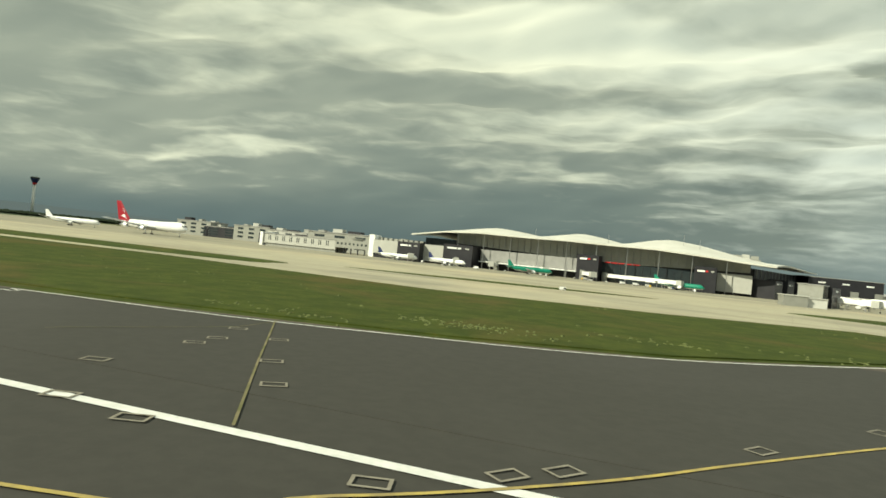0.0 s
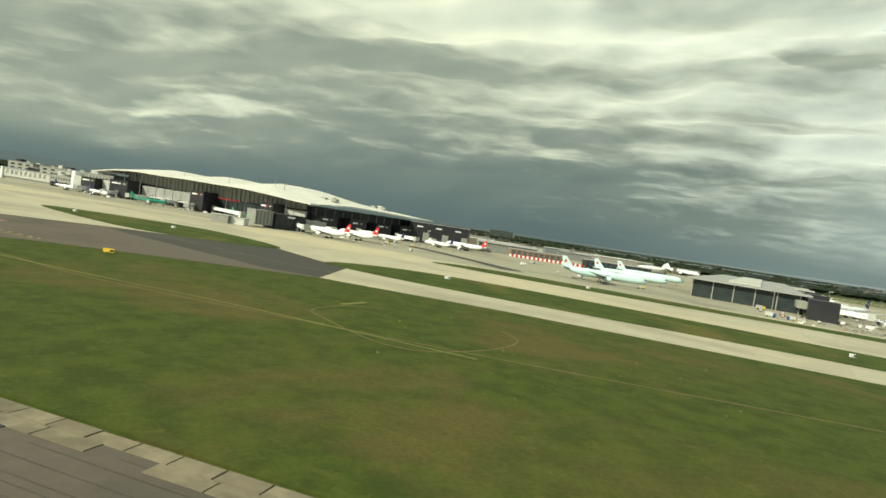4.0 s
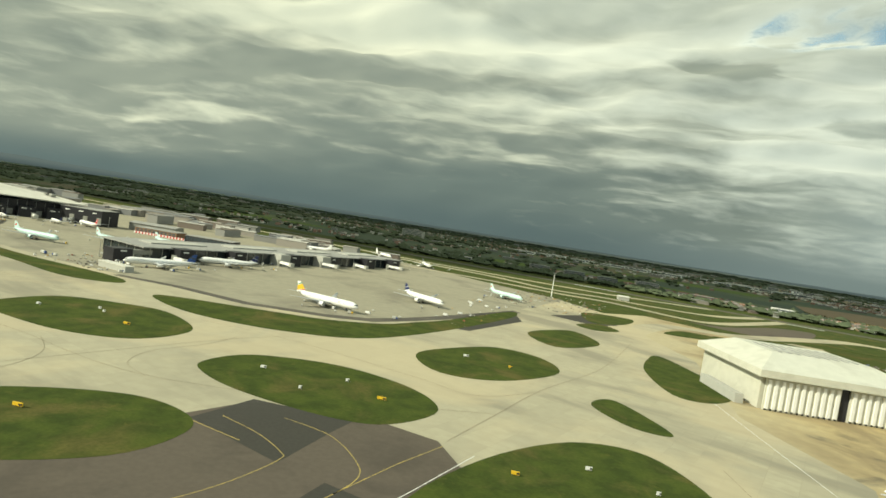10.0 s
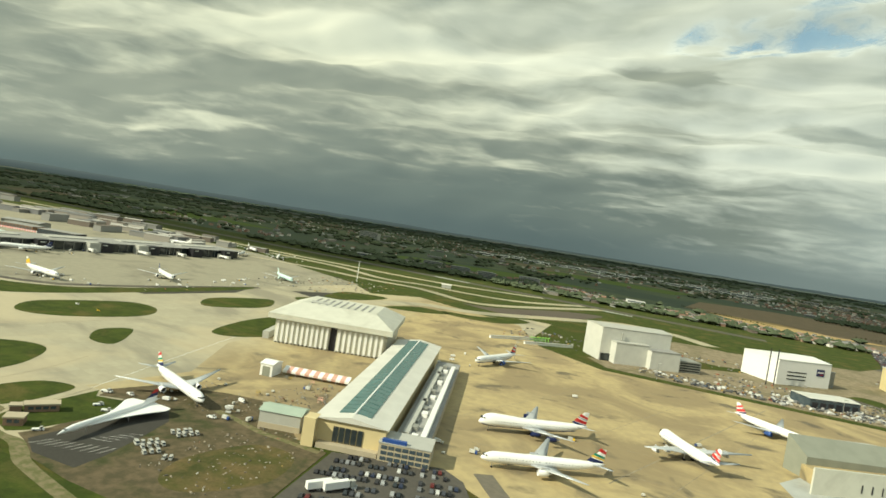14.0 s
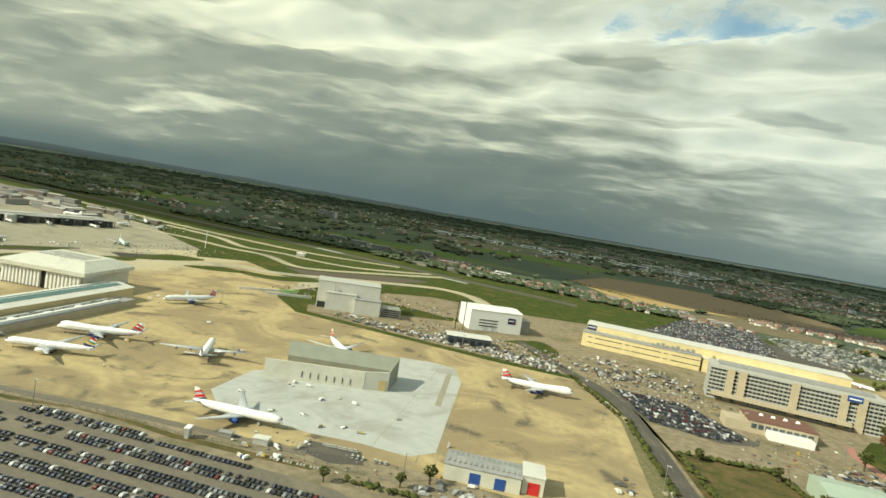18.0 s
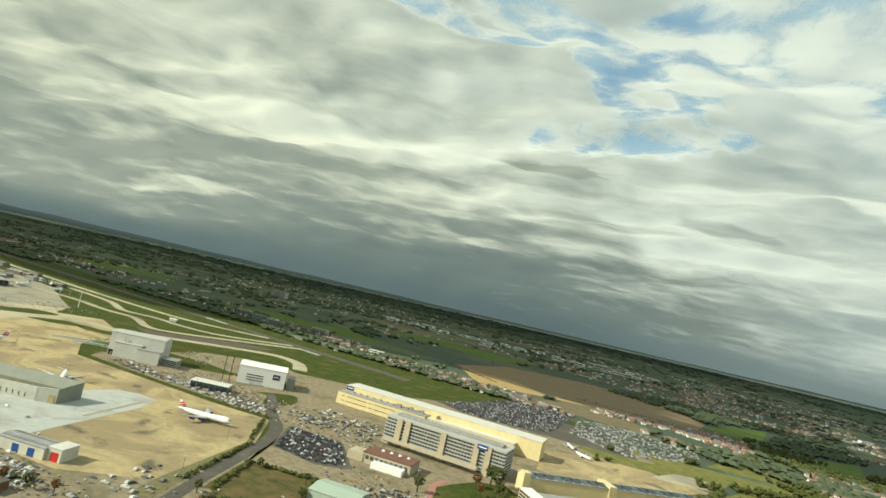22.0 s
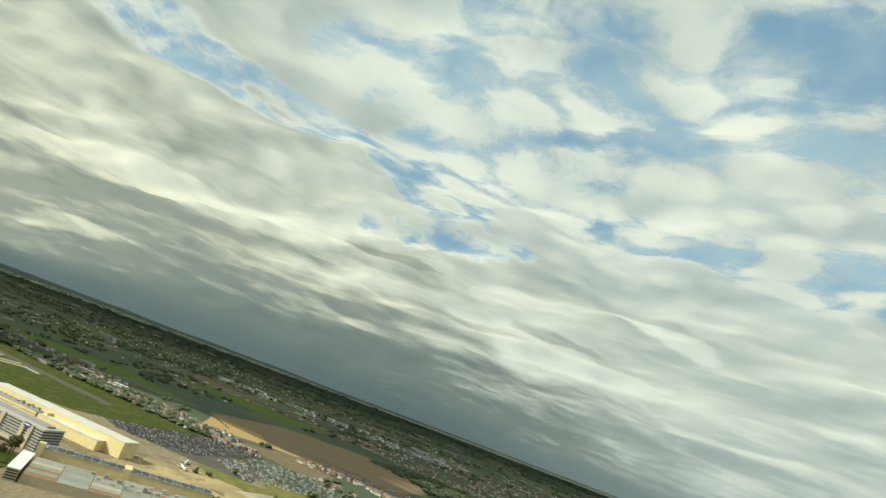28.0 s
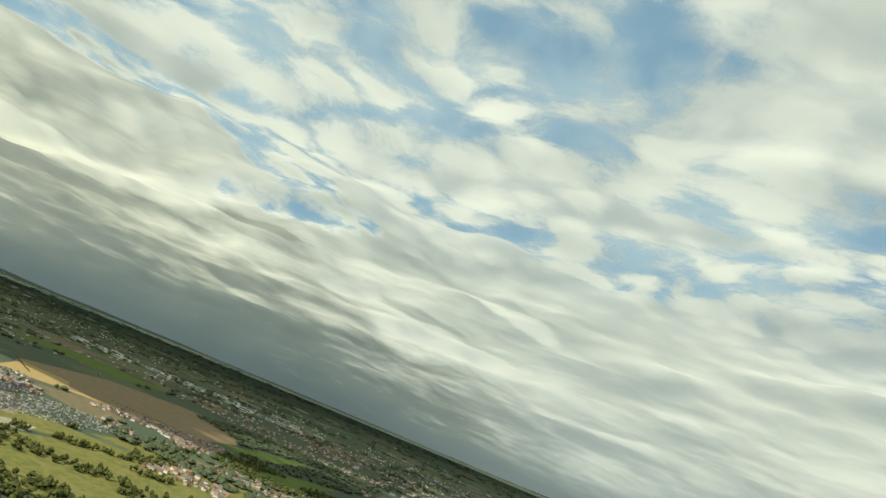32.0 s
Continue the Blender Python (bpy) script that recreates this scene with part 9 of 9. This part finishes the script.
# workshops and stores beside the runway end
for (x, y, a, sx, sy, h, wall, roof, lab) in ((613, 93, 20, 9, 7, 2.4, M_BEIGE, M_DARKROOF, "dark-roofed beige workshop beside the car park"), (612.5, 105, 24, 8, 6, 2.2, M_BRICK, M_DARKROOF, "brown brick store with a flat dark roof"), (625, 98, 20, 8, 7, 2.4, M_BEIGE, M_OLIVE, "beige shed with a grey-green roof"), (635, 106, 20, 9, 6, 2.2, M_BRICK, M_DARKROOF, "low brick workshop with dark roof"), (554.4, 100.2, 25, 1.0, 2.0, 2.2, M_PALECLAD, M_WHITE, "white cabin on end beside the lane"), (567.5, 109, 20, 3.4, 2.0, 1.4, M_PALECLAD, M_ROOFWHITE, "pale site cabin beside the lane"), (559.5, 106.4, 20, 3.0, 1.4, 1.0, M_GREYCLAD, M_ROOFGREY, "grey site cabin beside the lane")):
    box_shed("store_shed", lab, (x, y), a, sx, sy, h, 0, wall, roof)

# two articulated lorries in the workshop car park
for x, y in ((459.5, 79.5), (461.6, 81)):
    lorry = empty("articulated_lorry", pose(x, y, 0.065, 0, 0, 58), "white articulated lorry with a box trailer", "lorry", "lorries")
    Geo().box(-0.6, 0, 0.45, 4.2, 0.95, 1.1).make("trailer", M_WHITE, lorry)
    Geo().box(2.2, 0, 0.2, 0.8, 0.9, 1.2).make("cab", M_PALECLAD, lorry)
    Geo().box(2.61, 0, 0.75, 0.04, 0.8, 0.4).make("windscreen", M_DARKGLASS, lorry)
    for wx in (-2.2, -1.7, 0.9, 2.3):
        Geo().rod((wx, -0.46, 0.2), (wx, 0.46, 0.2), 0.2, n=10).make("axle", M_TYRE, lorry)

# clusters of airside vans and tractors on the dirt yard


def van(label):
    r = empty("van", Matrix.Identity(4), label, "van", "airside vans")
    Geo().loft([[(-0.95, -0.40, z0), (0.95, -0.40, z0), (0.95, 0.40, z0), (-0.95, 0.40, z0)] if z0 < 0.5 else [(-0.95, -0.37, z0), (0.95 - q, -0.37, z0), (0.95 - q, 0.37, z0), (-0.95, 0.37, z0)] for z0, q in ((0.14, 0.0), (0.48, 0.0), (0.56, 0.12), (0.92, 0.42))]).make("body", M_PALECLAD, r)
    Geo().box(-0.1, 0, 0.60, 1.25, 0.765, 0.22).make("side_glass", M_DARKGLASS, r)
    Geo().add([(0.84, -0.33, 0.58), (0.84, 0.33, 0.58), (0.57, 0.33, 0.88), (0.57, -0.33, 0.88)], [(0, 1, 2, 3)]).make("windscreen", M_DARKGLASS, r)
    for x in (-0.6, 0.62):
        Geo().rod((x, -0.41, 0.15), (x, 0.41, 0.15), 0.15, n=8).make("axle", M_TYRE, r)
    return r


def tractor(label):
    r = empty("tow_tractor", Matrix.Identity(4), label, "tow tractor", "tow tractors")
    Geo().box(0, 0, 0.18, 2.4, 0.95, 0.34).make("chassis", M_WHITE, r)
    Geo().box(0.55, 0, 0.52, 0.6, 0.8, 0.42).make("cab", M_PALECLAD, r)
    Geo().box(0.55, 0, 0.62, 0.62, 0.84, 0.20).make("cab_glass", M_DARKGLASS, r)
    for x in (-0.75, 0.75):
        Geo().rod((x, -0.49, 0.22), (x, 0.49, 0.22), 0.22, n=10).make("axle", M_TYRE, r)
    return r


vans, tugs = [], []
for x0, y0, nx, ny, a in ((428.0, 72.6, 2, 4, 62), (431.6, 71.0, 1, 3, 62), (435.2, 71.6, 1, 2, 30), (428.2, 79.8, 2, 4, 62), (578, 118.6, 7, 1, 110), (586, 118.0, 3, 1, 20), (591, 119.6, 3, 1, 40)):
    c, q = math.cos(radians(a)), math.sin(radians(a))
    for i in range(nx):
        for k in range(ny):
            v = 1.15 * k
            px, py = (x0 + 1.15 * i, y0 + 0.36 * i) if ny == 1 else (x0 + 1.9 * i * q + c * v * 0.9, y0 - 1.9 * i * c * 0.3 + q * v * 0.9)
            vans.append((px + ra.uniform(-0.1, 0.1), py + ra.uniform(-0.15, 0.15), a - 90 + ra.uniform(-6, 6)))
model_van = van("white airside van with dark windows")
for i, (px, py, a) in enumerate(vans):
    m = pose(px, py, 0.055, 0, 0, a) @ Matrix.Scale(0.80, 4)
    if i:
        copy_thing(model_van, m)
    else:
        model_van.matrix_world = m
model_tug = tractor("low white aircraft tow tractor with a glazed cab")
for i, (px, py, a) in enumerate(((403.8, 86.2, 20), (407.8, 88.4, -10), (409.2, 80.2, 60), (412.6, 79.2, 40), (413.6, 66.0, 50), (427, 90.4, 10), (574, 117, 100), (541, 131, 30), (556, 126, 60), (563, 130, 10), (575, 131, 80))):
    m = pose(px, py, 0.055, 0, 0, a) @ Matrix.Scale(0.85, 4)
    if i:
        copy_thing(model_tug, m)
    else:
        model_tug.matrix_world = m
